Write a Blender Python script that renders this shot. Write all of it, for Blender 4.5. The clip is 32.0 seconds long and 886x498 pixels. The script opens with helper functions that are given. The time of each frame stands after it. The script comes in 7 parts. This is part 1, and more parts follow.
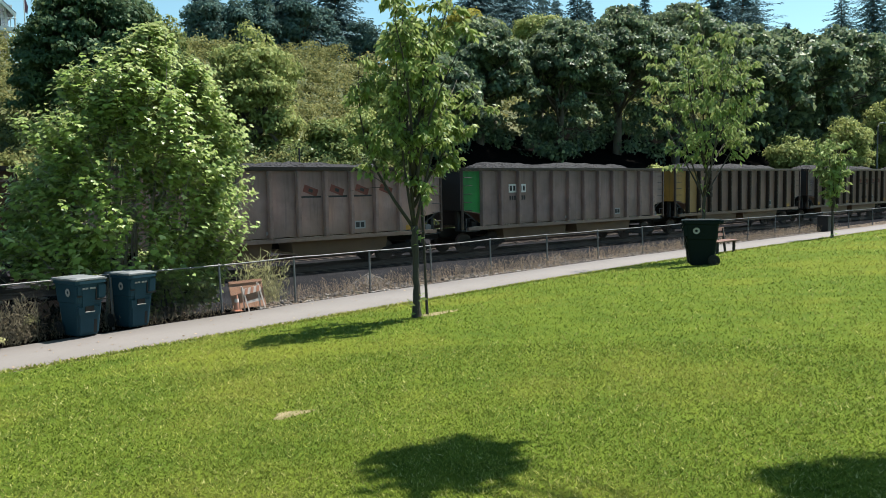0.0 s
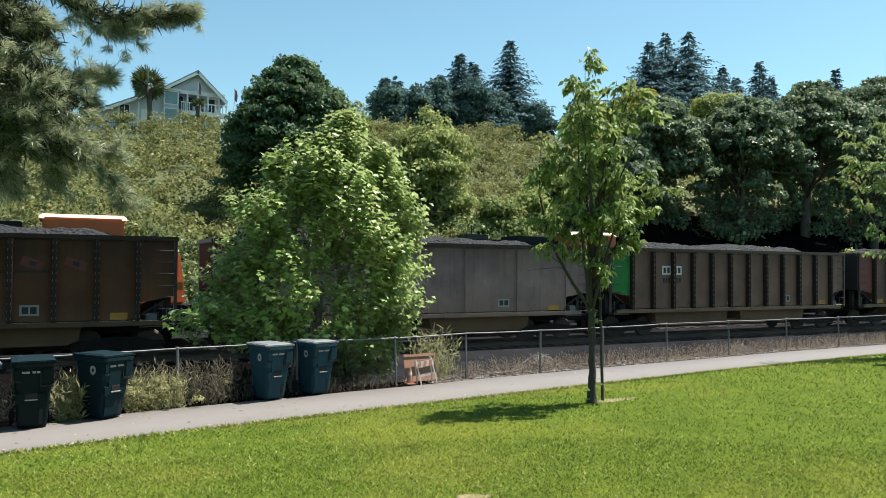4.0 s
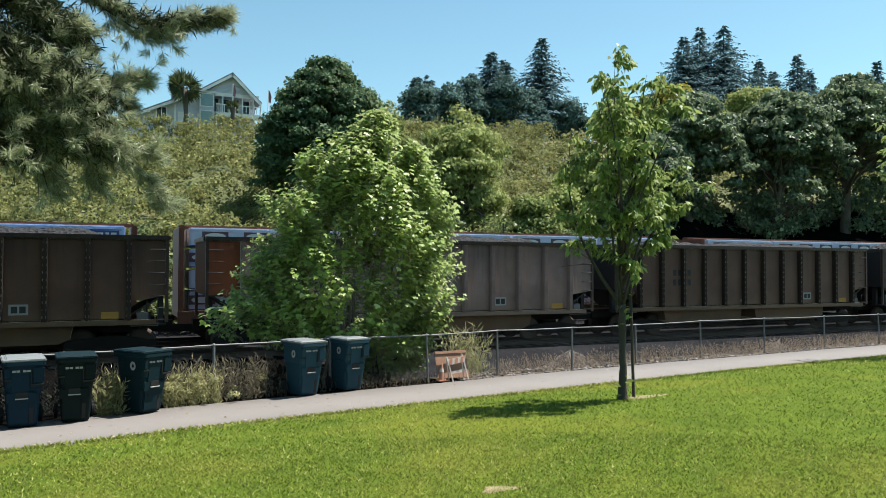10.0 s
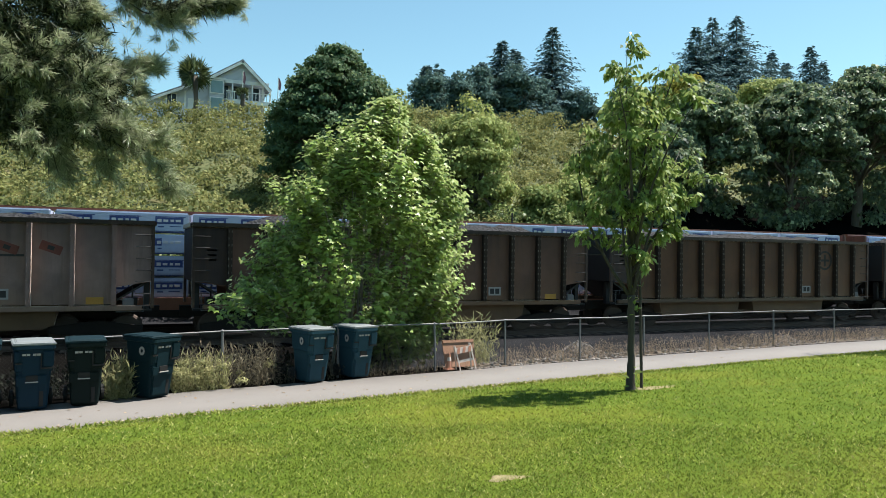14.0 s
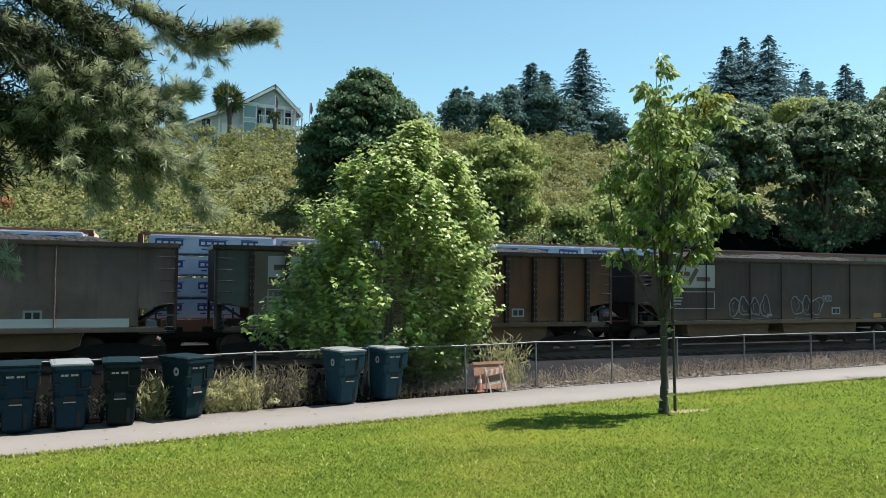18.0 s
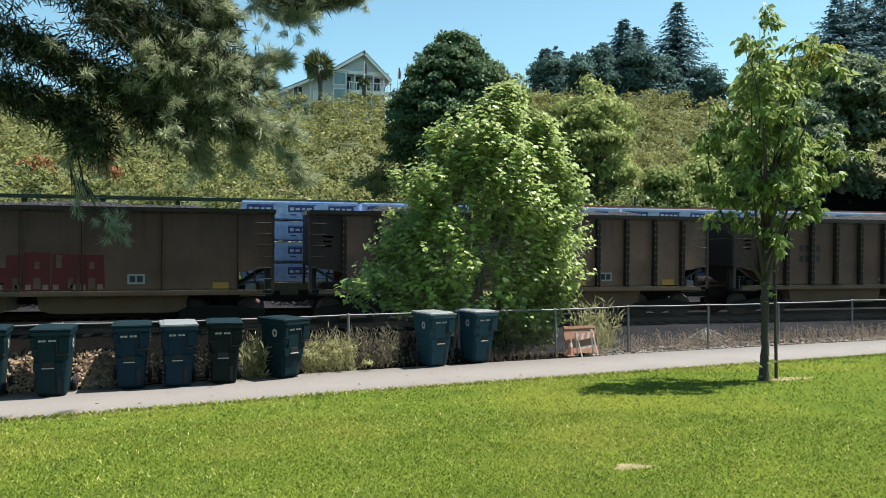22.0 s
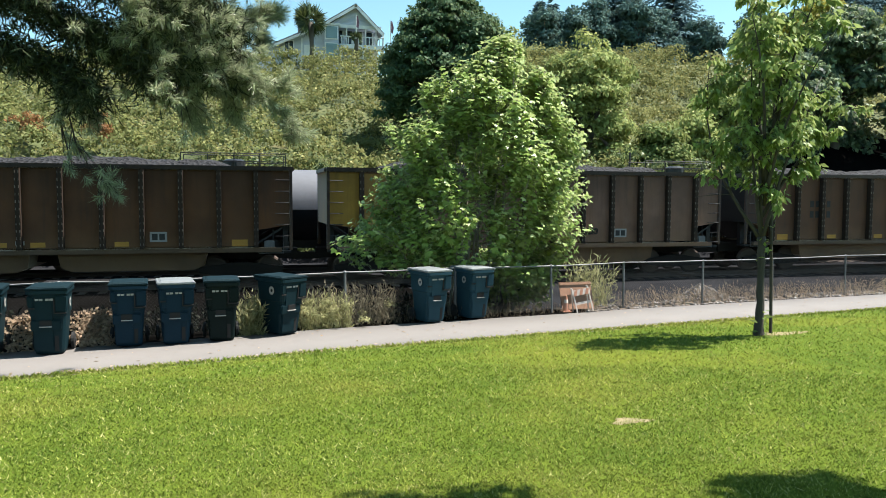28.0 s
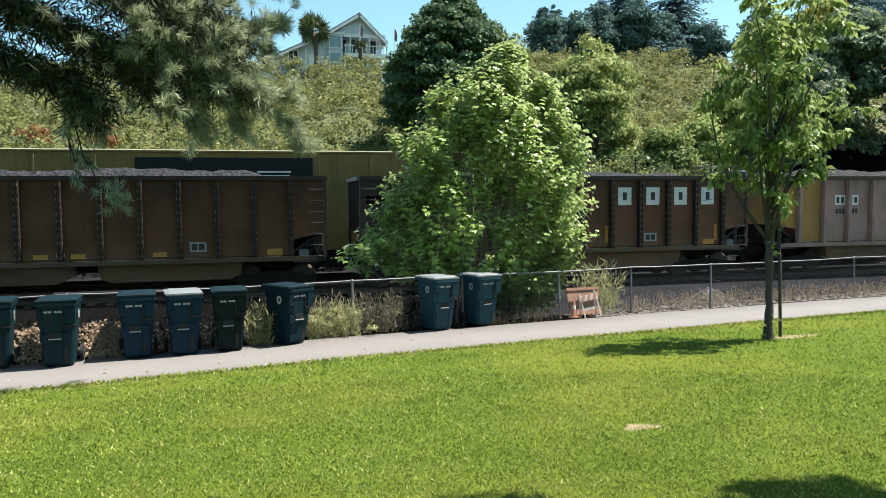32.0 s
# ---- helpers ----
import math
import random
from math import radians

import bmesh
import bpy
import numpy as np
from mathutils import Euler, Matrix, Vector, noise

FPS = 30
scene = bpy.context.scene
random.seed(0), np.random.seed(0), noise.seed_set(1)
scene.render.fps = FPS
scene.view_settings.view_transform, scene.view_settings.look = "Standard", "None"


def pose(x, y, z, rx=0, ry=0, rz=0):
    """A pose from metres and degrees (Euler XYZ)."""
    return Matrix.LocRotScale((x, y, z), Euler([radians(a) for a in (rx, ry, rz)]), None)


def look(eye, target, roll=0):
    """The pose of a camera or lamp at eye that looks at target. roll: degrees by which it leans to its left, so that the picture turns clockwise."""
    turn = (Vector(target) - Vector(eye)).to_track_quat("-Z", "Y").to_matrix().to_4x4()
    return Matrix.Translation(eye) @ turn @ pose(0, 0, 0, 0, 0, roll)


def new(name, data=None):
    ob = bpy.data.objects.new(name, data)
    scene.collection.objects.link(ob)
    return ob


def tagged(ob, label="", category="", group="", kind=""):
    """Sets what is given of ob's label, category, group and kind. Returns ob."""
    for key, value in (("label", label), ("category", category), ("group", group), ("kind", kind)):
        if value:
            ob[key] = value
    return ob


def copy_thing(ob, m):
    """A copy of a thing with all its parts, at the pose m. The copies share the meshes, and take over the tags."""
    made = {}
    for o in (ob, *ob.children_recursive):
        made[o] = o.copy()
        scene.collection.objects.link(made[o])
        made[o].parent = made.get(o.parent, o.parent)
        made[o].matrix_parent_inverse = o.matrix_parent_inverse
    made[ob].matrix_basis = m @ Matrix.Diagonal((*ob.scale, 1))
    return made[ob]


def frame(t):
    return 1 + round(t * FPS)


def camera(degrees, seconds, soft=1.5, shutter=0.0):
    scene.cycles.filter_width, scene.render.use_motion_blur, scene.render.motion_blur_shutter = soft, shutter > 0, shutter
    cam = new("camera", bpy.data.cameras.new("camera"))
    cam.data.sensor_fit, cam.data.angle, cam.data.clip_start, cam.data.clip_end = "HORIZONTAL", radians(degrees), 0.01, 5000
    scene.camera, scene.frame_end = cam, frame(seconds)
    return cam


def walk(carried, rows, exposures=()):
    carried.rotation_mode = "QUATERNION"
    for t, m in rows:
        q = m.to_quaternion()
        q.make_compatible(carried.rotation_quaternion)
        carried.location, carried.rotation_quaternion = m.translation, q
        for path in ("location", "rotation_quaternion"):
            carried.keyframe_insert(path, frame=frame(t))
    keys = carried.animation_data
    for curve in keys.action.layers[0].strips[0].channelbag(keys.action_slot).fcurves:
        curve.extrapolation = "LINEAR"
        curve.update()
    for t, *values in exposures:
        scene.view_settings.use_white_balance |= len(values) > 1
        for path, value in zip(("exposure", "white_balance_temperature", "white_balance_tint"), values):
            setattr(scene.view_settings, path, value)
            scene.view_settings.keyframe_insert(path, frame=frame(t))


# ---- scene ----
# ---------------------------------------------------------------- camera
cam = camera(60.82, 32.0, soft=0.6)

# seconds, place (m), heading to the right of the track's normal, pitch and lean (degrees)
WALK = [
    (0, 0.143, -0.014, 2.528, 39.06, -4.32, -0.98), (0.5, 0.133, -0.021, 2.543, 39.20, -3.82, -0.59), (1, 0.078, -0.017, 2.581, 37.41, -2.91, 0.03),
    (1.5, 0.048, -0.007, 2.570, 34.53, -2.78, 0.25), (2, -0.030, -0.034, 2.529, 31.10, -0.18, 1.13), (2.5, -0.025, -0.000, 2.567, 29.03, 2.11, 1.95),
    (3, 0.003, 0.027, 2.570, 27.52, 1.98, 1.72), (3.5, 0.002, 0.119, 2.588, 27.16, 1.36, 1.13), (5.5, -0.008, -0.043, 2.551, 24.56, 2.68, -0.32),
    (6, 0.007, -0.022, 2.555, 24.37, 1.82, -0.27), (6.5, -0.020, -0.035, 2.559, 23.64, 1.56, 0.42), (7, -0.010, -0.033, 2.558, 23.76, 1.75, 0.39),
    (7.5, -0.005, -0.020, 2.551, 24.24, 1.73, 0.33), (8, -0.001, 0.003, 2.546, 23.75, 1.57, 0.56), (8.5, -0.003, 0.004, 2.557, 23.61, 1.10, 0.96),
    (9, 0.000, -0.000, 2.550, 23.84, 1.15, 0.91), (9.5, -0.011, -0.027, 2.556, 23.86, 1.37, 0.56), (10, -0.008, -0.025, 2.554, 24.08, 1.40, 0.45),
    (10.5, -0.020, -0.015, 2.552, 23.95, 0.91, 0.87), (11, -0.011, 0.006, 2.546, 23.51, 0.49, 1.26), (11.5, -0.016, 0.008, 2.545, 23.62, 0.17, 1.45),
    (12, -0.010, 0.011, 2.538, 23.24, 0.19, 1.81), (12.5, -0.014, 0.001, 2.538, 23.11, 0.26, 1.79), (13, -0.013, 0.007, 2.544, 23.28, 0.35, 1.48),
    (13.5, -0.007, 0.010, 2.542, 23.34, 0.52, 1.19), (15.5, -0.009, -0.005, 2.547, 23.77, 0.67, 0.92), (16, -0.029, -0.009, 2.545, 23.23, 1.07, 1.28),
    (16.5, -0.005, -0.017, 2.546, 22.65, 1.29, 0.51), (17, -0.010, -0.030, 2.550, 22.92, 1.58, 0.12), (17.5, -0.029, -0.027, 2.558, 22.19, 1.96, 0.62),
    (18, -0.026, -0.023, 2.545, 21.17, 2.17, 0.97), (18.5, -0.033, -0.025, 2.543, 20.69, 2.17, 1.13), (19, -0.012, -0.021, 2.549, 20.79, 1.95, 0.70),
    (19.5, -0.023, 0.010, 2.538, 19.37, 1.59, 0.48), (20, -0.050, 0.025, 2.539, 18.01, 1.24, 1.18), (20.5, -0.056, 0.038, 2.525, 16.37, 1.30, 2.16),
    (21, -0.055, 0.038, 2.527, 15.37, 0.74, 2.18), (21.5, -0.028, 0.032, 2.531, 14.88, -0.43, 1.28), (22, -0.029, 0.011, 2.538, 14.48, -0.65, 0.72),
    (22.5, -0.029, 0.017, 2.529, 14.09, -1.20, 0.71), (23, -0.020, 0.048, 2.539, 14.36, -1.25, 0.81), (23.5, -0.016, 0.017, 2.543, 14.38, -1.09, 0.62),
    (24, -0.022, 0.017, 2.538, 15.30, -2.38, 0.12), (24.5, -0.029, 0.050, 2.525, 12.23, -3.39, -0.49), (26.5, -0.112, 0.059, 2.553, 10.48, -4.27, -0.38),
    (27, -0.106, 0.053, 2.552, 11.83, -4.07, 0.42), (27.5, -0.083, 0.037, 2.551, 13.62, -3.29, 0.34), (28, -0.075, 0.054, 2.541, 15.01, -3.93, 0.53),
    (28.5, -0.050, 0.061, 2.548, 15.42, -4.21, 0.09), (29, -0.066, 0.049, 2.545, 15.58, -4.42, 0.25), (29.5, -0.074, 0.064, 2.541, 15.41, -4.22, 0.19),
    (30, -0.078, 0.049, 2.543, 14.93, -3.70, 0.29), (30.5, -0.078, 0.048, 2.539, 14.59, -3.42, 0.22), (31, -0.075, 0.045, 2.554, 14.56, -3.27, -0.11),
    (31.5, -0.080, 0.049, 2.549, 14.66, -3.55, -0.35), (32, -0.082, 0.061, 2.548, 14.53, -3.41, -0.26)]


def eye_pose(x, y, z, heading, pitch, lean):
    a, b = radians(heading), radians(pitch)
    way = Vector((math.sin(a) * math.cos(b), math.cos(a) * math.cos(b), math.sin(b)))
    eye = Vector((x, y, z))
    return look(eye, eye + way, lean)


# the picture brightens slightly towards the end
walk(cam, [(r[0], eye_pose(*r[1:])) for r in WALK], exposures=((0, 1.18), (9, 1.17), (12, 1.21), (20, 1.24), (23, 1.33), (25, 1.42), (27, 1.54), (29, 1.46), (32, 1.48)))

# ---------------------------------------------------------------- light
SUN_WAY = Vector((1.0, -0.015, 0.0)).normalized()
SUN_HIGH = radians(64)
world = bpy.data.worlds.new("sky")
scene.world = world
world.use_nodes = True
wn = world.node_tree
sky = wn.nodes.new("ShaderNodeTexSky")
sky.sky_type = "NISHITA"
sky.sun_disc = False
sky.sun_elevation = SUN_HIGH
sky.sun_rotation = math.atan2(SUN_WAY.x, SUN_WAY.y)
sky.air_density, sky.dust_density, sky.ozone_density = 1.0, 0.5, 0.5
wt = wn.nodes.new("ShaderNodeMix")
wt.data_type, wt.blend_type = "RGBA", "MULTIPLY"
wt.inputs[0].default_value = 1.0
wt.inputs[7].default_value = (0.95, 1.22, 1.10, 1)
wn.links.new(sky.outputs[0], wt.inputs[6])
wn.links.new(wt.outputs[2], wn.nodes["Background"].inputs[0])
wn.nodes["Background"].inputs[1].default_value = 0.068
sun = new("sun", bpy.data.lights.new("sun", "SUN"))
sun.data.energy, sun.data.angle, sun.data.color = 5.0, radians(0.5), (1.0, 0.945, 0.875)
sun.matrix_world = look(SUN_WAY * math.cos(SUN_HIGH) * 50 + Vector((0, 0, math.sin(SUN_HIGH) * 50)), (0, 0, 0))

# ---------------------------------------------------------------- materials


class Mat:
    """A node material under construction."""

    def __init__(self, name, rough=0.7, metal=0.0, spec=0.5):
        self.m = bpy.data.materials.new(name)
        self.m.use_nodes = True
        self.t = self.m.node_tree
        self.b = self.t.nodes["Principled BSDF"]
        self.b.inputs["Roughness"].default_value = rough
        self.b.inputs["Metallic"].default_value = metal
        self.b.inputs["Specular IOR Level"].default_value = spec

    def node(self, kind, **values):
        n = self.t.nodes.new(kind)
        for k, v in values.items():
            n.inputs[k].default_value = v
        return n

    def link(self, a, b):
        self.t.links.new(a, b)

    def coords(self, scale=(1, 1, 1), kind="Object"):
        c = self.node("ShaderNodeTexCoord")
        mp = self.node("ShaderNodeMapping")
        mp.inputs["Scale"].default_value = scale
        self.link(c.outputs[kind], mp.inputs[0])
        return mp.outputs[0]

    def noise(self, scale, detail=4.0, rough=0.55, stretch=(1, 1, 1), kind="Object"):
        n = self.node("ShaderNodeTexNoise", Scale=scale, Detail=detail, Roughness=rough)
        self.link(self.coords(stretch, kind), n.inputs["Vector"])
        return n.outputs["Fac"]

    def ramp(self, fac, *stops):
        r = self.node("ShaderNodeValToRGB")
        while len(r.color_ramp.elements) < len(stops):
            r.color_ramp.elements.new(0.5)
        for e, (p, c) in zip(r.color_ramp.elements, stops):
            e.position, e.color = p, (*c, 1)
        self.link(fac, r.inputs[0])
        return r.outputs[0]

    def mix(self, fac, a, b, blend="MIX"):
        m = self.t.nodes.new("ShaderNodeMix")
        m.data_type, m.blend_type = "RGBA", blend
        for v, k in ((fac, 0), (a, 6), (b, 7)):
            if isinstance(v, (int, float)):
                m.inputs[k].default_value = v
            elif isinstance(v, tuple):
                m.inputs[k].default_value = (*v, 1)
            else:
                self.link(v, m.inputs[k])
        return m.outputs[2]

    def math(self, op, a, b=0.5):
        m = self.t.nodes.new("ShaderNodeMath")
        m.operation = op
        for v, k in ((a, 0), (b, 1)):
            if isinstance(v, (int, float)):
                m.inputs[k].default_value = v
            else:
                self.link(v, m.inputs[k])
        return m.outputs[0]

    def color(self, c):
        if isinstance(c, tuple):
            self.b.inputs["Base Color"].default_value = (*c, 1)
        else:
            self.link(c, self.b.inputs["Base Color"])
        return self

    def bump(self, fac, strength=0.3, distance=0.01):
        n = self.node("ShaderNodeBump", Strength=strength, Distance=distance)
        self.link(fac, n.inputs["Height"])
        self.link(n.outputs[0], self.b.inputs["Normal"])
        return self

    def rnd(self, kind="object"):
        if kind == "object":
            return self.node("ShaderNodeObjectInfo").outputs["Random"]
        return self.node("ShaderNodeNewGeometry").outputs["Random Per Island"]


def tint(c, k):
    return tuple(min(1.0, v * k) for v in c)


def plain(name, c, rough=0.6, metal=0.0, grain=9.0, depth=0.25, vary=0.25, spec=0.4):
    """A worn painted or cast surface: colour varied at two scales, with fine relief."""
    m = Mat(name, rough, metal, spec)
    big, fine = m.noise(grain * 0.15, 3), m.noise(grain, 5)
    a = m.mix(big, tint(c, 1 - vary), tint(c, 1 + vary))
    m.color(m.mix(m.math("MULTIPLY", fine, 0.35), a, tint(c, 0.6)))
    return m.bump(fine, depth, 0.004).m


def leafy(name, dark, light, tip, through_light=0.3, rough=0.6, bright=0.93, gloss=0.1, patch=0.5):
    """Leaves: each island its own green, light passing through."""
    m = Mat(name, rough, 0.0, gloss)
    col = m.ramp(m.rnd("island"), (0.0, dark), (0.55, light), (bright, light), (1.0, tip))
    shade = m.noise(0.35, 2)
    col = m.mix(m.math("MULTIPLY", m.ramp(shade, (0.3, (0, 0, 0)), (0.75, (1, 1, 1))), patch), col, dark)
    m.color(col)
    tr = m.node("ShaderNodeBsdfTranslucent")
    m.link(m.mix(0.5, col, tint(tip, 1.15)), tr.inputs[0])
    mx = m.node("ShaderNodeMixShader", Fac=through_light)
    m.link(m.b.outputs[0], mx.inputs[1])
    m.link(tr.outputs[0], mx.inputs[2])
    m.link(mx.outputs[0], m.t.nodes["Material Output"].inputs[0])
    return m.m


def bark(name, a, b, scale=14):
    m = Mat(name, 0.9)
    n = m.noise(scale, 6, 0.65, (1, 1, 0.18))
    patches = m.noise(scale * 0.3, 3)
    m.color(m.mix(patches, m.ramp(n, (0.3, a), (0.7, b)), tint(b, 1.2)))
    return m.bump(n, 0.8, 0.02).m


def car_paint(name, c, rust=0.4, pale=1.0):
    """Weathered rail-car paint with soot, vertical streaks and rust along the lower edge."""
    m = Mat(name, 0.7, 0.0, 0.25)
    m.b.inputs["Sheen Weight"].default_value = 0.85
    m.b.inputs["Sheen Roughness"].default_value = 0.45
    m.b.inputs["Sheen Tint"].default_value = (1.0, 0.83, 0.68, 1)
    streak = m.noise(3.0, 5, 0.6, (1.6, 1.6, 0.12))
    blotch = m.noise(0.7, 4, 0.6)
    fine = m.noise(22, 4)
    base = m.mix(m.ramp(blotch, (0.3, (0, 0, 0)), (0.68, (1, 1, 1))), tint(c, 0.6), tint(c, 1.3 * pale))
    dust = m.noise(0.45, 3, 0.5, (1, 1, 0.7))
    base = m.mix(m.math("MULTIPLY", m.ramp(dust, (0.5, (0, 0, 0)), (0.72, (1, 1, 1))), 0.45), base, (min(1, c[0] * 1.7 + 0.02), min(1, c[1] * 1.5 + 0.012), c[2] * 1.15))
    base = m.mix(m.math("MULTIPLY", m.ramp(streak, (0.45, (0, 0, 0)), (0.75, (1, 1, 1))), rust), base, (0.10, 0.052, 0.028))
    base = m.mix(m.math("MULTIPLY", m.ramp(streak, (0.25, (1, 1, 1)), (0.45, (0, 0, 0))), 0.45), base, (0.03, 0.027, 0.025))
    sep = m.node("ShaderNodeSeparateXYZ")
    m.link(m.coords(), sep.inputs[0])
    low = m.node("ShaderNodeMapRange")
    for k, v in (("From Min", 1.9), ("From Max", 1.2), ("To Min", 0.0), ("To Max", 0.8)):
        low.inputs[k].default_value = v
    m.link(sep.outputs[2], low.inputs[0])
    base = m.mix(m.math("MULTIPLY", low.outputs[0], blotch), base, (0.19, 0.115, 0.06))
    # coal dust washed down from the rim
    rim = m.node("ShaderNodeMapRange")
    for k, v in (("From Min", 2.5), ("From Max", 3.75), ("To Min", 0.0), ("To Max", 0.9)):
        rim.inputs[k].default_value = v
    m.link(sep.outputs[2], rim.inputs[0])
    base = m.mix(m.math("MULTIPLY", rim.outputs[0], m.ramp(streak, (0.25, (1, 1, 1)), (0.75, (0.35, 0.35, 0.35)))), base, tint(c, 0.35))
    m.color(m.mix(m.math("MULTIPLY", fine, 0.25), base, tint(c, 0.5)))
    return m.bump(fine, 0.2, 0.004).m


def riveted(name, iron, worn_glint):
    """Side posts: sooty iron, wear and sun glints painted pale on the proud rivet heads."""
    m = Mat(name, 0.75, 0.0, 0.2)
    n = m.noise(7, 4)
    sep = m.node("ShaderNodeSeparateXYZ")
    m.link(m.coords(), sep.inputs[0])
    head = m.math("LESS_THAN", sep.outputs[1], -0.167)
    m.color(m.mix(m.math("MULTIPLY", head, m.ramp(n, (0.35, (0.15, 0.15, 0.15)), (0.6, (1, 1, 1)))), m.mix(n, tint(iron, 0.6), tint(iron, 1.3)), worn_glint))
    return m.bump(n, 0.3, 0.004).m


ASPHALT_PATH = Mat("path_concrete", 0.9)
_n, _f = ASPHALT_PATH.noise(0.8, 5), ASPHALT_PATH.noise(60, 3)
_c = ASPHALT_PATH.mix(_n, (0.140, 0.129, 0.120), (0.190, 0.174, 0.160))
ASPHALT_PATH.color(ASPHALT_PATH.mix(ASPHALT_PATH.math("MULTIPLY", _f, 0.35), _c, (0.10, 0.094, 0.09))).bump(_f, 0.4, 0.006)
M_PATH = ASPHALT_PATH.m

LAWN = Mat("lawn", 0.95, 0.0, 0.05)
_a, _b, _d = LAWN.noise(0.35, 4), LAWN.noise(2.2, 4), LAWN.noise(38, 3)
_c = LAWN.mix(LAWN.ramp(_b, (0.3, (0, 0, 0)), (0.7, (1, 1, 1))), (0.060, 0.096, 0.012), (0.114, 0.152, 0.018))
_c = LAWN.mix(LAWN.math("MULTIPLY", LAWN.ramp(_a, (0.48, (0, 0, 0)), (0.68, (1, 1, 1))), 0.6), _c, (0.18, 0.185, 0.022))
LAWN.color(LAWN.mix(LAWN.math("MULTIPLY", _d, 0.6), _c, (0.045, 0.078, 0.008))).bump(_d, 0.9, 0.03)
M_LAWN = LAWN.m

GRASS = Mat("grass_blades", 0.8, 0.0, 0.05)
_a, _b = GRASS.noise(0.35, 4), GRASS.noise(1.6, 4)
_c = GRASS.ramp(GRASS.rnd("island"), (0.0, (0.068, 0.103, 0.018)), (0.42, (0.130, 0.176, 0.028)), (0.84, (0.252, 0.290, 0.054)), (1.0, (0.46, 0.45, 0.20)))
_c = GRASS.mix(GRASS.math("MULTIPLY", GRASS.ramp(_a, (0.46, (0, 0, 0)), (0.64, (1, 1, 1))), 0.62), _c, (0.29, 0.28, 0.075))
_c = GRASS.mix(GRASS.math("MULTIPLY", GRASS.ramp(_b, (0.35, (1, 1, 1)), (0.6, (0, 0, 0))), 0.35), _c, (0.065, 0.110, 0.010))
GRASS.color(_c)
_t = GRASS.node("ShaderNodeBsdfTranslucent")
GRASS.link(_c, _t.inputs[0])
_x = GRASS.node("ShaderNodeMixShader", Fac=0.35)
GRASS.link(GRASS.b.outputs[0], _x.inputs[1])
GRASS.link(_t.outputs[0], _x.inputs[2])
GRASS.link(_x.outputs[0], GRASS.t.nodes["Material Output"].inputs[0])
M_GRASS = GRASS.m

GRAVEL = Mat("ballast", 1.0, 0.0, 0.0)
_v = GRAVEL.node("ShaderNodeTexVoronoi", Scale=14.0)
GRAVEL.link(GRAVEL.coords(), _v.inputs["Vector"])
_n = GRAVEL.noise(0.6, 4)
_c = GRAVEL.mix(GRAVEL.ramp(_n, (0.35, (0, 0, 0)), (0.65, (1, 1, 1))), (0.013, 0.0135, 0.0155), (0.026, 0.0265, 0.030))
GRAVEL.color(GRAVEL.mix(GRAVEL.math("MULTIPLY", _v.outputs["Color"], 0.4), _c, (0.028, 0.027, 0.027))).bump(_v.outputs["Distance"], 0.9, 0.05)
M_BALLAST = GRAVEL.m

VERGE = Mat("dry_verge", 1.0, 0.0, 0.05)
_v = VERGE.node("ShaderNodeTexVoronoi", Scale=18.0)
VERGE.link(VERGE.coords(), _v.inputs["Vector"])
_n = VERGE.noise(0.9, 5)
_c = VERGE.ramp(_n, (0.35, (0.06, 0.047, 0.035)), (0.55, (0.14, 0.11, 0.085)), (0.72, (0.06, 0.06, 0.025)))
VERGE.color(VERGE.mix(VERGE.math("MULTIPLY", _v.outputs["Color"], 0.4), _c, (0.20, 0.175, 0.15))).bump(_v.outputs["Distance"], 0.8, 0.04)
M_VERGE = VERGE.m

SOIL = Mat("hill_soil", 0.95)
_n = SOIL.noise(0.5, 5)
SOIL.color(SOIL.ramp(_n, (0.3, (0.03, 0.045, 0.012)), (0.55, (0.07, 0.085, 0.025)), (0.75, (0.17, 0.15, 0.07)))).bump(_n, 0.8, 0.3)
M_SOIL = SOIL.m

# leaf mould with the shade behind the fence and under maples painted in
SHADE_MOULD = Mat("shade_black_mould", 1.0, 0.0, 0.0)
_n, _v = SHADE_MOULD.noise(3.0, 5), SHADE_MOULD.noise(40, 3)
SHADE_MOULD.color(SHADE_MOULD.mix(SHADE_MOULD.math("MULTIPLY", _v, 0.4), SHADE_MOULD.ramp(_n, (0.35, (0.0022, 0.0021, 0.002)), (0.65, (0.0042, 0.004, 0.0037))), (0.007, 0.0066, 0.006))).bump(_v, 0.8, 0.03)
M_SHADE_MOULD = SHADE_MOULD.m

M_STEEL = plain("galvanized_steel", (0.15, 0.153, 0.155), 0.65, 0.3)
M_WIRE = plain("galvanized_wire", (0.036, 0.037, 0.038), 0.7, 0.2)
M_BLACK = plain("black_iron", (0.018, 0.017, 0.017), 0.6)
M_TRUCK = plain("truck_iron", (0.020, 0.016, 0.0135), 0.8, 0.0, 9.0, 0.25, 0.25, 0.15)
M_RAIL = plain("rail_steel", (0.07, 0.05, 0.04), 0.7, 0.3)
M_TIE = plain("old_tie_wood", (0.07, 0.055, 0.045), 0.9)
M_COAL = Mat("coal", 0.85, 0.0, 0.15)
_v = M_COAL.node("ShaderNodeTexVoronoi", Scale=7.0)
M_COAL.link(M_COAL.coords(), _v.inputs["Vector"])
M_COAL.color(M_COAL.mix(_v.outputs["Color"], (0.012, 0.012, 0.013), (0.036, 0.036, 0.039))).bump(_v.outputs["Distance"], 1.0, 0.12)
M_COAL = M_COAL.m
M_WHITE = plain("white_paint", (0.62, 0.60, 0.57), 0.6)
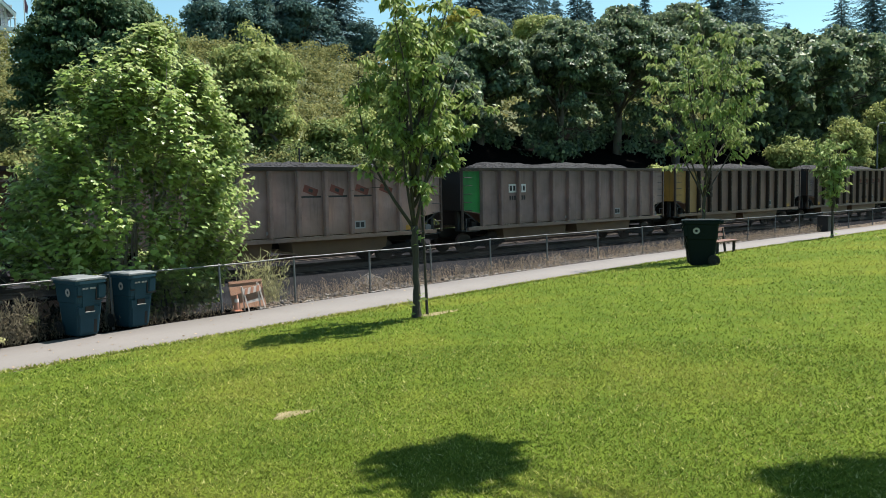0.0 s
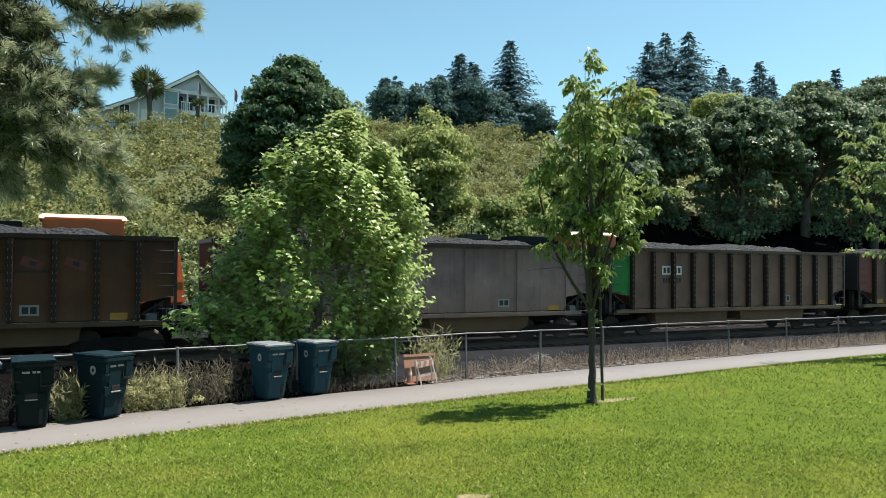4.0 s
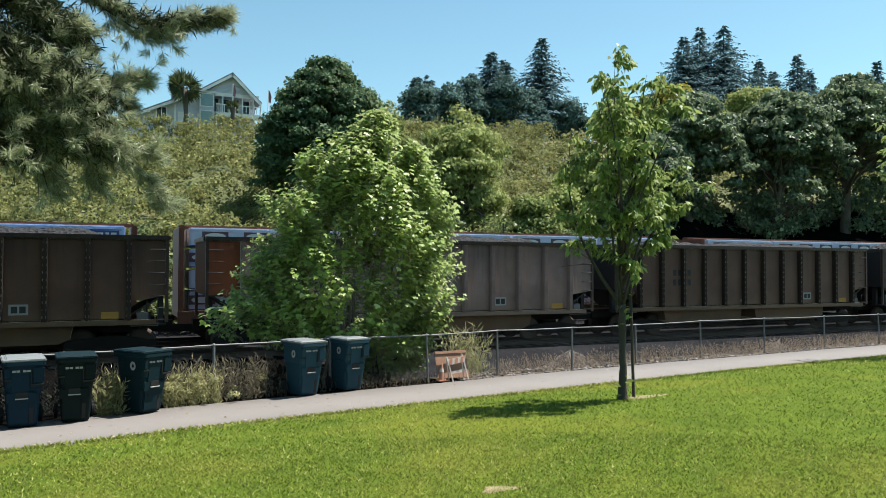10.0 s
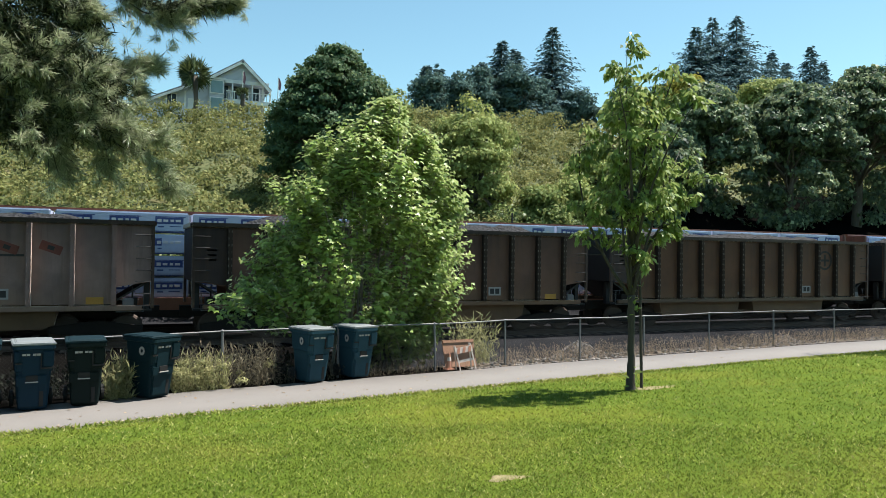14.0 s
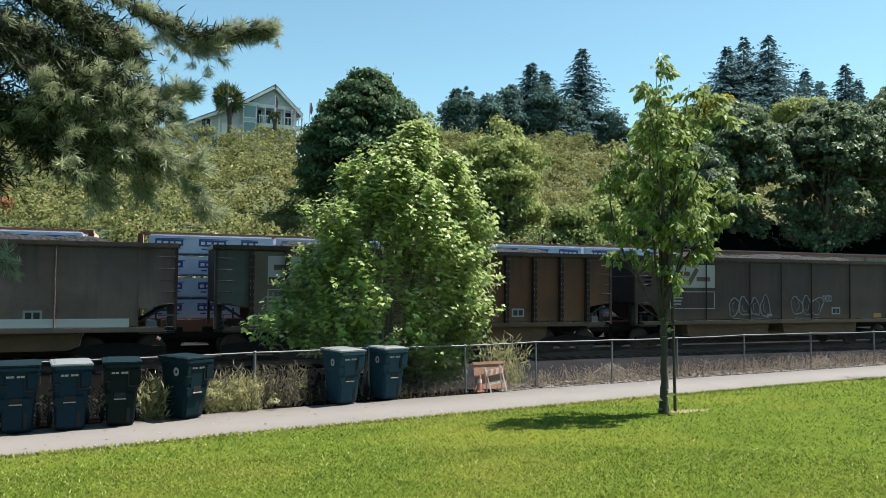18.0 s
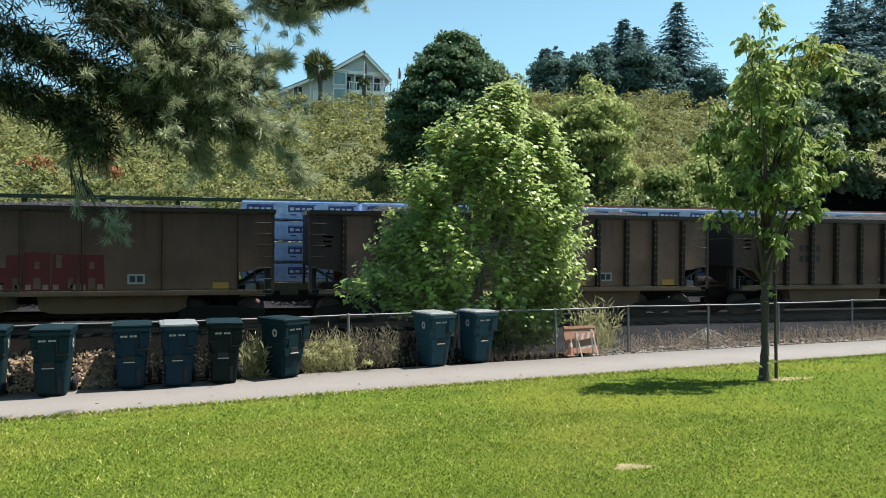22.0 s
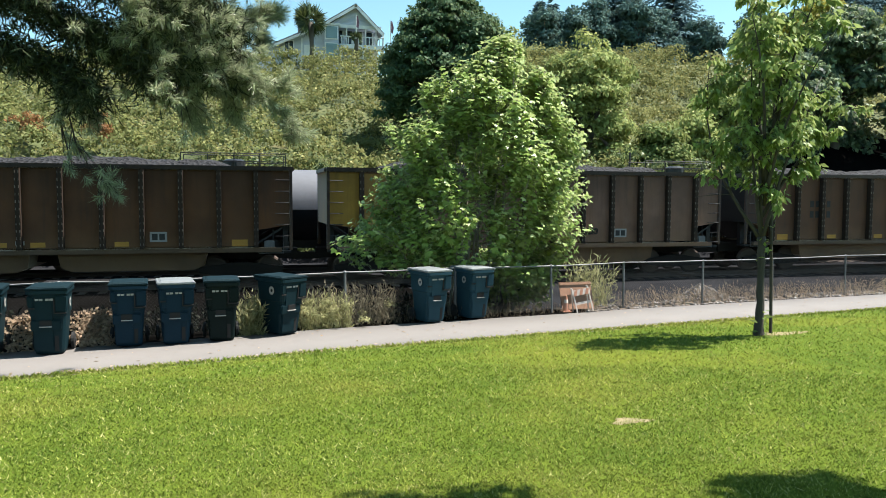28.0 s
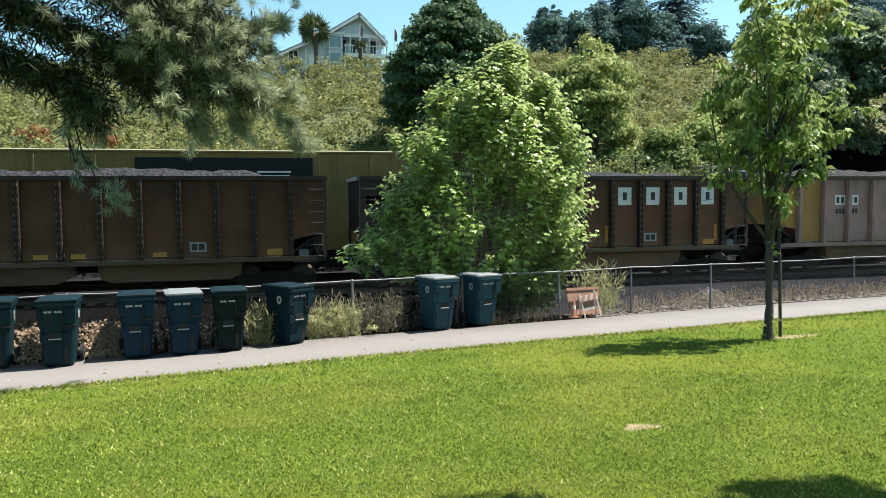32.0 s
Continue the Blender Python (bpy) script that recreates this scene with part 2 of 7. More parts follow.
M_PALE = plain("faded_white_paint", (0.34, 0.32, 0.30), 0.7)
M_DARKMARK = plain("faded_black_paint", (0.035, 0.032, 0.03), 0.7)
M_REDMARK = plain("faded_red_paint", (0.17, 0.05, 0.035), 0.7)
M_YELLOW = plain("yellow_reflector", (0.48, 0.235, 0.04), 0.6)
M_GRAFFITI = plain("pale_spray_paint", (0.26, 0.26, 0.26), 0.7)
M_GREENGRAF = plain("green_spray_paint", (0.16, 0.28, 0.15), 0.7)
M_REDGRAF = plain("red_spray_paint", (0.13, 0.014, 0.012), 0.7)
M_TRUNK = bark("young_bark", (0.008, 0.0065, 0.0055), (0.050, 0.042, 0.034), 26)
M_BARK = bark("old_bark", (0.03, 0.025, 0.02), (0.09, 0.075, 0.06), 9)
M_LEAF_YOUNG = leafy("cherry_leaf", (0.048, 0.092, 0.024), (0.175, 0.260, 0.062), (0.46, 0.52, 0.20), 0.30, 0.5, 0.86, 0.18, 0.3)
M_LEAF_PALE = leafy("pale_cherry_leaf", (0.08, 0.14, 0.035), (0.24, 0.33, 0.10), (0.50, 0.54, 0.24), 0.22)
M_LEAF_BUSH = leafy("maple_leaf", (0.068, 0.122, 0.026), (0.252, 0.355, 0.076), (0.60, 0.66, 0.32), 0.34, 0.42, 0.82, 0.3, 0.25)
M_LEAF_GOLD = leafy("golden_leaf", (0.12, 0.13, 0.03), (0.36, 0.34, 0.06), (0.55, 0.48, 0.10), 0.28)
M_LEAF_THICKET = leafy("thicket_leaf", (0.03, 0.055, 0.02), (0.11, 0.15, 0.05), (0.30, 0.33, 0.14), 0.22, 0.5, 0.9, 0.2)
M_LEAF_TURNED = leafy("turned_leaf", (0.16, 0.075, 0.035), (0.26, 0.13, 0.055), (0.40, 0.25, 0.11), 0.2)
M_PALM = leafy("palm_leaf", (0.022, 0.040, 0.022), (0.065, 0.095, 0.038), (0.20, 0.23, 0.09), 0.12, 0.5, 0.8, 0.2)
M_LEAF_DARK = leafy("dark_leaf", (0.026, 0.058, 0.034), (0.080, 0.142, 0.068), (0.25, 0.32, 0.14), 0.22)
M_LEAF_MAPLE = leafy("maple_shade_leaf", (0.028, 0.052, 0.045), (0.125, 0.190, 0.100), (0.44, 0.52, 0.28), 0.24, 0.5, 0.82, 0.15, 0.6)
M_LEAF_MID = leafy("oak_leaf", (0.06, 0.10, 0.03), (0.185, 0.24, 0.075), (0.42, 0.42, 0.16), 0.26)
M_LEAF_OLIVE = leafy("olive_leaf", (0.10, 0.145, 0.045), (0.29, 0.35, 0.115), (0.54, 0.54, 0.22), 0.3)
M_LEAF_HILL = leafy("bramble_leaf", (0.05, 0.072, 0.024), (0.21, 0.225, 0.075), (0.46, 0.43, 0.18), 0.26, 0.6, 0.93, 0.1, 0.85)
# hilltop trees: the haze of distance painted in as bluer, paler leaf colours
M_SKYLINE = leafy("hazed_skyline_leaf", (0.045, 0.085, 0.085), (0.10, 0.165, 0.145), (0.17, 0.23, 0.18), 0.15, 0.9, 0.93, 0.02)
M_FIR = leafy("hazed_fir_needles", (0.06, 0.11, 0.125), (0.115, 0.185, 0.20), (0.16, 0.23, 0.22), 0.1, 0.9, 0.93, 0.02)
M_NEEDLE = leafy("pine_needles", (0.03, 0.046, 0.02), (0.25, 0.31, 0.14), (0.64, 0.66, 0.46), 0.28, 0.4, 0.74, 0.4, 0.3)
# darker copy of the pine needles, with the shade inside the boughs painted in
M_SHADENEEDLE = leafy("shade_dark_needles", (0.012, 0.018, 0.010), (0.035, 0.048, 0.022), (0.07, 0.085, 0.04), 0.05, 0.6, 0.9, 0.1, 0.2)
M_DRY = leafy("dry_weeds", (0.15, 0.11, 0.08), (0.37, 0.275, 0.19), (0.60, 0.50, 0.36), 0.25, 0.7)
# undergrowth leaves made near-black: the shade behind the fence is in the colour
M_SHADE_UNDER = leafy("shade_dark_leaf", (0.006, 0.008, 0.005), (0.016, 0.019, 0.012), (0.045, 0.045, 0.033), 0.1, 0.7)
M_SEEDHEAD = leafy("seeding_weeds", (0.07, 0.06, 0.04), (0.19, 0.165, 0.11), (0.34, 0.30, 0.22), 0.2, 0.7)
M_WEED = leafy("green_weeds", (0.13, 0.135, 0.06), (0.36, 0.35, 0.165), (0.60, 0.56, 0.32), 0.3, 0.6)

# ---------------------------------------------------------------- geometry helpers
CURVE_X = (-60.0, -20.0, -10.0, -3.2, 1.5, 4.6, 8.5, 14.4, 21.0, 30.0, 44.0, 80.0, 140.0)
CURVE_Y = (3.0, 7.9, 9.9, 11.3, 12.3, 12.8, 13.42, 14.3, 15.1, 15.8, 16.8, 19.0, 21.0)
PATH_WIDTH = 2.1
GRADE = 0.0046
TRACK_Y = (27.2, 32.0)
RAIL_Z = -0.42


def edge_y(x):
    """The lawn's edge along the path."""
    return np.interp(x, CURVE_X, CURVE_Y)


def fence_y(x):
    return edge_y(x) + PATH_WIDTH + 0.45


def smooth(t):
    t = np.clip(t, 0, 1)
    return t * t * (3 - 2 * t)


def ground_z(x, y):
    x, y = np.asarray(x, float), np.asarray(y, float)
    s = edge_y(x) - y
    lawn = 0.03 + 1.0 * (1 - np.exp(-np.maximum(s, 0) / 6))
    u = y - fence_y(x)
    tilt = GRADE * np.clip(x, -200, 300) * smooth((y - 18) / 6)
    ditch = -0.45 * smooth(u / 3.0)
    bed = -0.17 * smooth((y - 23.4) / 1.4)
    hill = (14.1 + 2.9 * smooth((x - 6) / 32)) * np.clip((y - 36.0) / 37.0, 0, 1) ** 0.92 + 2.5 * smooth((y - 75) / 60)
    bumps = smooth((y - 37) / 5) * (0.55 * np.sin(x * 0.31 + 1.3 * np.sin(y * 0.17)) + 0.45 * np.sin(y * 0.43 + x * 0.13))
    z = np.where(s > 0, lawn, np.where(u < 0, -0.03, ditch + bed + tilt + hill + bumps))
    return z


def gz(x, y):
    return float(ground_z(x, y))


def link_mesh(name, verts, faces, material, parent=None, label="", smooth_it=False):
    """One mesh object from arrays of points and of equal-sized faces."""
    me = bpy.data.meshes.new(name)
    verts, faces = np.asarray(verts, np.float32), np.asarray(faces, np.int32)
    n = faces.shape[1]
    me.vertices.add(len(verts))
    me.vertices.foreach_set("co", verts.ravel())
    me.loops.add(faces.size)
    me.loops.foreach_set("vertex_index", faces.ravel())
    me.polygons.add(len(faces))
    me.polygons.foreach_set("loop_start", np.arange(0, faces.size, n, dtype=np.int32))
    me.update(calc_edges=True)
    if smooth_it:
        me.polygons.foreach_set("use_smooth", np.ones(len(faces), bool))
    me.materials.append(material)
    ob = new(name, me)
    if parent:
        ob.parent = parent
    if label:
        ob["label"] = label
    return ob


def part(name, bm, material, parent=None, label="", smooth_it=False):
    """Links a bmesh as one mesh object, under a thing if one is given."""
    me = bpy.data.meshes.new(name)
    bm.normal_update()
    bm.to_mesh(me)
    bm.free()
    if smooth_it:
        for p in me.polygons:
            p.use_smooth = True
    me.materials.append(material)
    ob = new(name, me)
    if parent:
        ob.parent = parent
    if label:
        ob["label"] = label
    return ob


def piece(name, source, parent, x=0, y=0, z=0, rx=0, ry=0, rz=0, material=None, scale=None):
    """Another object on the mesh of source."""
    ob = new(name, source.data)
    ob.parent = parent
    ob.matrix_basis = pose(x, y, z, rx, ry, rz)
    if scale:
        ob.scale = scale
    if material:
        ob.material_slots[0].link = "OBJECT"
        ob.material_slots[0].material = material
    return ob


def thing(name, m, label, category, group="", kind=""):
    ob = new(name)
    ob.empty_display_size = 0.2
    ob.matrix_basis = m
    return tagged(ob, label, category, group, kind)


def add_box(bm, x, y, z, sx, sy, sz, m=None, bevel=0.0, top=(1, 1)):
    """A box round (x, y, z), with its top scaled by top and its edges bevelled."""
    k = Matrix.Translation((x, y, z))
    if m is not None:
        k = k @ m
    vs = []
    for dz in (-0.5, 0.5):
        a, b = (1, 1) if dz < 0 else top
        for dx, dy in ((-0.5, -0.5), (0.5, -0.5), (0.5, 0.5), (-0.5, 0.5)):
            vs.append(bm.verts.new(k @ Vector((dx * sx * a, dy * sy * b, dz * sz))))
    fs = [bm.faces.new([vs[i] for i in f]) for f in ((3, 2, 1, 0), (4, 5, 6, 7), (0, 1, 5, 4), (1, 2, 6, 5), (2, 3, 7, 6), (3, 0, 4, 7))]
    if bevel:
        es = list({e for f in fs for e in f.edges})
        bmesh.ops.bevel(bm, geom=es, offset=bevel, segments=2, affect="EDGES")
    return bm


def add_tube(bm, points, radii, sides=7, caps=True):
    """A tube along points with a radius at each."""
    rings = []
    pts = [Vector(p) for p in points]
    for i, p in enumerate(pts):
        d = (pts[min(i + 1, len(pts) - 1)] - pts[max(i - 1, 0)]).normalized()
        a = d.orthogonal().normalized() if abs(d.z) < 0.9 else Vector((1, 0, 0))
        a = (a - d * a.dot(d)).normalized()
        b = d.cross(a)
        r = radii[i] if isinstance(radii, (list, tuple)) else radii
        rings.append([bm.verts.new(p + (a * math.cos(t) + b * math.sin(t)) * r) for t in (2 * math.pi * k / sides for k in range(sides))])
    for r0, r1 in zip(rings, rings[1:]):
        for k in range(sides):
            bm.faces.new((r0[k], r0[(k + 1) % sides], r1[(k + 1) % sides], r1[k]))
    if caps:
        bm.faces.new(list(reversed(rings[0])))
        bm.faces.new(rings[-1])
    return bm


def tube(points, radii, sides=7):
    return add_tube(bmesh.new(), points, radii, sides)


def box(*a, **k):
    return add_box(bmesh.new(), *a, **k)


def prism(outline, y0, y1):
    """An outline in x and z, drawn out from y0 to y1."""
    bm = bmesh.new()
    a = [bm.verts.new((x, y0, z)) for x, z in outline]
    b = [bm.verts.new((x, y1, z)) for x, z in outline]
    bm.faces.new(a)
    bm.faces.new(list(reversed(b)))
    n = len(a)
    for i in range(n):
        bm.faces.new((a[i], b[i], b[(i + 1) % n], a[(i + 1) % n]))
    bmesh.ops.recalc_face_normals(bm, faces=bm.faces)
    return bm


RNG = np.random.default_rng(7)


def unit(v):
    return v / np.maximum(np.linalg.norm(v, axis=-1, keepdims=True), 1e-9)


def leaf_arrays(pos, way, normal, length, width):
    """Leaves: one four-sided blade each, bent down to the tip."""
    way = unit(way)
    side = unit(np.cross(way, normal))
    up = np.cross(side, way)
    L, Wd = length[:, None], width[:, None]
    base, tip = pos, pos + way * L - up * L * 0.12
    l = pos + way * L * 0.45 + side * Wd * 0.5 + up * Wd * 0.10
    r = pos + way * L * 0.45 - side * Wd * 0.5 + up * Wd * 0.10
    v = np.stack([base, r, tip, l], 1).reshape(-1, 3)
    f = np.arange(len(v)).reshape(-1, 4)
    return v, f


def blob_points(lobes, count, inner=0.55, rng=RNG):
    """Points and outward ways in the outer shells of ellipsoids."""
    w = np.array([l[3] * l[4] + l[4] * l[5] + l[3] * l[5] for l in lobes])
    pick = rng.choice(len(lobes), count, p=w / w.sum())
    l = np.array(lobes)[pick]
    d = unit(rng.normal(size=(count, 3)))
    r = rng.uniform(inner, 1.0, count) ** 0.6
    return l[:, :3] + d * l[:, 3:6] * r[:, None], d


def shells(c, r, per, size, rng, aspect=0.62, droop=0.35, low=-0.35, squash=0.7):
    """Leaves over the upper shells of small rounded masses with middles c and radii r."""
    n = len(c) * per
    d = unit(rng.normal(size=(n, 3)))
    d[:, 2] = np.where(d[:, 2] < low, -d[:, 2] * 0.6, d[:, 2])
    rr = np.repeat(r, per) * rng.uniform(0.72, 1.06, n)
    pos = np.repeat(c, per, 0) + d * rr[:, None] * np.array([1, 1, squash]) + rng.normal(size=(n, 3)) * size * 0.3
    way = unit(np.cross(d, rng.normal(size=(n, 3))) + d * 0.35 + np.array([0, 0, -droop]))
    nor = unit(d + np.array([0, 0, 0.25]) + rng.normal(size=(n, 3)) * 0.42)
    ln = size * rng.uniform(0.6, 1.35, n)
    return leaf_arrays(pos, way, nor, ln, ln * aspect)


def crown_arrays(lobes, clumps, leaves, spread, size, rng, aspect=0.62, droop=0.35, inner=0.55, low=-0.35, squash=0.7):
    """A lobed crown of many rounded leaf masses, with dark gaps between them."""
    few = max(12, clumps // 5)
    c, out = blob_points(lobes, few, max(inner, 0.45), rng)
    r = spread * 2.2 * rng.uniform(0.5, 1.35, few)
    return shells(c - out * r[:, None] * 0.5, r, leaves * 5, size, rng, aspect, droop, low, squash)


# ---------------------------------------------------------------- ground, path, tracks
def make_ground():
    xs = np.concatenate([np.linspace(-900, -130, 12), np.arange(-100, -20, 4), np.arange(-20, 50, 0.5), np.arange(50, 140, 2.5), np.linspace(150, 1200, 14)])
    vs = np.concatenate([np.linspace(-900, -60, 10), np.arange(-50, -14, 3), np.arange(-14, 9, 0.4), np.arange(9, 24, 0.6), np.arange(24, 70, 1.5), np.linspace(75, 900, 14)])
    X, V = np.meshgrid(xs, vs, indexing="ij")
    w = np.where(V < 9, 1.0, np.clip(1 - (V - 9) / 10, 0, 1))
    Y = V + edge_y(X) * w + 13.0 * (1 - w)
    Z = ground_z(X, Y)
    n, m = X.shape
    k = np.arange(n * m).reshape(n, m)
    f = np.stack([k[:-1, :-1], k[1:, :-1], k[1:, 1:], k[:-1, 1:]], -1).reshape(-1, 4)
    ob = link_mesh("ground", np.stack([X, Y, Z], -1).reshape(-1, 3), f, M_LAWN, smooth_it=True)
    for mt in (M_VERGE, M_BALLAST, M_SOIL, M_SHADE_MOULD):
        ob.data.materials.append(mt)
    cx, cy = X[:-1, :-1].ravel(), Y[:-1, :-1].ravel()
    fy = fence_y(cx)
    # index 4, the shade-black ground: under the maples, and left behind the fence
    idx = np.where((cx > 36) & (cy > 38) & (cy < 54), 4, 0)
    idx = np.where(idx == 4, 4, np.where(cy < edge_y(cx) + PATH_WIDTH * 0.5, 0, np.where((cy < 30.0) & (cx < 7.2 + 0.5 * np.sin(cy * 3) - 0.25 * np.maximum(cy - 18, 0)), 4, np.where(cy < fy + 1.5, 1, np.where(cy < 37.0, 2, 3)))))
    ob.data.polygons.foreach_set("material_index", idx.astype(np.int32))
    tagged(ob, "mown green park lawn falling to a path, verge, ballast and hillside", "ground", kind="structure")


def make_path():
    xs = np.concatenate([np.arange(-60, -14, 4), np.arange(-14, 50, 0.25), np.arange(50, 141, 4)])
    rng = np.random.default_rng(3)
    wob = np.convolve(rng.normal(size=len(xs) + 8) * 0.06, np.ones(5) / 5, "same")[4:4 + len(xs)]
    wob2 = np.convolve(rng.normal(size=len(xs) + 8) * 0.05, np.ones(5) / 5, "same")[4:4 + len(xs)]
    y0, y1 = edge_y(xs) + wob, edge_y(xs) + PATH_WIDTH + wob2
    cols = [np.stack([xs, y0, 0 * xs - 0.06], 1), np.stack([xs, y0, 0 * xs + 0.012], 1), np.stack([xs, (y0 + y1) / 2, 0 * xs + 0.03], 1),
            np.stack([xs, y1, 0 * xs + 0.012], 1), np.stack([xs, y1, 0 * xs - 0.06], 1)]
    v = np.stack(cols, 1)
    n = len(xs)
    k = np.arange(n * 5).reshape(n, 5)
    f = np.stack([k[:-1, :-1], k[1:, :-1], k[1:, 1:], k[:-1, 1:]], -1).reshape(-1, 4)
    tagged(link_mesh("pavement", v.reshape(-1, 3), f, M_PATH), "pale worn concrete footpath along the lawn", "footpath", kind="structure")


def make_tracks():
    tie = None
    for i, ty in enumerate(TRACK_Y):
        tr = thing("railway_track", pose(0, ty, RAIL_Z, 0, -math.degrees(math.atan(GRADE)), 0), "rusty steel rails on dark ties in ballast", "railway track", kind="structure")
        for sy in (-0.75, 0.75):
            outline = [(-0.07, -0.17), (0.07, -0.17), (0.07, -0.15), (0.012, -0.13), (0.012, -0.04), (0.036, -0.03), (0.036, 0), (-0.036, 0), (-0.036, -0.03), (-0.012, -0.04), (-0.012, -0.13), (-0.07, -0.15)]
            bm = prism(outline, -700, 700)
            bmesh.ops.transform(bm, matrix=pose(0, sy, 0, 0, 0, 90), verts=bm.verts)
            part("rail", bm, M_RAIL, tr)
        for k in range(110):
            x = -20 + k * 0.6
            if tie is None:
                tie = part("tie", box(0, 0, -0.26, 0.24, 2.6, 0.18, bevel=0.02), M_TIE, tr)
                tie.matrix_basis = pose(x, 0, 0)
            else:
                piece("tie", tie, tr, x)


# ---------------------------------------------------------------- fence
FENCE_HIGH = 1.04
POST_X = [-16, -13, -10.5, -8, -5.5, -3.05, -0.6, 1.92, 4.3, 6.66, 8.6, 10.95, 13.25, 15.85, 18.75, 21.8, 24.8, 27.9, 30.9, 33.9, 36.9, 39.9, 43, 47, 51, 55, 59]


def fence_top(x):
    return FENCE_HIGH + 0.015 * math.sin(x * 1.7)


def make_fence():
    fence = thing("chain_link_fence", pose(0, 0, 0), "low galvanized chain-link fence with slightly leaning posts", "fence")
    rng = np.random.default_rng(5)
    post = None
    for x in POST_X:
        lean, turn = rng.normal() * 1.3, rng.normal() * 1.0
        y = float(fence_y(x))
        if post is None:
            bm = tube([(0, 0, -0.15), (0, 0, 1.04)], 0.026, 8)
            add_tube(bm, [(0, 0, 1.03), (0, 0, 1.055), (0, 0, 1.075)], [0.033, 0.033, 0.012], 8)
            post = part("post", bm, M_STEEL, fence)
            post.matrix_basis = pose(x, y, 0, turn, lean, 0)
        else:
            piece("post", post, fence, x, y, 0, turn, lean, 0, scale=(1, 1, 1.0 + rng.normal() * 0.01))
    for a, b in zip(POST_X, POST_X[1:]):
        ya, yb = float(fence_y(a)), float(fence_y(b))
        sag = -0.004 - 0.01 * rng.random()
        pts = [(a + (b - a) * t, ya + (yb - ya) * t, fence_top(a) + (fence_top(b) - fence_top(a)) * t + sag * 4 * t * (1 - t)) for t in (0, 0.25, 0.5, 0.75, 1)]
        part("top_rail", tube(pts, 0.016, 6), M_STEEL, fence)
        # the wire mesh of one bay: two families of slanting wires
        n = max(4, int((b - a) / 0.062))
        h = FENCE_HIGH - 0.05
        v, f = [], []
        for fam in (-1, 1):
            for k in range(-int(h / 0.062) - 1, n + int(h / 0.062) + 1):
                x0 = k * 0.062
                x1 = x0 + fam * h
                t0, t1 = 0.0, 1.0
                for lim, sgn in ((0.0, 1), (b - a, -1)):
                    d0, d1 = sgn * (x0 - lim), sgn * (x1 - lim)
                    if d0 < 0 and d1 < 0:
                        t0, t1 = 1, 0
                        break
                    if d0 < 0:
                        t0 = max(t0, d0 / (d0 - d1))
                    elif d1 < 0:
                        t1 = min(t1, d0 / (d0 - d1))
                if t1 - t0 < 0.03:
                    continue
                i0 = len(v)
                for t in (t0, t1):
                    xx, zz = x0 + (x1 - x0) * t, 0.03 + h * t
                    q = xx / (b - a)
                    yy = ya + (yb - ya) * q + 0.004 * fam + 0.012 * math.sin(xx * 3 + zz * 2)
                    for dx, dy in ((0.0022, 0), (-0.0012, 0.002), (-0.0012, -0.002)):
                        v.append((a + xx + dx, yy + dy, zz))
                f += [(i0 + j, i0 + (j + 1) % 3, i0 + 3 + (j + 1) % 3, i0 + 3 + j) for j in range(3)]
        link_mesh("wire_mesh", v, f, M_WIRE, fence)


# ---------------------------------------------------------------- plants
def make_lawn_grass():
    rng = np.random.default_rng(11)

    # thick close to the viewer's end of the lawn, thinning evenly with distance, plus a fringe along the path
    m = 500000
    far = 1 / rng.uniform(1 / 46.0, 1 / 3.0, m)
    far = np.where(rng.random(m) < 0.16, 9.0 * np.sqrt(rng.random(m)), far)
    a = np.radians(np.where(rng.random(m) < 0.07, rng.uniform(-180, 180, m), rng.uniform(-40, 88, m)))
    x, y = far * np.sin(a), far * np.cos(a)
    sz = 0.011 + 0.0019 * far
    keep = edge_y(x) - y > -0.02
    fx = rng.uniform(-10, 45, 16000)
    fy = edge_y(fx) - rng.uniform(-0.05, 0.3, len(fx))
    x, y, sz = np.concatenate([x[keep], fx]), np.concatenate([y[keep], fy]), np.concatenate([sz[keep], np.full(len(fx), 0.055)])
    n = len(x)
    z = ground_z(x, y) - 0.004
    a = rng.uniform(0, 2 * np.pi, n)
    lean = rng.normal(size=(n, 2)) * 0.8
    h = sz * rng.uniform(0.5, 1.3, n)
    w = h * rng.uniform(0.2, 0.42, n)
    p = np.stack([x, y, z], 1)
    d = np.stack([np.cos(a), np.sin(a), 0 * a], 1) * w[:, None]
    top = p + np.stack([lean[:, 0] * h, lean[:, 1] * h, h], 1)
    v = np.stack([p - d, p + d, top], 1).reshape(-1, 3)
    f = np.arange(n * 3).reshape(-1, 3)
    tagged(link_mesh("grass", v, f, M_GRASS), "short mown bright green lawn grass", "grass", kind="stuff")


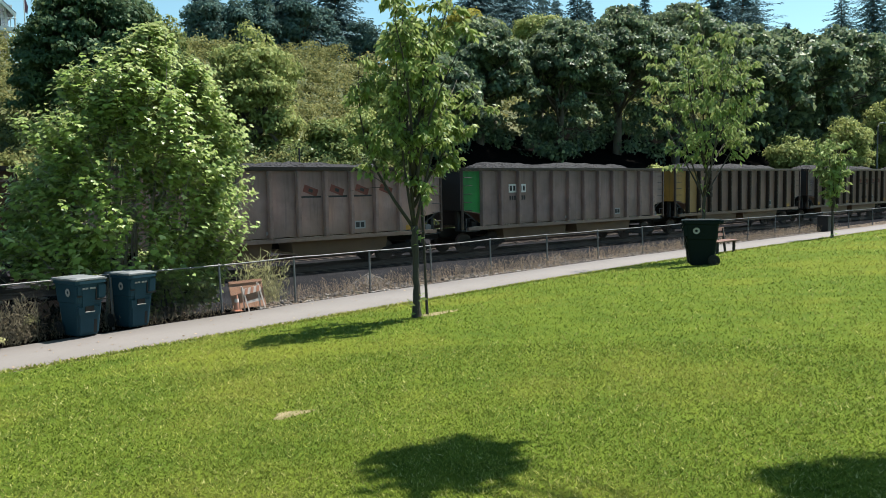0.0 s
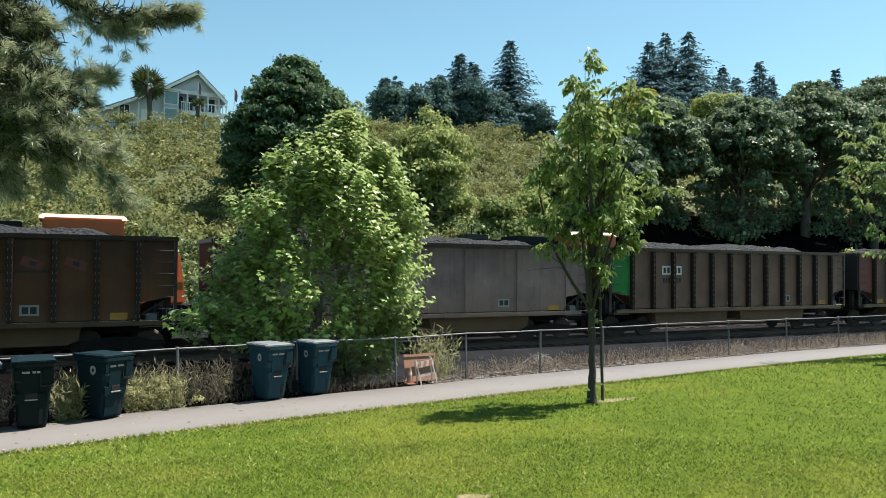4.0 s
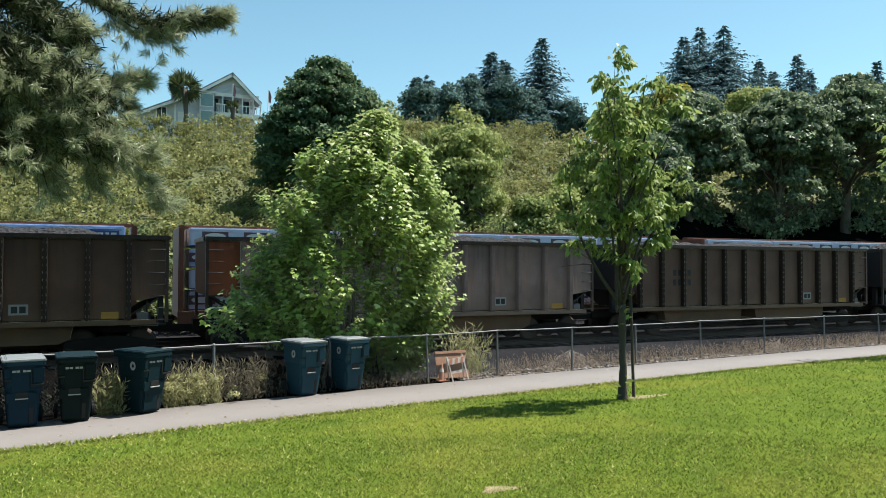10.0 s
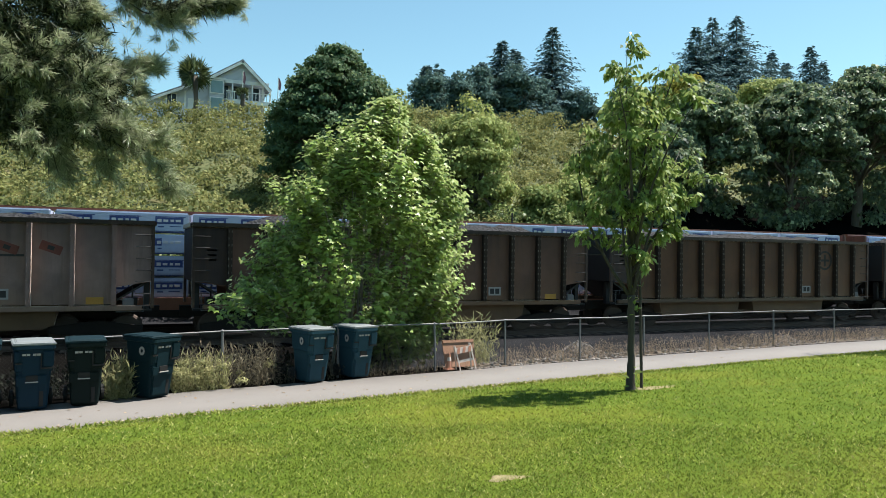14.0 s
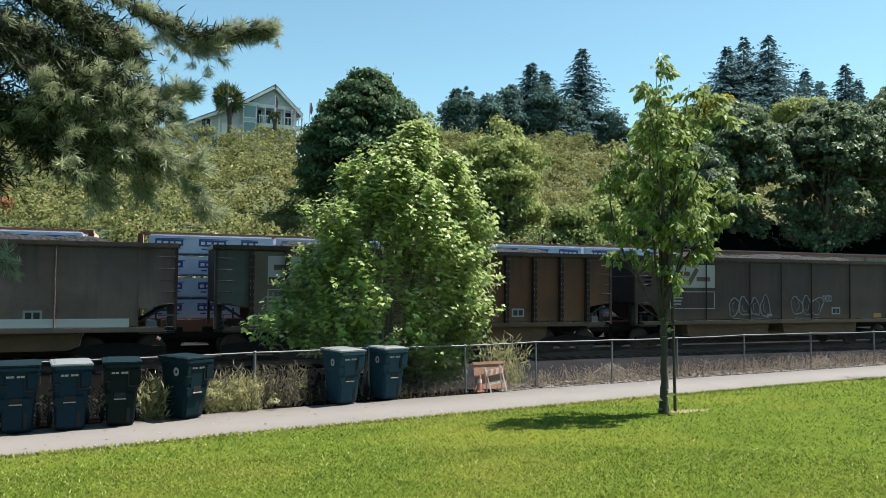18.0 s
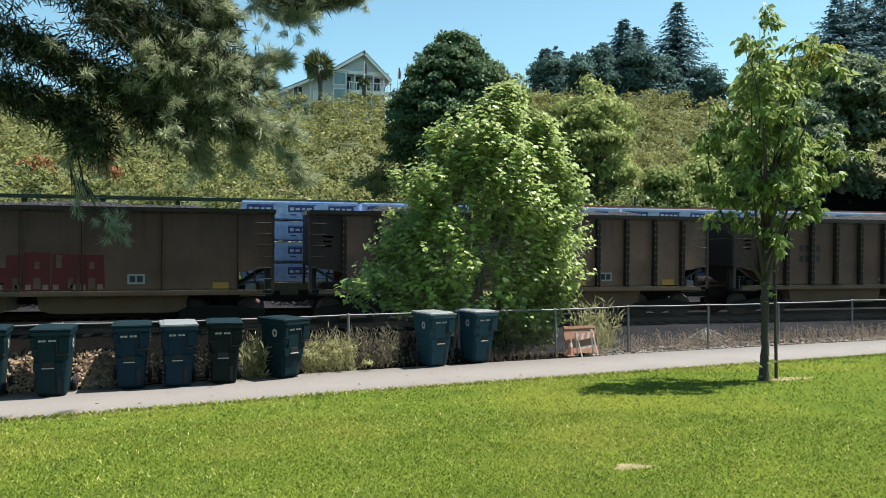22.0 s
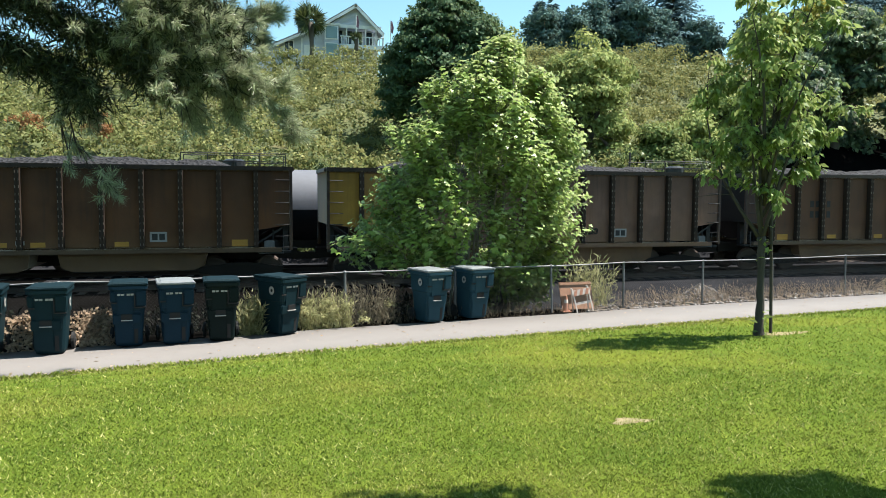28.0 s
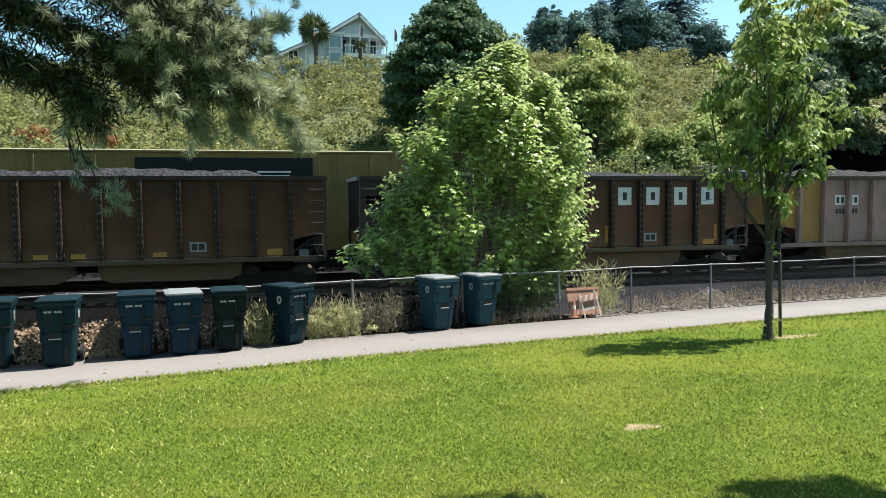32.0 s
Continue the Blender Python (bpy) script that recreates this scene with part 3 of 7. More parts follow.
def make_weeds(name, n, x0, x1, u0, u1, high, material, label, seed, slim=0.05, clump=0.0):
    """Upright stalks and leaves along the fence."""
    rng = np.random.default_rng(seed)
    x = rng.uniform(x0, x1, n)
    if clump:
        c = rng.uniform(x0, x1, max(3, int((x1 - x0) / clump)))
        x = rng.choice(c, n) + rng.normal(size=n) * 0.22
    y = fence_y(x) + rng.uniform(u0, u1, n)
    z = ground_z(x, y)
    h = high * rng.uniform(0.35, 1.15, n)
    k = 8
    lean = rng.normal(size=(n, 3)) * np.array([0.2, 0.2, 0.0]) + np.array([0, 0, 1.0])
    up = np.tile(np.linspace(0.0, 0.95, k), n) * rng.uniform(0.85, 1.1, n * k)
    pos = np.repeat(np.stack([x, y, z], 1), k, 0) + np.repeat(lean * h[:, None], k, 0) * up[:, None]
    way = unit(rng.normal(size=(n * k, 3)) * 0.6 + np.repeat(lean, k, 0))
    ln = np.repeat(h, k) * rng.uniform(0.14, 0.3, n * k)
    v, f = leaf_arrays(pos, way, rng.normal(size=(n * k, 3)), ln, np.maximum(ln * slim * 2.2, 0.006))
    tagged(link_mesh(name, v, f, material), label, "weeds", kind="stuff")


def limb_path(a, b, bend, n=5, rng=RNG):
    a, b = np.array(a, float), np.array(b, float)
    t = np.linspace(0, 1, n)[:, None]
    p = a + (b - a) * t
    p += (rng.normal(size=3) * bend) * (np.sin(np.pi * t))
    p[:, 2] += bend * 0.6 * np.sin(np.pi * t[:, 0])
    return [tuple(q) for q in p]


def make_tree(name, x, y, base, lobes, material, label, group, clumps, leaves, spread, size, trunk_r, seed, bark_mat=None, inner=0.5, fork=0.35, low=-0.35, squash=0.7):
    """A broad-leaved tree: trunk and limbs as one part, the crown as another. Lobes are given round the foot."""
    rng = np.random.default_rng(seed)
    tree = thing(name, pose(x, y, base), label, "tree", group)
    bm = bmesh.new()
    topz = max(l[2] for l in lobes)
    fz = max(0.5, topz * fork)
    add_tube(bm, [(0, 0, -0.4), (0, 0, 0.05), (0.05, 0.02, fz * 0.5), (0, 0, fz)], [trunk_r * 1.5, trunk_r * 1.2, trunk_r, trunk_r * 0.85], 9)
    for l in lobes:
        tgt = np.array(l[:3]) + np.array([0, 0, l[5] * 0.3])
        pts = limb_path((0, 0, fz * rng.uniform(0.8, 1.0)), tgt, 0.12 * np.linalg.norm(tgt[:2]) + 0.1, 5, rng)
        add_tube(bm, pts, [trunk_r * 0.55, trunk_r * 0.45, trunk_r * 0.32, trunk_r * 0.2, trunk_r * 0.07], 6)
        for _ in range(3):
            e = np.array(l[:3]) + unit(rng.normal(size=3)) * np.array(l[3:6]) * 0.8
            add_tube(bm, limb_path(pts[2], e, 0.2, 4, rng), [trunk_r * 0.2, trunk_r * 0.15, trunk_r * 0.09, trunk_r * 0.03], 5)
    part("trunk", bm, bark_mat or M_BARK, tree, "", True)
    v, f = crown_arrays(lobes, clumps, leaves, spread, size, rng, inner=inner, low=low, squash=squash)
    link_mesh("crown", v, f, material, tree)
    return tree


def random_lobes(rng, wide, high, low, n=7, squash=0.85):
    out = [(0, 0, low + (high - low) * 0.5, wide * 0.62, wide * 0.62, (high - low) * 0.5)]
    for k in range(n):
        a = 2 * math.pi * k / n + rng.uniform(-0.4, 0.4)
        t = rng.uniform(0.05, 0.95)
        r = wide * (0.95 - 0.55 * t) * rng.uniform(0.7, 1.05) * 0.72
        s = wide * rng.uniform(0.26, 0.42)
        out.append((r * math.cos(a), r * math.sin(a), low + (high - low) * (0.12 + 0.72 * t), s, s, s * squash))
    return out


def make_fir(x, y, base, high, wide, seed, label="tall dark conifer on the hilltop", rows=34):
    """A ragged conifer: whorls of drooping boughs, each a flat spray of short needle plates."""
    rng = np.random.default_rng(seed)
    tree = thing("fir_tree", pose(x, y, base), label, "conifer", "conifers on the hilltop")
    bm = tube([(0, 0, -0.5), (0, 0, high * 0.5), (0, 0, high)], [high * 0.02, high * 0.012, 0.03], 7)
    P, Wy, L = [], [], []
    for k in range(rows):
        t = 0.30 + 0.70 * k / (rows - 1)
        z = high * t
        r = wide * 2.9 * (1 - t) ** 0.95 * rng.uniform(0.85, 1.15) + 0.2
        nb = max(5, int(14 * (1 - t) + 6))
        for b in range(nb):
            a = 2 * math.pi * (b + rng.random()) / nb
            rr = r * rng.uniform(0.45, 1.2)
            lift = rng.normal() * 0.22
            d = np.array([math.cos(a), math.sin(a), 0.0])
            m = max(3, int(rr / 0.48))
            for j in range(m):
                q = (j + 0.6) / m
                c = d * rr * q + np.array([0, 0, z - rr * 0.5 * q + 0.22 * rr * q * q + lift])
                for s in (-1, 0, 1):
                    P.append(c + rng.normal(size=3) * 0.07)
                    Wy.append(d + np.array([-d[1], d[0], 0]) * s * 0.9 + np.array([0, 0, -0.3]) + rng.normal(size=3) * 0.25)
                    L.append(0.95 * rng.uniform(0.55, 1.2) * (0.6 + 0.4 * (1 - q)))
    part("trunk", bm, M_BARK, tree)
    P, Wy, L = np.array(P), np.array(Wy), np.array(L)
    out = unit(P * np.array([1, 1, 0]) + 1e-6)
    v, f = leaf_arrays(P, Wy, out * 0.6 + np.array([0, 0, 0.8]) + rng.normal(size=P.shape) * 0.5, L, L * 0.36)
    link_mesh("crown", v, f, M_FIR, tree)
    return tree


# ---------------------------------------------------------------- coal train
CAR_HALF = 7.6
PITCH = 16.35
SILL, CHORD = 1.17, 3.77
BAY = 2 * CAR_HALF / 13
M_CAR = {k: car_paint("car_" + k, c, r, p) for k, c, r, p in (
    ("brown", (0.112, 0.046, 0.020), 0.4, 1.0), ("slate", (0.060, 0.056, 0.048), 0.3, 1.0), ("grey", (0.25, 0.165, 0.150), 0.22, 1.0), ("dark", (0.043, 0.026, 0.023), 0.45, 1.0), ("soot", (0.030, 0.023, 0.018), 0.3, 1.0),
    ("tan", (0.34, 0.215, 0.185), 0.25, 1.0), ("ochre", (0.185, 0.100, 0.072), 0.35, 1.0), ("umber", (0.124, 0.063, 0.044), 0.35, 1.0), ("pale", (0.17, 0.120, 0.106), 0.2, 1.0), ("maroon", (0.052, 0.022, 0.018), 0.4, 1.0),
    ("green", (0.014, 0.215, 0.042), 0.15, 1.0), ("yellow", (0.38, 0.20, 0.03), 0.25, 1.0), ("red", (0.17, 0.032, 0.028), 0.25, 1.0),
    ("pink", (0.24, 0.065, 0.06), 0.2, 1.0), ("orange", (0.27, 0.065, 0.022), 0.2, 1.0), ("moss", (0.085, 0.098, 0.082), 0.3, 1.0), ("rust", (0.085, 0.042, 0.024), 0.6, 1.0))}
M_POST = riveted("riveted_post", (0.036, 0.024, 0.017), (0.20, 0.17, 0.14))


def make_truck(parent, x):
    truck = part("truck", prism([(-1.35, 0.40), (-1.05, 0.34), (-0.55, 0.30), (0.55, 0.30), (1.05, 0.34), (1.35, 0.40), (1.35, 0.58), (0.7, 0.66), (0.35, 0.72), (-0.35, 0.72), (-0.7, 0.66), (-1.35, 0.58)], -1.16, -1.02), M_TRUCK, parent)
    truck.matrix_basis = pose(x, 0, 0)
    part("bolster", box(0, 0, 0.62, 0.5, 2.3, 0.22, bevel=0.03), M_TRUCK, truck)
    part("side_frame", prism([(-1.35, 0.40), (-0.55, 0.30), (0.55, 0.30), (1.35, 0.40), (1.35, 0.58), (0.35, 0.72), (-0.35, 0.72), (-1.35, 0.58)], 1.02, 1.16), M_TRUCK, truck)
    wheel = None
    for wx in (-0.9, 0.9):
        bm = tube([(wx, -0.75, 0.46), (wx, 0.75, 0.46)], 0.075, 8)
        part("axle", bm, M_TRUCK, truck)
        for wy in (-0.75, 0.75):
            if wheel is None:
                wheel = part("wheel", tube([(0, -0.07, 0), (0, -0.04, 0), (0, 0.03, 0), (0, 0.06, 0)], [0.40, 0.46, 0.46, 0.49], 20), M_RAIL, truck)
                wheel.matrix_basis = pose(wx, wy, 0.46)
            else:
                piece("wheel", wheel, truck, wx, wy, 0.46)
    return truck


def car_base(label, smooth_side):
    """A coal gondola with its middle at the origin, rails at z = 0, near side towards -y."""
    car = thing("coal_car", pose(0, 0, -80), label, "rail car", "coal train")
    h = CAR_HALF
    # open-topped shell with sloping ends
    bm = bmesh.new()
    for sy in (-1, 1):
        o = [(-h, 2.0), (-h + BAY - 0.04, 1.82), (-h + BAY, SILL + 0.12), (h - BAY, SILL + 0.12), (h - BAY + 0.04, 1.82), (h, 2.0), (h, CHORD), (-h, CHORD)]
        a = [bm.verts.new((x, sy * 1.52, z)) for x, z in o]
        b = [bm.verts.new((x, sy * 1.46, z)) for x, z in o]
        bm.faces.new(a), bm.faces.new(b)
        for i in range(8):
            bm.faces.new((a[i], a[(i + 1) % 8], b[(i + 1) % 8], b[i]))
    bmesh.ops.recalc_face_normals(bm, faces=bm.faces)
    part("body", bm, M_CAR["brown"], car)
    for sx, nm in ((-1, "rear_wall"), (1, "front_wall")):
        part(nm, box(sx * (h - 0.04), 0, (2.0 + CHORD) / 2, 0.07, 2.9, CHORD - 2.0), M_BLACK, car)
        part("slope_sheet", box(sx * (h - 0.75), 0, 1.62, 1.6, 2.86, 0.06, m=pose(0, 0, 0, 0, sx * -32, 0)), M_BLACK, car)
    for x0, x1 in ((-4.9, -0.35), (0.35, 4.9)):
        part("belly_tub", prism([(x0, SILL + 0.1), (x0 + 0.12, 0.66), (x0 + 0.45, 0.52), (x1 - 0.45, 0.52), (x1 - 0.12, 0.66), (x1, SILL + 0.1)], -1.28, 1.28), M_CAR["tan"], car)
    part("floor", box(0, 0, SILL + 0.02, 2 * h - 2.6, 2.9, 0.06), M_CAR["dark"], car)
    part("centre_sill", box(0, 0, 0.95, 2 * h + 0.5, 0.42, 0.36), M_TRUCK, car)
    for sy in (-1, 1):
        part("side_sill", box(0, sy * 1.55, SILL, 2 * h - 0.7, 0.12, 0.16, bevel=0.015), M_CAR["dark"], car)
        part("top_chord", box(0, sy * 1.53, CHORD + 0.07, 2 * h + 0.04, 0.16, 0.15, bevel=0.02), M_CAR["dark"], car)
    for sx in (-1, 1):
        part("end_chord", box(sx * h, 0, CHORD + 0.07, 0.14, 2.9, 0.15, bevel=0.02), M_CAR["dark"], car)
        part("coupler", box(sx * (h + 0.34), 0, 0.85, 0.62, 0.2, 0.24, bevel=0.03), M_TRUCK, car)
        make_truck(car, sx * 5.95)
    # side posts
    rib = None
    if smooth_side:
        xs = [-h + BAY * k for k in (1, 3, 5, 6.5, 8, 10, 12)]
        wide = 0.05
    else:
        xs = [-h + BAY * (k + 1) for k in range(12)]
        wide = 0.15
    py = -1.57 if not smooth_side else -1.53
    for x in xs:
        if rib is None:
            bm = box(0, -0.065, (SILL + CHORD) / 2 + 0.04, wide, 0.2 if not smooth_side else 0.05, CHORD - SILL - 0.10, bevel=0.012)
            if not smooth_side:
                for kk in range(11):
                    for ex in (-0.05, 0.05):
                        add_box(bm, ex, -0.17, SILL + 0.22 + kk * 0.225, 0.022, 0.02, 0.075)
            rib = part("side_post", bm, M_CAR["brown"], car)
            rib.matrix_basis = pose(x, py, 0)
        else:
            piece("side_post", rib, car, x, py)
    rung = None
    # corner posts, ladders and the coloured end bay of the near side
    for sx in (-1, 1):
        for sy in (-1, 1):
            part("corner_post", box(sx * (h - 0.04), sy * 1.54, (1.15 + CHORD) / 2, 0.10, 0.10, CHORD - 1.15, bevel=0.012), M_CAR["dark"], car)
        lx = sx * (h - 0.32)
        for k in range(7):
            if rung is None:
                rung = part("ladder_rung", tube([(-0.22, -1.545, 0), (-0.22, -1.62, 0), (0.22, -1.62, 0), (0.22, -1.545, 0)], 0.014, 5), M_BLACK, car)
                rung.matrix_basis = pose(lx, 0, 1.25)
            else:
                piece("ladder_rung", rung, car, lx, 0, 1.25 + k * 0.37)
        bm = box(sx * (h - 0.35), -1.35, 1.08, 0.62, 0.26, 0.06)
        add_box(bm, sx * (h - 0.62), -1.3, 1.45, 0.05, 0.05, 0.75)
        add_box(bm, sx * (h - 0.62), -1.0, 1.3, 0.3, 0.3, 0.32)
        add_box(bm, sx * (h - 0.2), -1.0, 1.5, 0.16, 0.2, 0.9)
        part("end_platform", bm, M_BLACK, car)
        part("brake_valve", box(sx * (h - 0.75), -1.42, 1.32, 0.34, 0.2, 0.3, bevel=0.03), M_STEEL if sx > 0 else M_TRUCK, car)
        part("brake_rod", tube([(sx * (h - 1.1), -1.5, 1.05), (sx * (h - 0.3), -1.5, 1.05), (sx * (h - 0.3), -1.5, 1.6)], 0.02, 5), M_STEEL, car)
    part("end_panel", prism([(-h + 0.03, 2.03), (-h + BAY - 0.07, 1.86), (-h + BAY - 0.07, CHORD - 0.02), (-h + 0.03, CHORD - 0.02)], -1.535, -1.5), M_CAR["maroon"], car)
    # coal, heaped along the middle
    rng = np.random.default_rng(21)
    nx, ny = 60, 12
    xs2, ys2 = np.linspace(-h + 0.1, h - 0.1, nx), np.linspace(-1.44, 1.44, ny)
    X, Y = np.meshgrid(xs2, ys2, indexing="ij")
    end = smooth((h - 0.2 - np.abs(X)) / 2.6)
    Z = CHORD - 0.12 + end * (0.50 * (1 - (Y / 1.55) ** 2) + 0.05 * np.sin(X * 1.1)) - (1 - end) * 0.3 + rng.normal(size=X.shape) * 0.03
    k = np.arange(nx * ny).reshape(nx, ny)
    f = np.stack([k[:-1, :-1], k[1:, :-1], k[1:, 1:], k[:-1, 1:]], -1).reshape(-1, 4)
    link_mesh("coal_load", np.stack([X, Y, Z], -1).reshape(-1, 3), f, M_COAL, car, "heaped grey coal", True)
    return car


MARK_Y = -1.531
SHARED = {}


def mark(car, x, z, w, h, material, name="marking", tilt=0):
    """A painted bar on the near side."""
    if "bar" not in SHARED:
        bm = box(0, 0, 0, 1, 0.008, 1)
        SHARED["bar"] = part("marking", bm, M_WHITE, car)
        SHARED["bar"].matrix_basis = pose(0, 0, -3)
        first = SHARED["bar"]
        first.matrix_basis = pose(x, MARK_Y, z, 0, tilt, 0)
        first.scale = (w, 1, h)
        first.material_slots[0].link = "OBJECT"
        first.material_slots[0].material = material
        first.name = name
        return first
    return piece(name, SHARED["bar"], car, x, MARK_Y, z, 0, tilt, 0, material, (w, 1, h))


def number_bars(car, x, z, material, rows=(0.26, 0.26)):
    """Two rows of bars where the car's lettering stands, on either side of a post."""
    for r, hh in enumerate(rows):
        for s in (-1, 1):
            for k in range(2):
                mark(car, x + s * 0.27 + (k - 0.5) * 0.26, z - r * 0.42, 0.17, hh, material, "lettering_bar")


def block_letters(car, material, slant=0, z=3.1, x0=1.2, step=1.03, w=0.5, h=0.62):
    """Four big letter-sized blocks, one to a panel, each an open frame."""
    for k in range(4):
        x = x0 + k * step
        mark(car, x, z, w, h, material, "letter_block", slant)
        ob = mark(car, x, z, w * 0.3, h * 0.45, M_DARKMARK, "letter_gap", slant)
        ob.location.y -= 0.004


def ring(car, x, z, r, material):
    key = "ring%.2f" % r
    if key not in SHARED:
        bm = bmesh.new()
        for k in range(20):
            a0, a1 = 2 * math.pi * k / 20, 2 * math.pi * (k + 1) / 20
            q = [bm.verts.new((rr * math.cos(a), 0, rr * math.sin(a))) for rr, a in ((r, a0), (r, a1), (r * 0.8, a1), (r * 0.8, a0))]
            bm.faces.new(q)
        add_box(bm, 0, 0, 0, r * 1.2, 0.006, r * 0.22)
        add_box(bm, 0, 0, 0, r * 0.22, 0.006, r * 1.2)
        SHARED[key] = part("round_emblem", bm, material, car)
        SHARED[key].matrix_basis = pose(x, MARK_Y - 0.002, z)
        return
    piece("round_emblem", SHARED[key], car, x, MARK_Y - 0.002, z, material=material)


def scrawl(car, x, z, w, h, material, seed, name="graffiti"):
    """Sprayed bubble shapes: lumpy closed outlines that overlap, a stroke inside each, a tail under them."""
    rng = np.random.default_rng(seed + 500)
    bm = bmesh.new()
    n = max(2, int(1.5 * w / h + 0.5))
    for k in range(n):
        cx = x - w / 2 + w * (k + 0.5) / n
        rx, rz = w / n * rng.uniform(0.42, 0.62), h * rng.uniform(0.36, 0.5)
        ph, lump = rng.uniform(0, 6.28), rng.uniform(0.08, 0.2)
        tilt = rng.uniform(-0.3, 0.3)
        pts = []
        for t in range(19):
            a = 2 * math.pi * t / 18
            q = 1 + lump * math.sin(3 * a + ph) + 0.06 * math.sin(5 * a)
            pts.append((cx + rx * q * math.cos(a) + tilt * rz * math.sin(a), MARK_Y - 0.002, z + rz * q * math.sin(a)))
        add_tube(bm, pts, 0.032, 4)
        a = rng.uniform(0, 6.28)
        add_tube(bm, [(cx + rx * 0.45 * math.cos(a + t * 0.7), MARK_Y - 0.002, z + rz * 0.5 * math.sin(a + t * 0.7)) for t in range(5)], 0.018, 4)
    add_tube(bm, [(x - w * 0.4, MARK_Y - 0.002, z - h * 0.5), (x, MARK_Y - 0.002, z - h * 0.56), (x + w * 0.45, MARK_Y - 0.002, z - h * 0.48)], 0.016, 4)
    part(name, bm, material, car)


# paint, end bay, and extras of each car, from the train's head to its rear
LIVERY = {
    0: ("brown", "brown", "post"), 1: ("tan", "tan", "post swoosh"), 2: ("grey", "green", "post plates"), 3: ("ochre", "yellow", "post numbers yellowbay"), 4: ("brown", "maroon", "post numbers swoosh tags"),
    5: ("grey", "pink", "smooth greengraf"), 6: ("ochre", "green", "post plates"), 7: ("umber", "red", "post numbers tags"), 8: ("slate", "maroon", "post whitenumbers maroonbay graf ring"),
    9: ("brown", "maroon", "post numbers tags"), 10: ("umber", "red", "post numbers tags"), 11: ("grey", "orange", "post numbers"), 12: ("umber", "maroon", "post numbers"),
    13: ("brown", "maroon", "post tags"), 14: ("grey", "dark", "post swoosh tags"), 15: ("umber", "dark", "post numbers"), 16: ("brown", "dark", "post ring"), 17: ("brown", "brown", "post numbers tags"),
    18: ("pale", "pink", "smooth numbers whitesill"), 19: ("brown", "moss", "post panel logo"), 20: ("dark", "dark", "smooth logo graf2"), 21: ("ochre", "dark", "post swoosh tags graf3"), 22: ("umber", "pink", "smooth redgraf"),
    23: ("ochre", "dark", "post numbers tags"), 24: ("umber", "maroon", "post numbers ring"), 25: ("brown", "dark", "post whitenumbers letters stripes"), 26: ("umber", "moss", "post panel logo"),
    27: ("ochre", "maroon", "post numbers swoosh"), 28: ("brown", "maroon", "post numbers tags"), 29: ("ochre", "yellow", "post plates yellowbay"), 30: ("brown", "maroon", "post numbers ring tags"),
    31: ("pale", "orange", "post plates"), 32: ("brown", "maroon", "post numbers tags"), 33: ("brown", "dark", "post whitenumbers letters stripes"), 34: ("tan", "yellow", "post plates yellowbay")}
CAR_LABEL = {"ochre": "dusty ochre-brown coal car full of coal", "umber": "sooty umber-brown coal car full of coal", "brown": "soot-stained brown coal car full of coal", "grey": "weathered grey-brown coal car full of coal", "dark": "dark maroon-brown coal car full of coal", "slate": "dark grey coal car full of coal",
             "tan": "dusty tan coal car full of coal", "pale": "pale grey coal car full of coal"}
END_LABEL = {"green": " with green end", "yellow": " with yellow end", "red": " with red end", "pink": " with faded red end", "orange": " with orange end",
             "maroon": " with maroon end", "moss": " with grey-green end"}


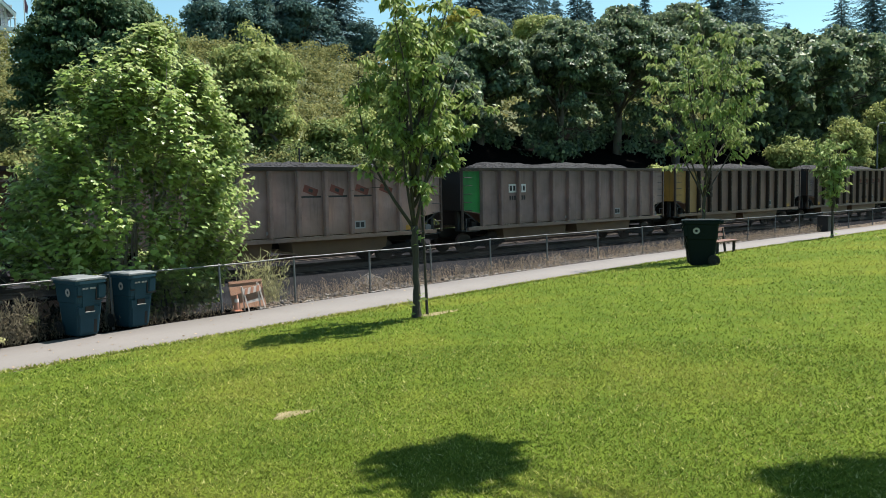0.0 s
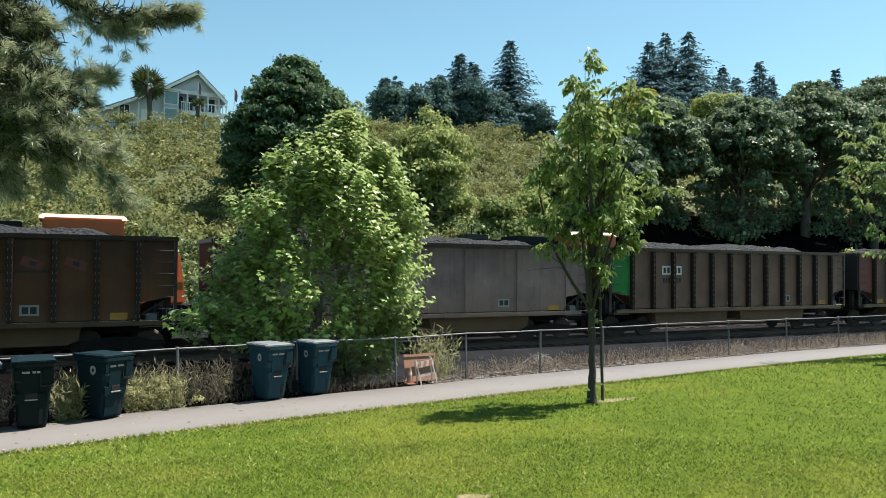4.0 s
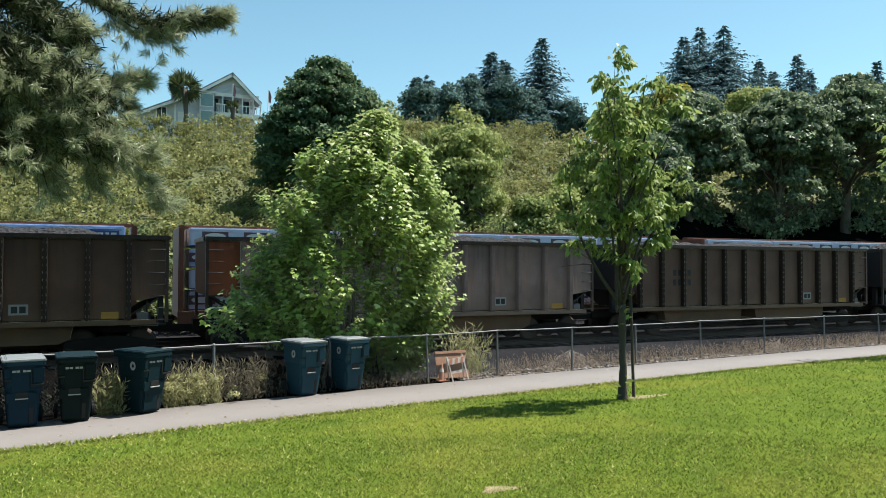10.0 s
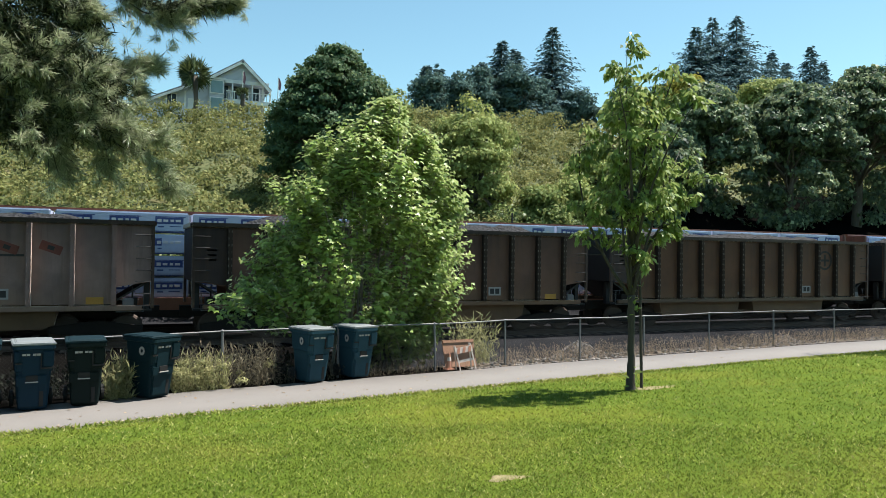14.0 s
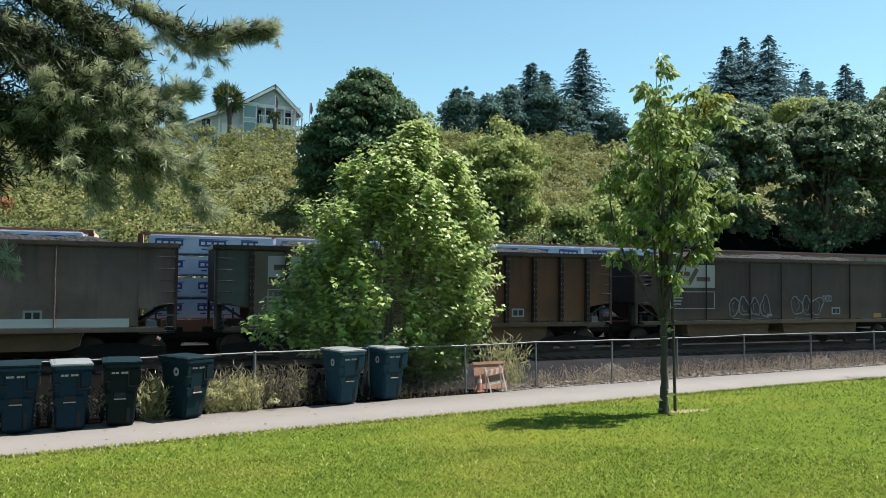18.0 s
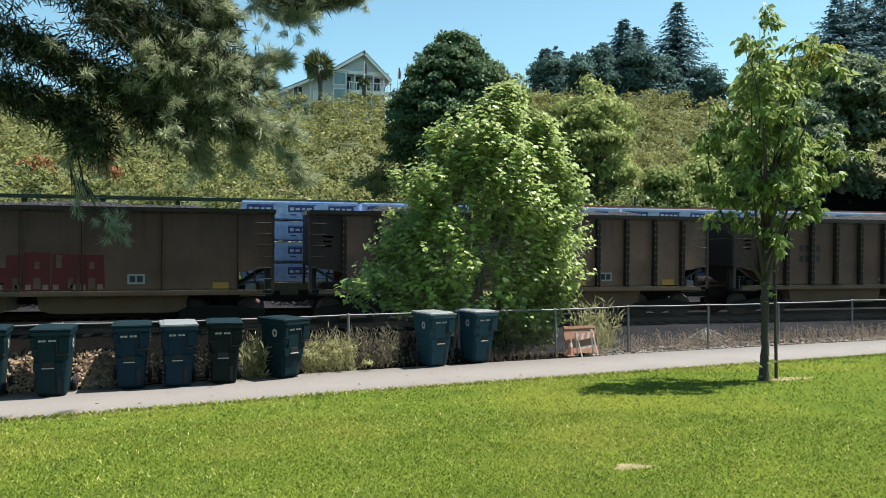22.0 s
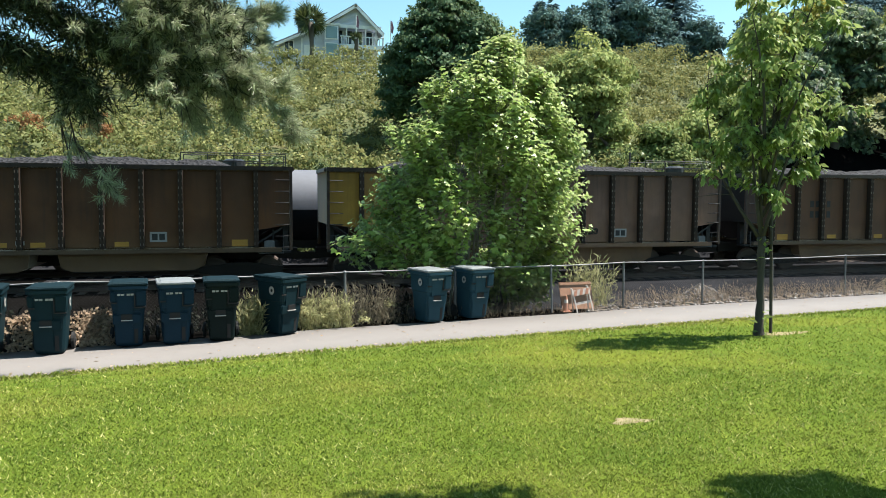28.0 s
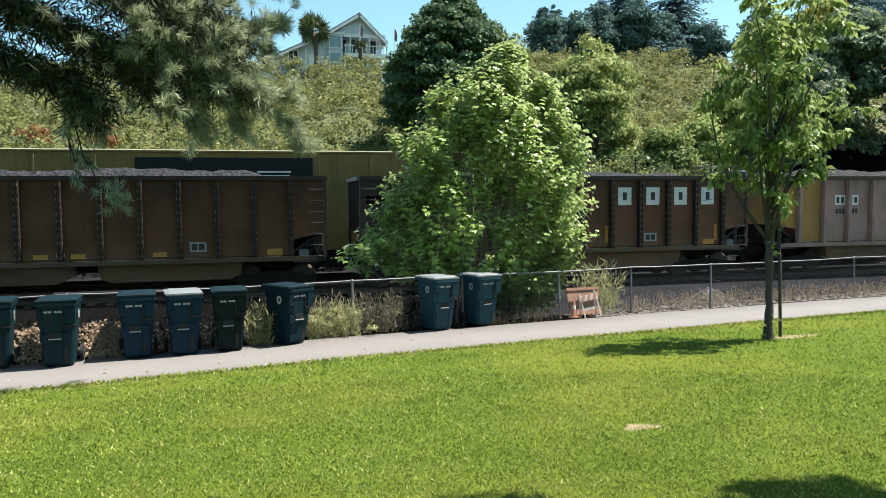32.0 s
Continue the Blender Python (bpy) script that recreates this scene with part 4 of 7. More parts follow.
def dress(car, paint, bay, extras, n):
    rng = np.random.default_rng(100 + n)
    h = CAR_HALF
    for ob in car.children:
        kind = ob.name.split(".")[0]
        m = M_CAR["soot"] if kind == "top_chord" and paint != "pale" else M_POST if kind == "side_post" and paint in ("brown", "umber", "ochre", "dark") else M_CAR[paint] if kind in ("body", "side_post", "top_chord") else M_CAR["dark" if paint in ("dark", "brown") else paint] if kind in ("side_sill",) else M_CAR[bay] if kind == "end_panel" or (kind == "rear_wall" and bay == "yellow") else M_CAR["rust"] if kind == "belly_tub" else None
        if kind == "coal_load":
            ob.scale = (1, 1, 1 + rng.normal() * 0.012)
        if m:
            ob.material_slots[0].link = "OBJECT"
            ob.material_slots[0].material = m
    words = extras.split()
    # square label with two dark windows, on every car
    lx = 3.4 + rng.uniform(-0.12, 0.12)
    mark(car, lx, 1.62, 0.52, 0.32, M_PALE, "label_plate")
    for s in (-1, 1):
        ob = mark(car, lx + s * 0.11, 1.62, 0.17, 0.2, M_DARKMARK, "label_window")
        ob.location.y -= 0.004
    mark(car, -0.6, 1.46, 0.26, 0.12, M_PALE, "label_plate")
    if bay in ("maroon", "dark"):
        for k in range(3):
            mark(car, -h + 0.62, 3.02 - k * 0.16, 0.34 - 0.05 * k, 0.06, M_PALE, "small_lettering")
    if "tags" in words:
        for x, w in ((-5.85, 0.5), (-3.5, 0.42), (-1.17, 0.42), (-0.1, 0.42), (2.3, 0.42), (5.9, 0.5)):
            mark(car, x, 1.40, w, 0.15 if abs(x) < 5 else 0.22, M_YELLOW, "yellow_reflector")
    elif rng.random() < 0.8:
        mark(car, 5.9, 1.40, 0.5, 0.2, M_YELLOW, "yellow_reflector")
    if "stripes" in words:
        for x in (-5.45, -1.9, 1.6, 6.2):
            mark(car, x, 1.75, 0.13, 0.62, M_YELLOW, "yellow_stripe")
    if "numbers" in words:
        number_bars(car, -4.09, 2.72, M_DARKMARK)
    if "whitenumbers" in words:
        number_bars(car, -5.26, 2.55, M_PALE, rows=(0.28, 0.28, 0.1))
        mark(car, -5.26, 2.75, 1.4, 0.03, M_PALE, "painted_line")
        mark(car, -h + 0.6, 3.1, 0.75, 0.26, M_CAR["rust"], "painted_panel")
    if "plates" in words:
        for s in (-1, 1):
            mark(car, -4.09 + s * 0.32, 2.95, 0.5, 0.40, M_WHITE, "white_plate")
            for k in (-1, 1):
                ob = mark(car, -4.09 + s * 0.32 + k * 0.11, 2.95, 0.13, 0.24, M_DARKMARK, "lettering_bar")
                ob.location.y -= 0.004
            for k in (-1, 0, 1):
                mark(car, -4.09 + s * 0.32 + k * 0.15, 2.5, 0.10, 0.2, M_DARKMARK, "lettering_bar")
    if "yellowbay" in words:
        ob = mark(car, -5.85, (SILL + CHORD) / 2 + 0.05, 1.0, CHORD - SILL - 0.2, M_CAR["yellow"], "painted_panel")
        ob.location.y += 0.002
    if "maroonbay" in words:
        for k in range(2):
            ob = mark(car, -5.85 + k * BAY, (SILL + CHORD) / 2 + 0.05, 1.0, CHORD - SILL - 0.2, M_CAR["maroon"], "painted_panel")
            ob.location.y += 0.002
    if "panel" in words:
        for k in range(3):
            ob = mark(car, -5.85 + k * BAY, (SILL + CHORD) / 2 + 0.05, 1.0, CHORD - SILL - 0.2, M_CAR["moss"], "painted_panel")
            ob.location.y += 0.002
    if "logo" in words:
        # a broad pale plate cut by dark slots, a ruled box under it
        mark(car, -4.75, 3.1, 2.3, 0.95, M_PALE, "emblem_plate")
        for x, z, w, hh, tilt in ((-5.3, 3.2, 0.8, 0.18, 0), (-4.75, 3.08, 0.2, 0.8, 35), (-4.2, 2.98, 0.7, 0.18, 0), (-5.62, 2.76, 0.5, 0.22, 0)):
            ob = mark(car, x, z, w, hh, M_CAR["soot"], "emblem_slot", tilt)
            ob.location.y -= 0.005
        for z in (2.45, 1.75):
            mark(car, -4.75, z, 2.3, 0.035, M_PALE, "painted_line")
        for x in (-5.88, -3.62):
            mark(car, x, 2.1, 0.035, 0.62, M_PALE, "painted_line")
        for k in range(3):
            mark(car, -5.6, 2.2 - 0.13 * k, 0.7 - 0.1 * k, 0.05, M_PALE, "small_lettering")
    if "ring" in words:
        ring(car, 4.68, 2.98, 0.46, M_DARKMARK)
    if "swoosh" in words:
        block_letters(car, M_REDMARK, 20, 3.02, BAY, BAY, 0.62, 0.28)
        for k in range(1, 4):
            mark(car, k * BAY, 2.78, 0.9, 0.07, M_DARKMARK, "painted_line")
    if "letters" in words:
        block_letters(car, M_WHITE, 0, 3.16, 2.33, BAY, 0.55, 0.66)
    if "whitesill" in words:
        ob = mark(car, 0.0, SILL + 0.22, 2 * h - 2.8, 0.26, M_WHITE, "white_stripe")
        ob.location.y -= 0.012
    if "greengraf" in words:
        scrawl(car, -1.9, 1.75, 2.6, 0.6, M_GREENGRAF, n)
    if "graf" in words:
        scrawl(car, -3.6, 1.85, 0.45, 0.6, M_GRAFFITI, n)
    if "graf2" in words:
        scrawl(car, -1.7, 1.8, 2.3, 0.95, M_GRAFFITI, n)
        scrawl(car, 1.55, 1.85, 1.8, 1.05, M_GRAFFITI, n + 50)
        scrawl(car, 2.75, 2.2, 0.55, 0.3, M_GRAFFITI, n + 60)
    if "graf3" in words:
        scrawl(car, 4.4, 1.75, 0.5, 0.3, M_GRAFFITI, n)
        scrawl(car, 2.1, 1.85, 0.7, 0.35, M_DARKMARK, n + 50)
        scrawl(car, 6.85, 2.2, 0.7, 0.5, M_GRAFFITI, n + 60)
    if "redgraf" in words:
        for k in range(5):
            x = -1.1 + 0.78 * k
            mark(car, x, 1.86, 0.73, 1.12 + 0.1 * math.sin(x * 5), M_REDGRAF, "graffiti_letter", (k * 37) % 7 - 3)
            for dx, dz, w, hh in (((0.0, -0.36, 0.2, 0.34), (0.0, 0.2, 0.13, 0.22)), ((-0.16, 0.32, 0.15, 0.4), (0.17, -0.36, 0.15, 0.34)))[k % 2]:
                ob = mark(car, x + dx, 1.86 + dz, w, hh, M_CAR["umber"], "graffiti_gap")
                ob.location.y -= 0.004
            for dx in (-0.25, 0.24):
                ob = mark(car, x + dx, 1.38, 0.16, 0.16, M_CAR["tan"], "graffiti_foot")
                ob.location.y -= 0.004
    if n % 5 == 4:
        scrawl(car, 2.0, 1.7, 0.8, 0.22, M_DARKMARK, n)


COAL_CARS = []


def make_coal_train():
    a = car_base("weathered coal car full of coal", False)
    b = car_base("smooth-sided coal car full of coal", True)
    for n in range(-2, 38):
        paint, bay, extras = LIVERY.get(n, (("brown", "grey", "tan", "dark")[n % 4], ("maroon", "dark", "red", "brown")[n % 4], "post numbers tags"))
        src = b if "smooth" in extras else a
        car = copy_thing(src, pose(n * PITCH, TRACK_Y[0], RAIL_Z))
        dress(car, paint, bay, extras, n)
        car["label"] = ("smooth " if "smooth" in extras else "ribbed ") + CAR_LABEL[paint] + END_LABEL.get(bay, "")
        COAL_CARS.append((n, car))
    for src in (a, b):
        for o in [*src.children_recursive, src]:
            bpy.data.objects.remove(o)


# ---------------------------------------------------------------- freight train on the far track
FAR_CARS = []
M_WRAP = Mat("lumber_wrap", 0.35, 0.0, 0.5)
_n = M_WRAP.noise(5, 5)
M_WRAP.color(M_WRAP.ramp(_n, (0.3, (0.27, 0.36, 0.60)), (0.6, (0.42, 0.50, 0.70)))).bump(_n, 0.6, 0.05)
M_WRAP = M_WRAP.m
M_WRAPWHITE = plain("white_lumber_wrap", (0.46, 0.50, 0.62), 0.4, 0, 5, 0.6, 0.2)
M_WRAPRED = plain("maroon_wrap_print", (0.10, 0.045, 0.06), 0.5)
M_WRAPBLUE = plain("blue_wrap_print", (0.035, 0.06, 0.20), 0.5)
M_LOCO = plain("orange_engine_paint", (0.42, 0.105, 0.03), 0.5)
M_LOCODARK = plain("dark_engine_paint", (0.016, 0.017, 0.018), 0.65, 0, 9, 0.25, 0.25, 0.1)
M_LOCOROOF = plain("faded_engine_roof", (0.55, 0.40, 0.30), 0.5)
M_GLASS = plain("engine_window", (0.015, 0.02, 0.025), 0.08)
M_TANK = plain("tank_black", (0.02, 0.02, 0.022), 0.35)
M_TANKPALE = plain("tank_white", (0.10, 0.106, 0.122), 0.75)
M_BOXCAR = car_paint("boxcar_yellow", (0.27, 0.185, 0.05), 0.25)
M_HOPPER = car_paint("hopper_tan", (0.33, 0.27, 0.18), 0.25)
M_CENTREBEAM = car_paint("centrebeam_red", (0.17, 0.055, 0.035), 0.3)
M_BEAMGREEN = car_paint("centrebeam_green", (0.03, 0.075, 0.045), 0.3)


def far_trucks(car, half):
    for sx in (-1, 1):
        make_truck(car, sx * (half - 2.2))
        part("coupler", box(sx * (half + 0.35), 0, 0.85, 0.7, 0.2, 0.24, bevel=0.03), M_TRUCK, car)


def oval(w, h):
    bm = bmesh.new()
    bm.faces.new([bm.verts.new((w * math.cos(a), 0, h * math.sin(a))) for a in (2 * math.pi * k / 18 for k in range(18))])
    return bm


def lumber_car(load, beam, half=12.3, wrap=None, style="bars"):
    """A centre-beam flat car. load: the share of bays, from the front (+x), that carries wrapped bundles."""
    car = thing("lumber_car", pose(0, 0, -60), "centre-beam flat car stacked with wrapped lumber", "rail car", "freight train")
    part("deck", box(0, 0, 1.05, 2 * half, 2.75, 0.22, bevel=0.02), beam, car)
    for sy in (-1, 1):
        part("side_sill", box(0, sy * 1.36, 0.95, 2 * half, 0.08, 0.5, bevel=0.015), beam, car)
    for sx in (-1, 1):
        part("bulkhead", box(sx * (half - 0.12), 0, 2.75, 0.2, 2.75, 3.4, bevel=0.03), beam, car)
    part("top_beam", box(0, 0, 4.5, 2 * half - 0.2, 0.42, 0.14, bevel=0.02), beam, car)
    for k in range(9):
        part("beam_post", box(-half + 1.2 + k * (2 * half - 2.4) / 8, 0, 2.8, 0.18, 0.16, 3.4), beam, car)
    far_trucks(car, half)
    bays = 5
    L = (2 * half - 0.7) / bays
    bundle = stripe = word = emblem = disc = None
    for b in range(bays):
        if b >= bays - round(load * bays):
            for tier in range(4):
                for sy in (-1, 1):
                    x, y, z = -half + 0.35 + L * (b + 0.5), sy * 0.72, 1.58 + tier * 0.83
                    if bundle is None:
                        bundle = part("wrapped_pack", box(0, 0, 0, L - 0.14, 1.16, 0.74, bevel=0.05), wrap or M_WRAP, car)
                        bundle.matrix_basis = pose(x, y, z)
                    else:
                        piece("wrapped_pack", bundle, car, x, y, z, 0, 0, RNG.normal() * 0.3)
                    if sy < 0:
                        for k in range(3 if style == "emblem" else 0):
                            px = x - L / 2 + L * (k + 0.5 + 0.3 * (tier % 2) - 0.15) / 3
                            if emblem is None:
                                emblem = part("printed_panel", box(0, 0, 0, 1.0, 0.008, 0.36), M_WRAPRED, car)
                                disc = part("printed_oval", oval(0.4, 0.125), M_WHITE, car)
                                emblem.matrix_basis, disc.matrix_basis = pose(px, y - 0.585, z + 0.04), pose(px, y - 0.593, z + 0.04)
                            else:
                                piece("printed_panel", emblem, car, px, y - 0.585, z + 0.04)
                                piece("printed_oval", disc, car, px, y - 0.593, z + 0.04)
                        for k in range(3):
                            px = x - L / 2 + L * (k + 0.5) / 3
                            if stripe is None:
                                bars = ((0, -0.335, 1.45, 0.05),) if style == "emblem" else ((0, 0.06, 1.02, 0.25), (0.04, 0.21, 1.1, 0.03), (-0.3, -0.17, 0.22, 0.05), (0.22, -0.16, 0.42, 0.03), (0, -0.37, 1.45, 0.035))
                                bm = bmesh.new()
                                for dx, dz, w, hh in bars:
                                    add_box(bm, dx, 0, dz, w, 0.008, hh)
                                stripe = part("wrap_print", bm, M_WRAPBLUE, car)
                                stripe.matrix_basis = pose(px, y - 0.585, z)
                                if style != "emblem":
                                    bm = bmesh.new()
                                    for q, w, hh in ((-0.36, 0.15, 0.12), (-0.13, 0.17, 0.09), (0.1, 0.12, 0.09), (0.32, 0.19, 0.09)):
                                        add_box(bm, q, 0, 0.06, w, 0.008, hh)
                                    word = part("print_gap", bm, M_WHITE, car)
                                    word.matrix_basis = pose(px, y - 0.592, z)
                            else:
                                piece("wrap_print", stripe, car, px, y - 0.585, z)
                                if word:
                                    piece("print_gap", word, car, px, y - 0.592, z)
    return car


def hopper_car(half=12.3):
    car = thing("covered_hopper", pose(0, 0, -60), "long tan covered hopper car with a walkway roof", "rail car", "freight train")
    part("body", prism([(-half + 1.2, 1.3), (half - 1.2, 1.3), (half, 2.4), (half, 4.3), (-half, 4.3), (-half, 2.4)], -1.45, 1.45), M_HOPPER, car)
    part("roof", box(0, 0, 4.36, 2 * half + 0.1, 2.75, 0.14, bevel=0.04), M_CENTREBEAM, car)
    part("walkway", box(0, 0, 4.52, 2 * half, 0.6, 0.05), M_STEEL, car)
    for k in range(14):
        part("side_post", box(-half + 0.9 + k * (2 * half - 1.8) / 13, -1.48, 3.1, 0.09, 0.08, 2.4), M_HOPPER, car)
    part("side_sill", box(0, -1.42, 1.3, 2 * half - 1, 0.1, 0.28), M_WHITE, car)
    far_trucks(car, half)
    return car


def tank_car(half=9.3):
    car = thing("tank_car", pose(0, 0, -60), "black tank car with a white upper half and top platform", "rail car", "freight train")
    r, cz, sides = 1.48, 2.55, 28
    for nm, mat, t0, t1 in (("tank_top", M_TANKPALE, -0.1, math.pi + 0.1), ("tank_belly", M_TANK, math.pi + 0.1, 2 * math.pi - 0.1)):
        bm = bmesh.new()
        secs = [(-half + 0.5, 0.30), (-half + 0.62, 0.62), (-half + 0.85, 0.86), (-half + 1.15, 1.0), (0, 1.0), (half - 1.15, 1.0), (half - 0.85, 0.86), (half - 0.62, 0.62), (half - 0.5, 0.30)]
        rows = [[bm.verts.new((x, r * q * math.cos(t), cz + r * q * math.sin(t))) for t in np.linspace(t0, t1, 16)] for x, q in secs]
        for a, b in zip(rows, rows[1:]):
            for k in range(15):
                bm.faces.new((a[k], b[k], b[k + 1], a[k + 1]))
        bmesh.ops.recalc_face_normals(bm, faces=bm.faces)
        part(nm, bm, mat, car, "", True)
    part("underframe", box(0, 0, 1.0, 2 * half, 0.6, 0.4), M_TANK, car)
    part("dome", tube([(0, 0, 3.9), (0, 0, 4.35), (0, 0, 4.42)], [0.45, 0.45, 0.3], 14), M_TANK, car)
    bm = bmesh.new()
    for sy in (-0.8, 0.8):
        for z in (4.3, 4.62):
            add_tube(bm, [(-2.0, sy, z), (2.0, sy, z)], 0.02, 5)
        for x in (-2, -1, 0, 1, 2):
            add_tube(bm, [(x, sy, 3.85), (x, sy, 4.62)], 0.02, 5)
    part("platform_rail", bm, M_BLACK, car)
    part("platform", box(0, 0, 4.02, 4.0, 1.7, 0.05), M_BLACK, car)
    bm = bmesh.new()
    for k in range(7):
        add_tube(bm, [(-0.25, -1.55, 1.0 + 0.42 * k), (0.25, -1.55, 1.0 + 0.42 * k)], 0.018, 5)
    for s in (-0.25, 0.25):
        add_tube(bm, [(s, -1.55, 0.9), (s, -1.55, 3.0), (s, -0.9, 4.0)], 0.02, 5)
    part("ladder", bm, M_BLACK, car)
    for k in range(3):
        part("letter_block", box(half - 4.2 + k * 0.62, -1.50, 2.65, 0.42, 0.03, 0.45), M_WHITE, car)
    far_trucks(car, half)
    return car


def box_car(half=12.0):
    car = thing("box_car", pose(0, 0, -60), "tall weathered yellow boxcar with a black door bay", "rail car", "freight train")
    part("body", box(0, 0, 3.05, 2 * half, 2.9, 3.9, bevel=0.03), M_BOXCAR, car)
    part("roof", prism([(-1.5, 5.0), (0, 5.13), (1.5, 5.0), (1.5, 5.06), (0, 5.2), (-1.5, 5.06)], -half, half), M_BOXCAR, car).matrix_basis = pose(0, 0, 0, 0, 0, 90)
    part("door", box(1.6, -1.49, 3.0, 6.6, 0.09, 3.6, bevel=0.02), M_LOCODARK, car)
    for k in range(12):
        x = -half + 0.6 + k * (2 * half - 1.2) / 11
        if abs(x - 1.6) > 3.4:
            part("side_post", box(x, -1.48, 3.05, 0.1, 0.06, 3.7), M_BOXCAR, car)
    for x in (-0.2, 3.4):
        for k in range(4):
            part("small_lettering", box(x, -1.54, 4.25 - k * 0.16, 1.3 - 0.1 * k, 0.012, 0.06), M_WHITE, car)
    for k in range(2):
        part("letter_block", box(half - 2.6 + k * 1.2, -1.475, 2.1, 0.8, 0.02, 1.5), M_WHITE, car)
    part("side_sill", box(0, -1.4, 1.0, 2 * half, 0.1, 0.3), M_TRUCK, car)
    far_trucks(car, half)
    return car


def locomotive():
    """Road engine, cab towards +x."""
    car = thing("locomotive", pose(0, 0, -60), "orange and black diesel road engine", "locomotive", "freight train")
    part("frame", box(0, 0, 1.25, 22, 2.9, 0.45, bevel=0.03), M_LOCODARK, car)
    part("long_hood", box(-2.6, 0, 2.3, 15.5, 1.75, 1.65, bevel=0.06), M_LOCO, car)
    part("upper_hood", box(-2.6, 0, 3.68, 15.5, 1.73, 1.1, bevel=0.06), M_LOCODARK, car)
    part("hood_roof", box(-2.6, 0, 4.27, 15.4, 1.7, 0.16, bevel=0.04), M_LOCODARK, car)
    rad = part("radiator", box(-8.3, 0, 4.35, 4.4, 2.9, 0.55, top=(0.95, 0.8), bevel=0.03), M_LOCODARK, car)
    for k in range(6):
        part("radiator_panel", box(-10.0 + k * 0.7, 0, 4.64, 0.6, 2.1, 0.04), M_BLACK if k % 2 else M_STEEL, rad)
    part("cab", box(6.7, 0, 3.1, 2.7, 2.9, 3.2, bevel=0.07), M_LOCO, car)
    part("cab_roof", box(6.7, 0, 4.74, 3.0, 2.8, 0.22, top=(0.95, 0.7), bevel=0.05), M_LOCOROOF, car)
    for dx in (-0.65, 0.5):
        part("cab_window", box(6.7 + dx, -1.46, 3.8, 0.75, 0.05, 0.75, bevel=0.02), M_GLASS, car)
    part("nose", box(9.2, 0, 2.5, 2.3, 2.4, 2.1, top=(0.8, 0.8), bevel=0.12), M_LOCO, car)
    part("nose_stripe", box(9.2, -1.215, 2.2, 2.0, 0.03, 0.3), M_YELLOW, car)
    part("fuel_tank", box(0, 0, 0.72, 6, 2.6, 0.75, bevel=0.12), M_BLACK, car)
    bm = bmesh.new()
    for x in np.arange(-10.5, 5.3, 1.6):
        add_tube(bm, [(x, -1.42, 1.45), (x, -1.42, 2.45)], 0.02, 5)
    add_tube(bm, [(-10.5, -1.42, 2.45), (5.2, -1.42, 2.45)], 0.02, 5)
    part("hand_rail", bm, M_STEEL, car)
    for k in range(7):
        part("hood_door", box(-8.9 + k * 1.7, -0.885, 2.35, 1.3, 0.03, 1.3, bevel=0.01), M_LOCO, car)
    part("side_stripe", box(-2.6, -0.89, 1.75, 15.4, 0.03, 0.25), M_YELLOW, car)
    part("upper_stripe", box(-2.6, -0.895, 3.04, 15.4, 0.03, 0.16), M_YELLOW, car)
    part("lower_hood_stripe", box(-2.6, -0.9, 2.1, 15.4, 0.03, 0.14), M_LOCODARK, car)
    for k in range(8):
        part("emblem_block", box(-9.3 + k * 1.75, -0.905, 2.62, 1.05, 0.03, 0.42), M_LOCODARK, car)
    part("exhaust", box(0.5, 0, 4.45, 1.2, 0.9, 0.3, bevel=0.03), M_BLACK, car)
    part("roof_box", box(3.6, 0, 4.4, 2.2, 1.6, 0.3, bevel=0.04), M_LOCODARK, car)
    far_trucks(car, 10.8)
    return car


def make_freight():
    """Cars with the place of their middle along the train."""
    place = lambda src, u, turn=0: FAR_CARS.append((u, turn, copy_thing(src, pose(u, TRACK_Y[1], RAIL_Z))))
    lo = locomotive()
    place(lo, -46.5)
    place(lo, -69.7)
    place(lo, -93.6, 180)
    kinds = {False: lumber_car(1.0, M_CENTREBEAM, wrap=M_WRAPWHITE), "blue": lumber_car(1.0, M_CENTREBEAM), "emblem": lumber_car(1.0, M_CENTREBEAM, wrap=M_WRAPWHITE, style="emblem"), "half": lumber_car(0.4, M_BEAMGREEN), "hopper": hopper_car(), "green": lumber_car(1.0, M_BEAMGREEN, wrap=M_WRAPWHITE, style="emblem")}
    for j in range(11):
        k = {0: "emblem", 1: "emblem", 2: "blue", 5: "hopper", 9: "half", 10: "green"}.get(j, False)
        place(kinds[k], -118.1 - 26.05 * j)
    tk = tank_car()
    for j in range(5):
        place(tk, -405.2 - 20.15 * j)
    bx = box_car()
    for j in range(4):
        place(bx, -511.2 - 25.2 * j)
    for src in (lo, tk, bx, *kinds.values()):
        for o in [*src.children_recursive, src]:
            bpy.data.objects.remove(o)


# ---------------------------------------------------------------- wheeled bins
M_BINBLUE = plain("bin_blue_plastic", (0.0045, 0.020, 0.035), 0.6, 0, 20, 0.1, 0.15, 0.12)
M_BINTEAL = plain("bin_teal_plastic", (0.0044, 0.0185, 0.024), 0.6, 0, 20, 0.1, 0.15, 0.12)
M_BINGREEN = plain("bin_dark_green_plastic", (0.003, 0.009, 0.009), 0.6, 0, 20, 0.1, 0.15, 0.12)
M_LID = plain("bin_lid_plastic", (0.004, 0.014, 0.018), 0.65, 0, 20, 0.1, 0.15, 0.1)
M_LIDPALE = plain("bin_lid_pale", (0.15, 0.165, 0.17), 0.6, 0, 20, 0.1, 0.2)
M_BINTAN = plain("tan_bin_side", (0.24, 0.21, 0.14), 0.6, 0, 16, 0.1, 0.3)
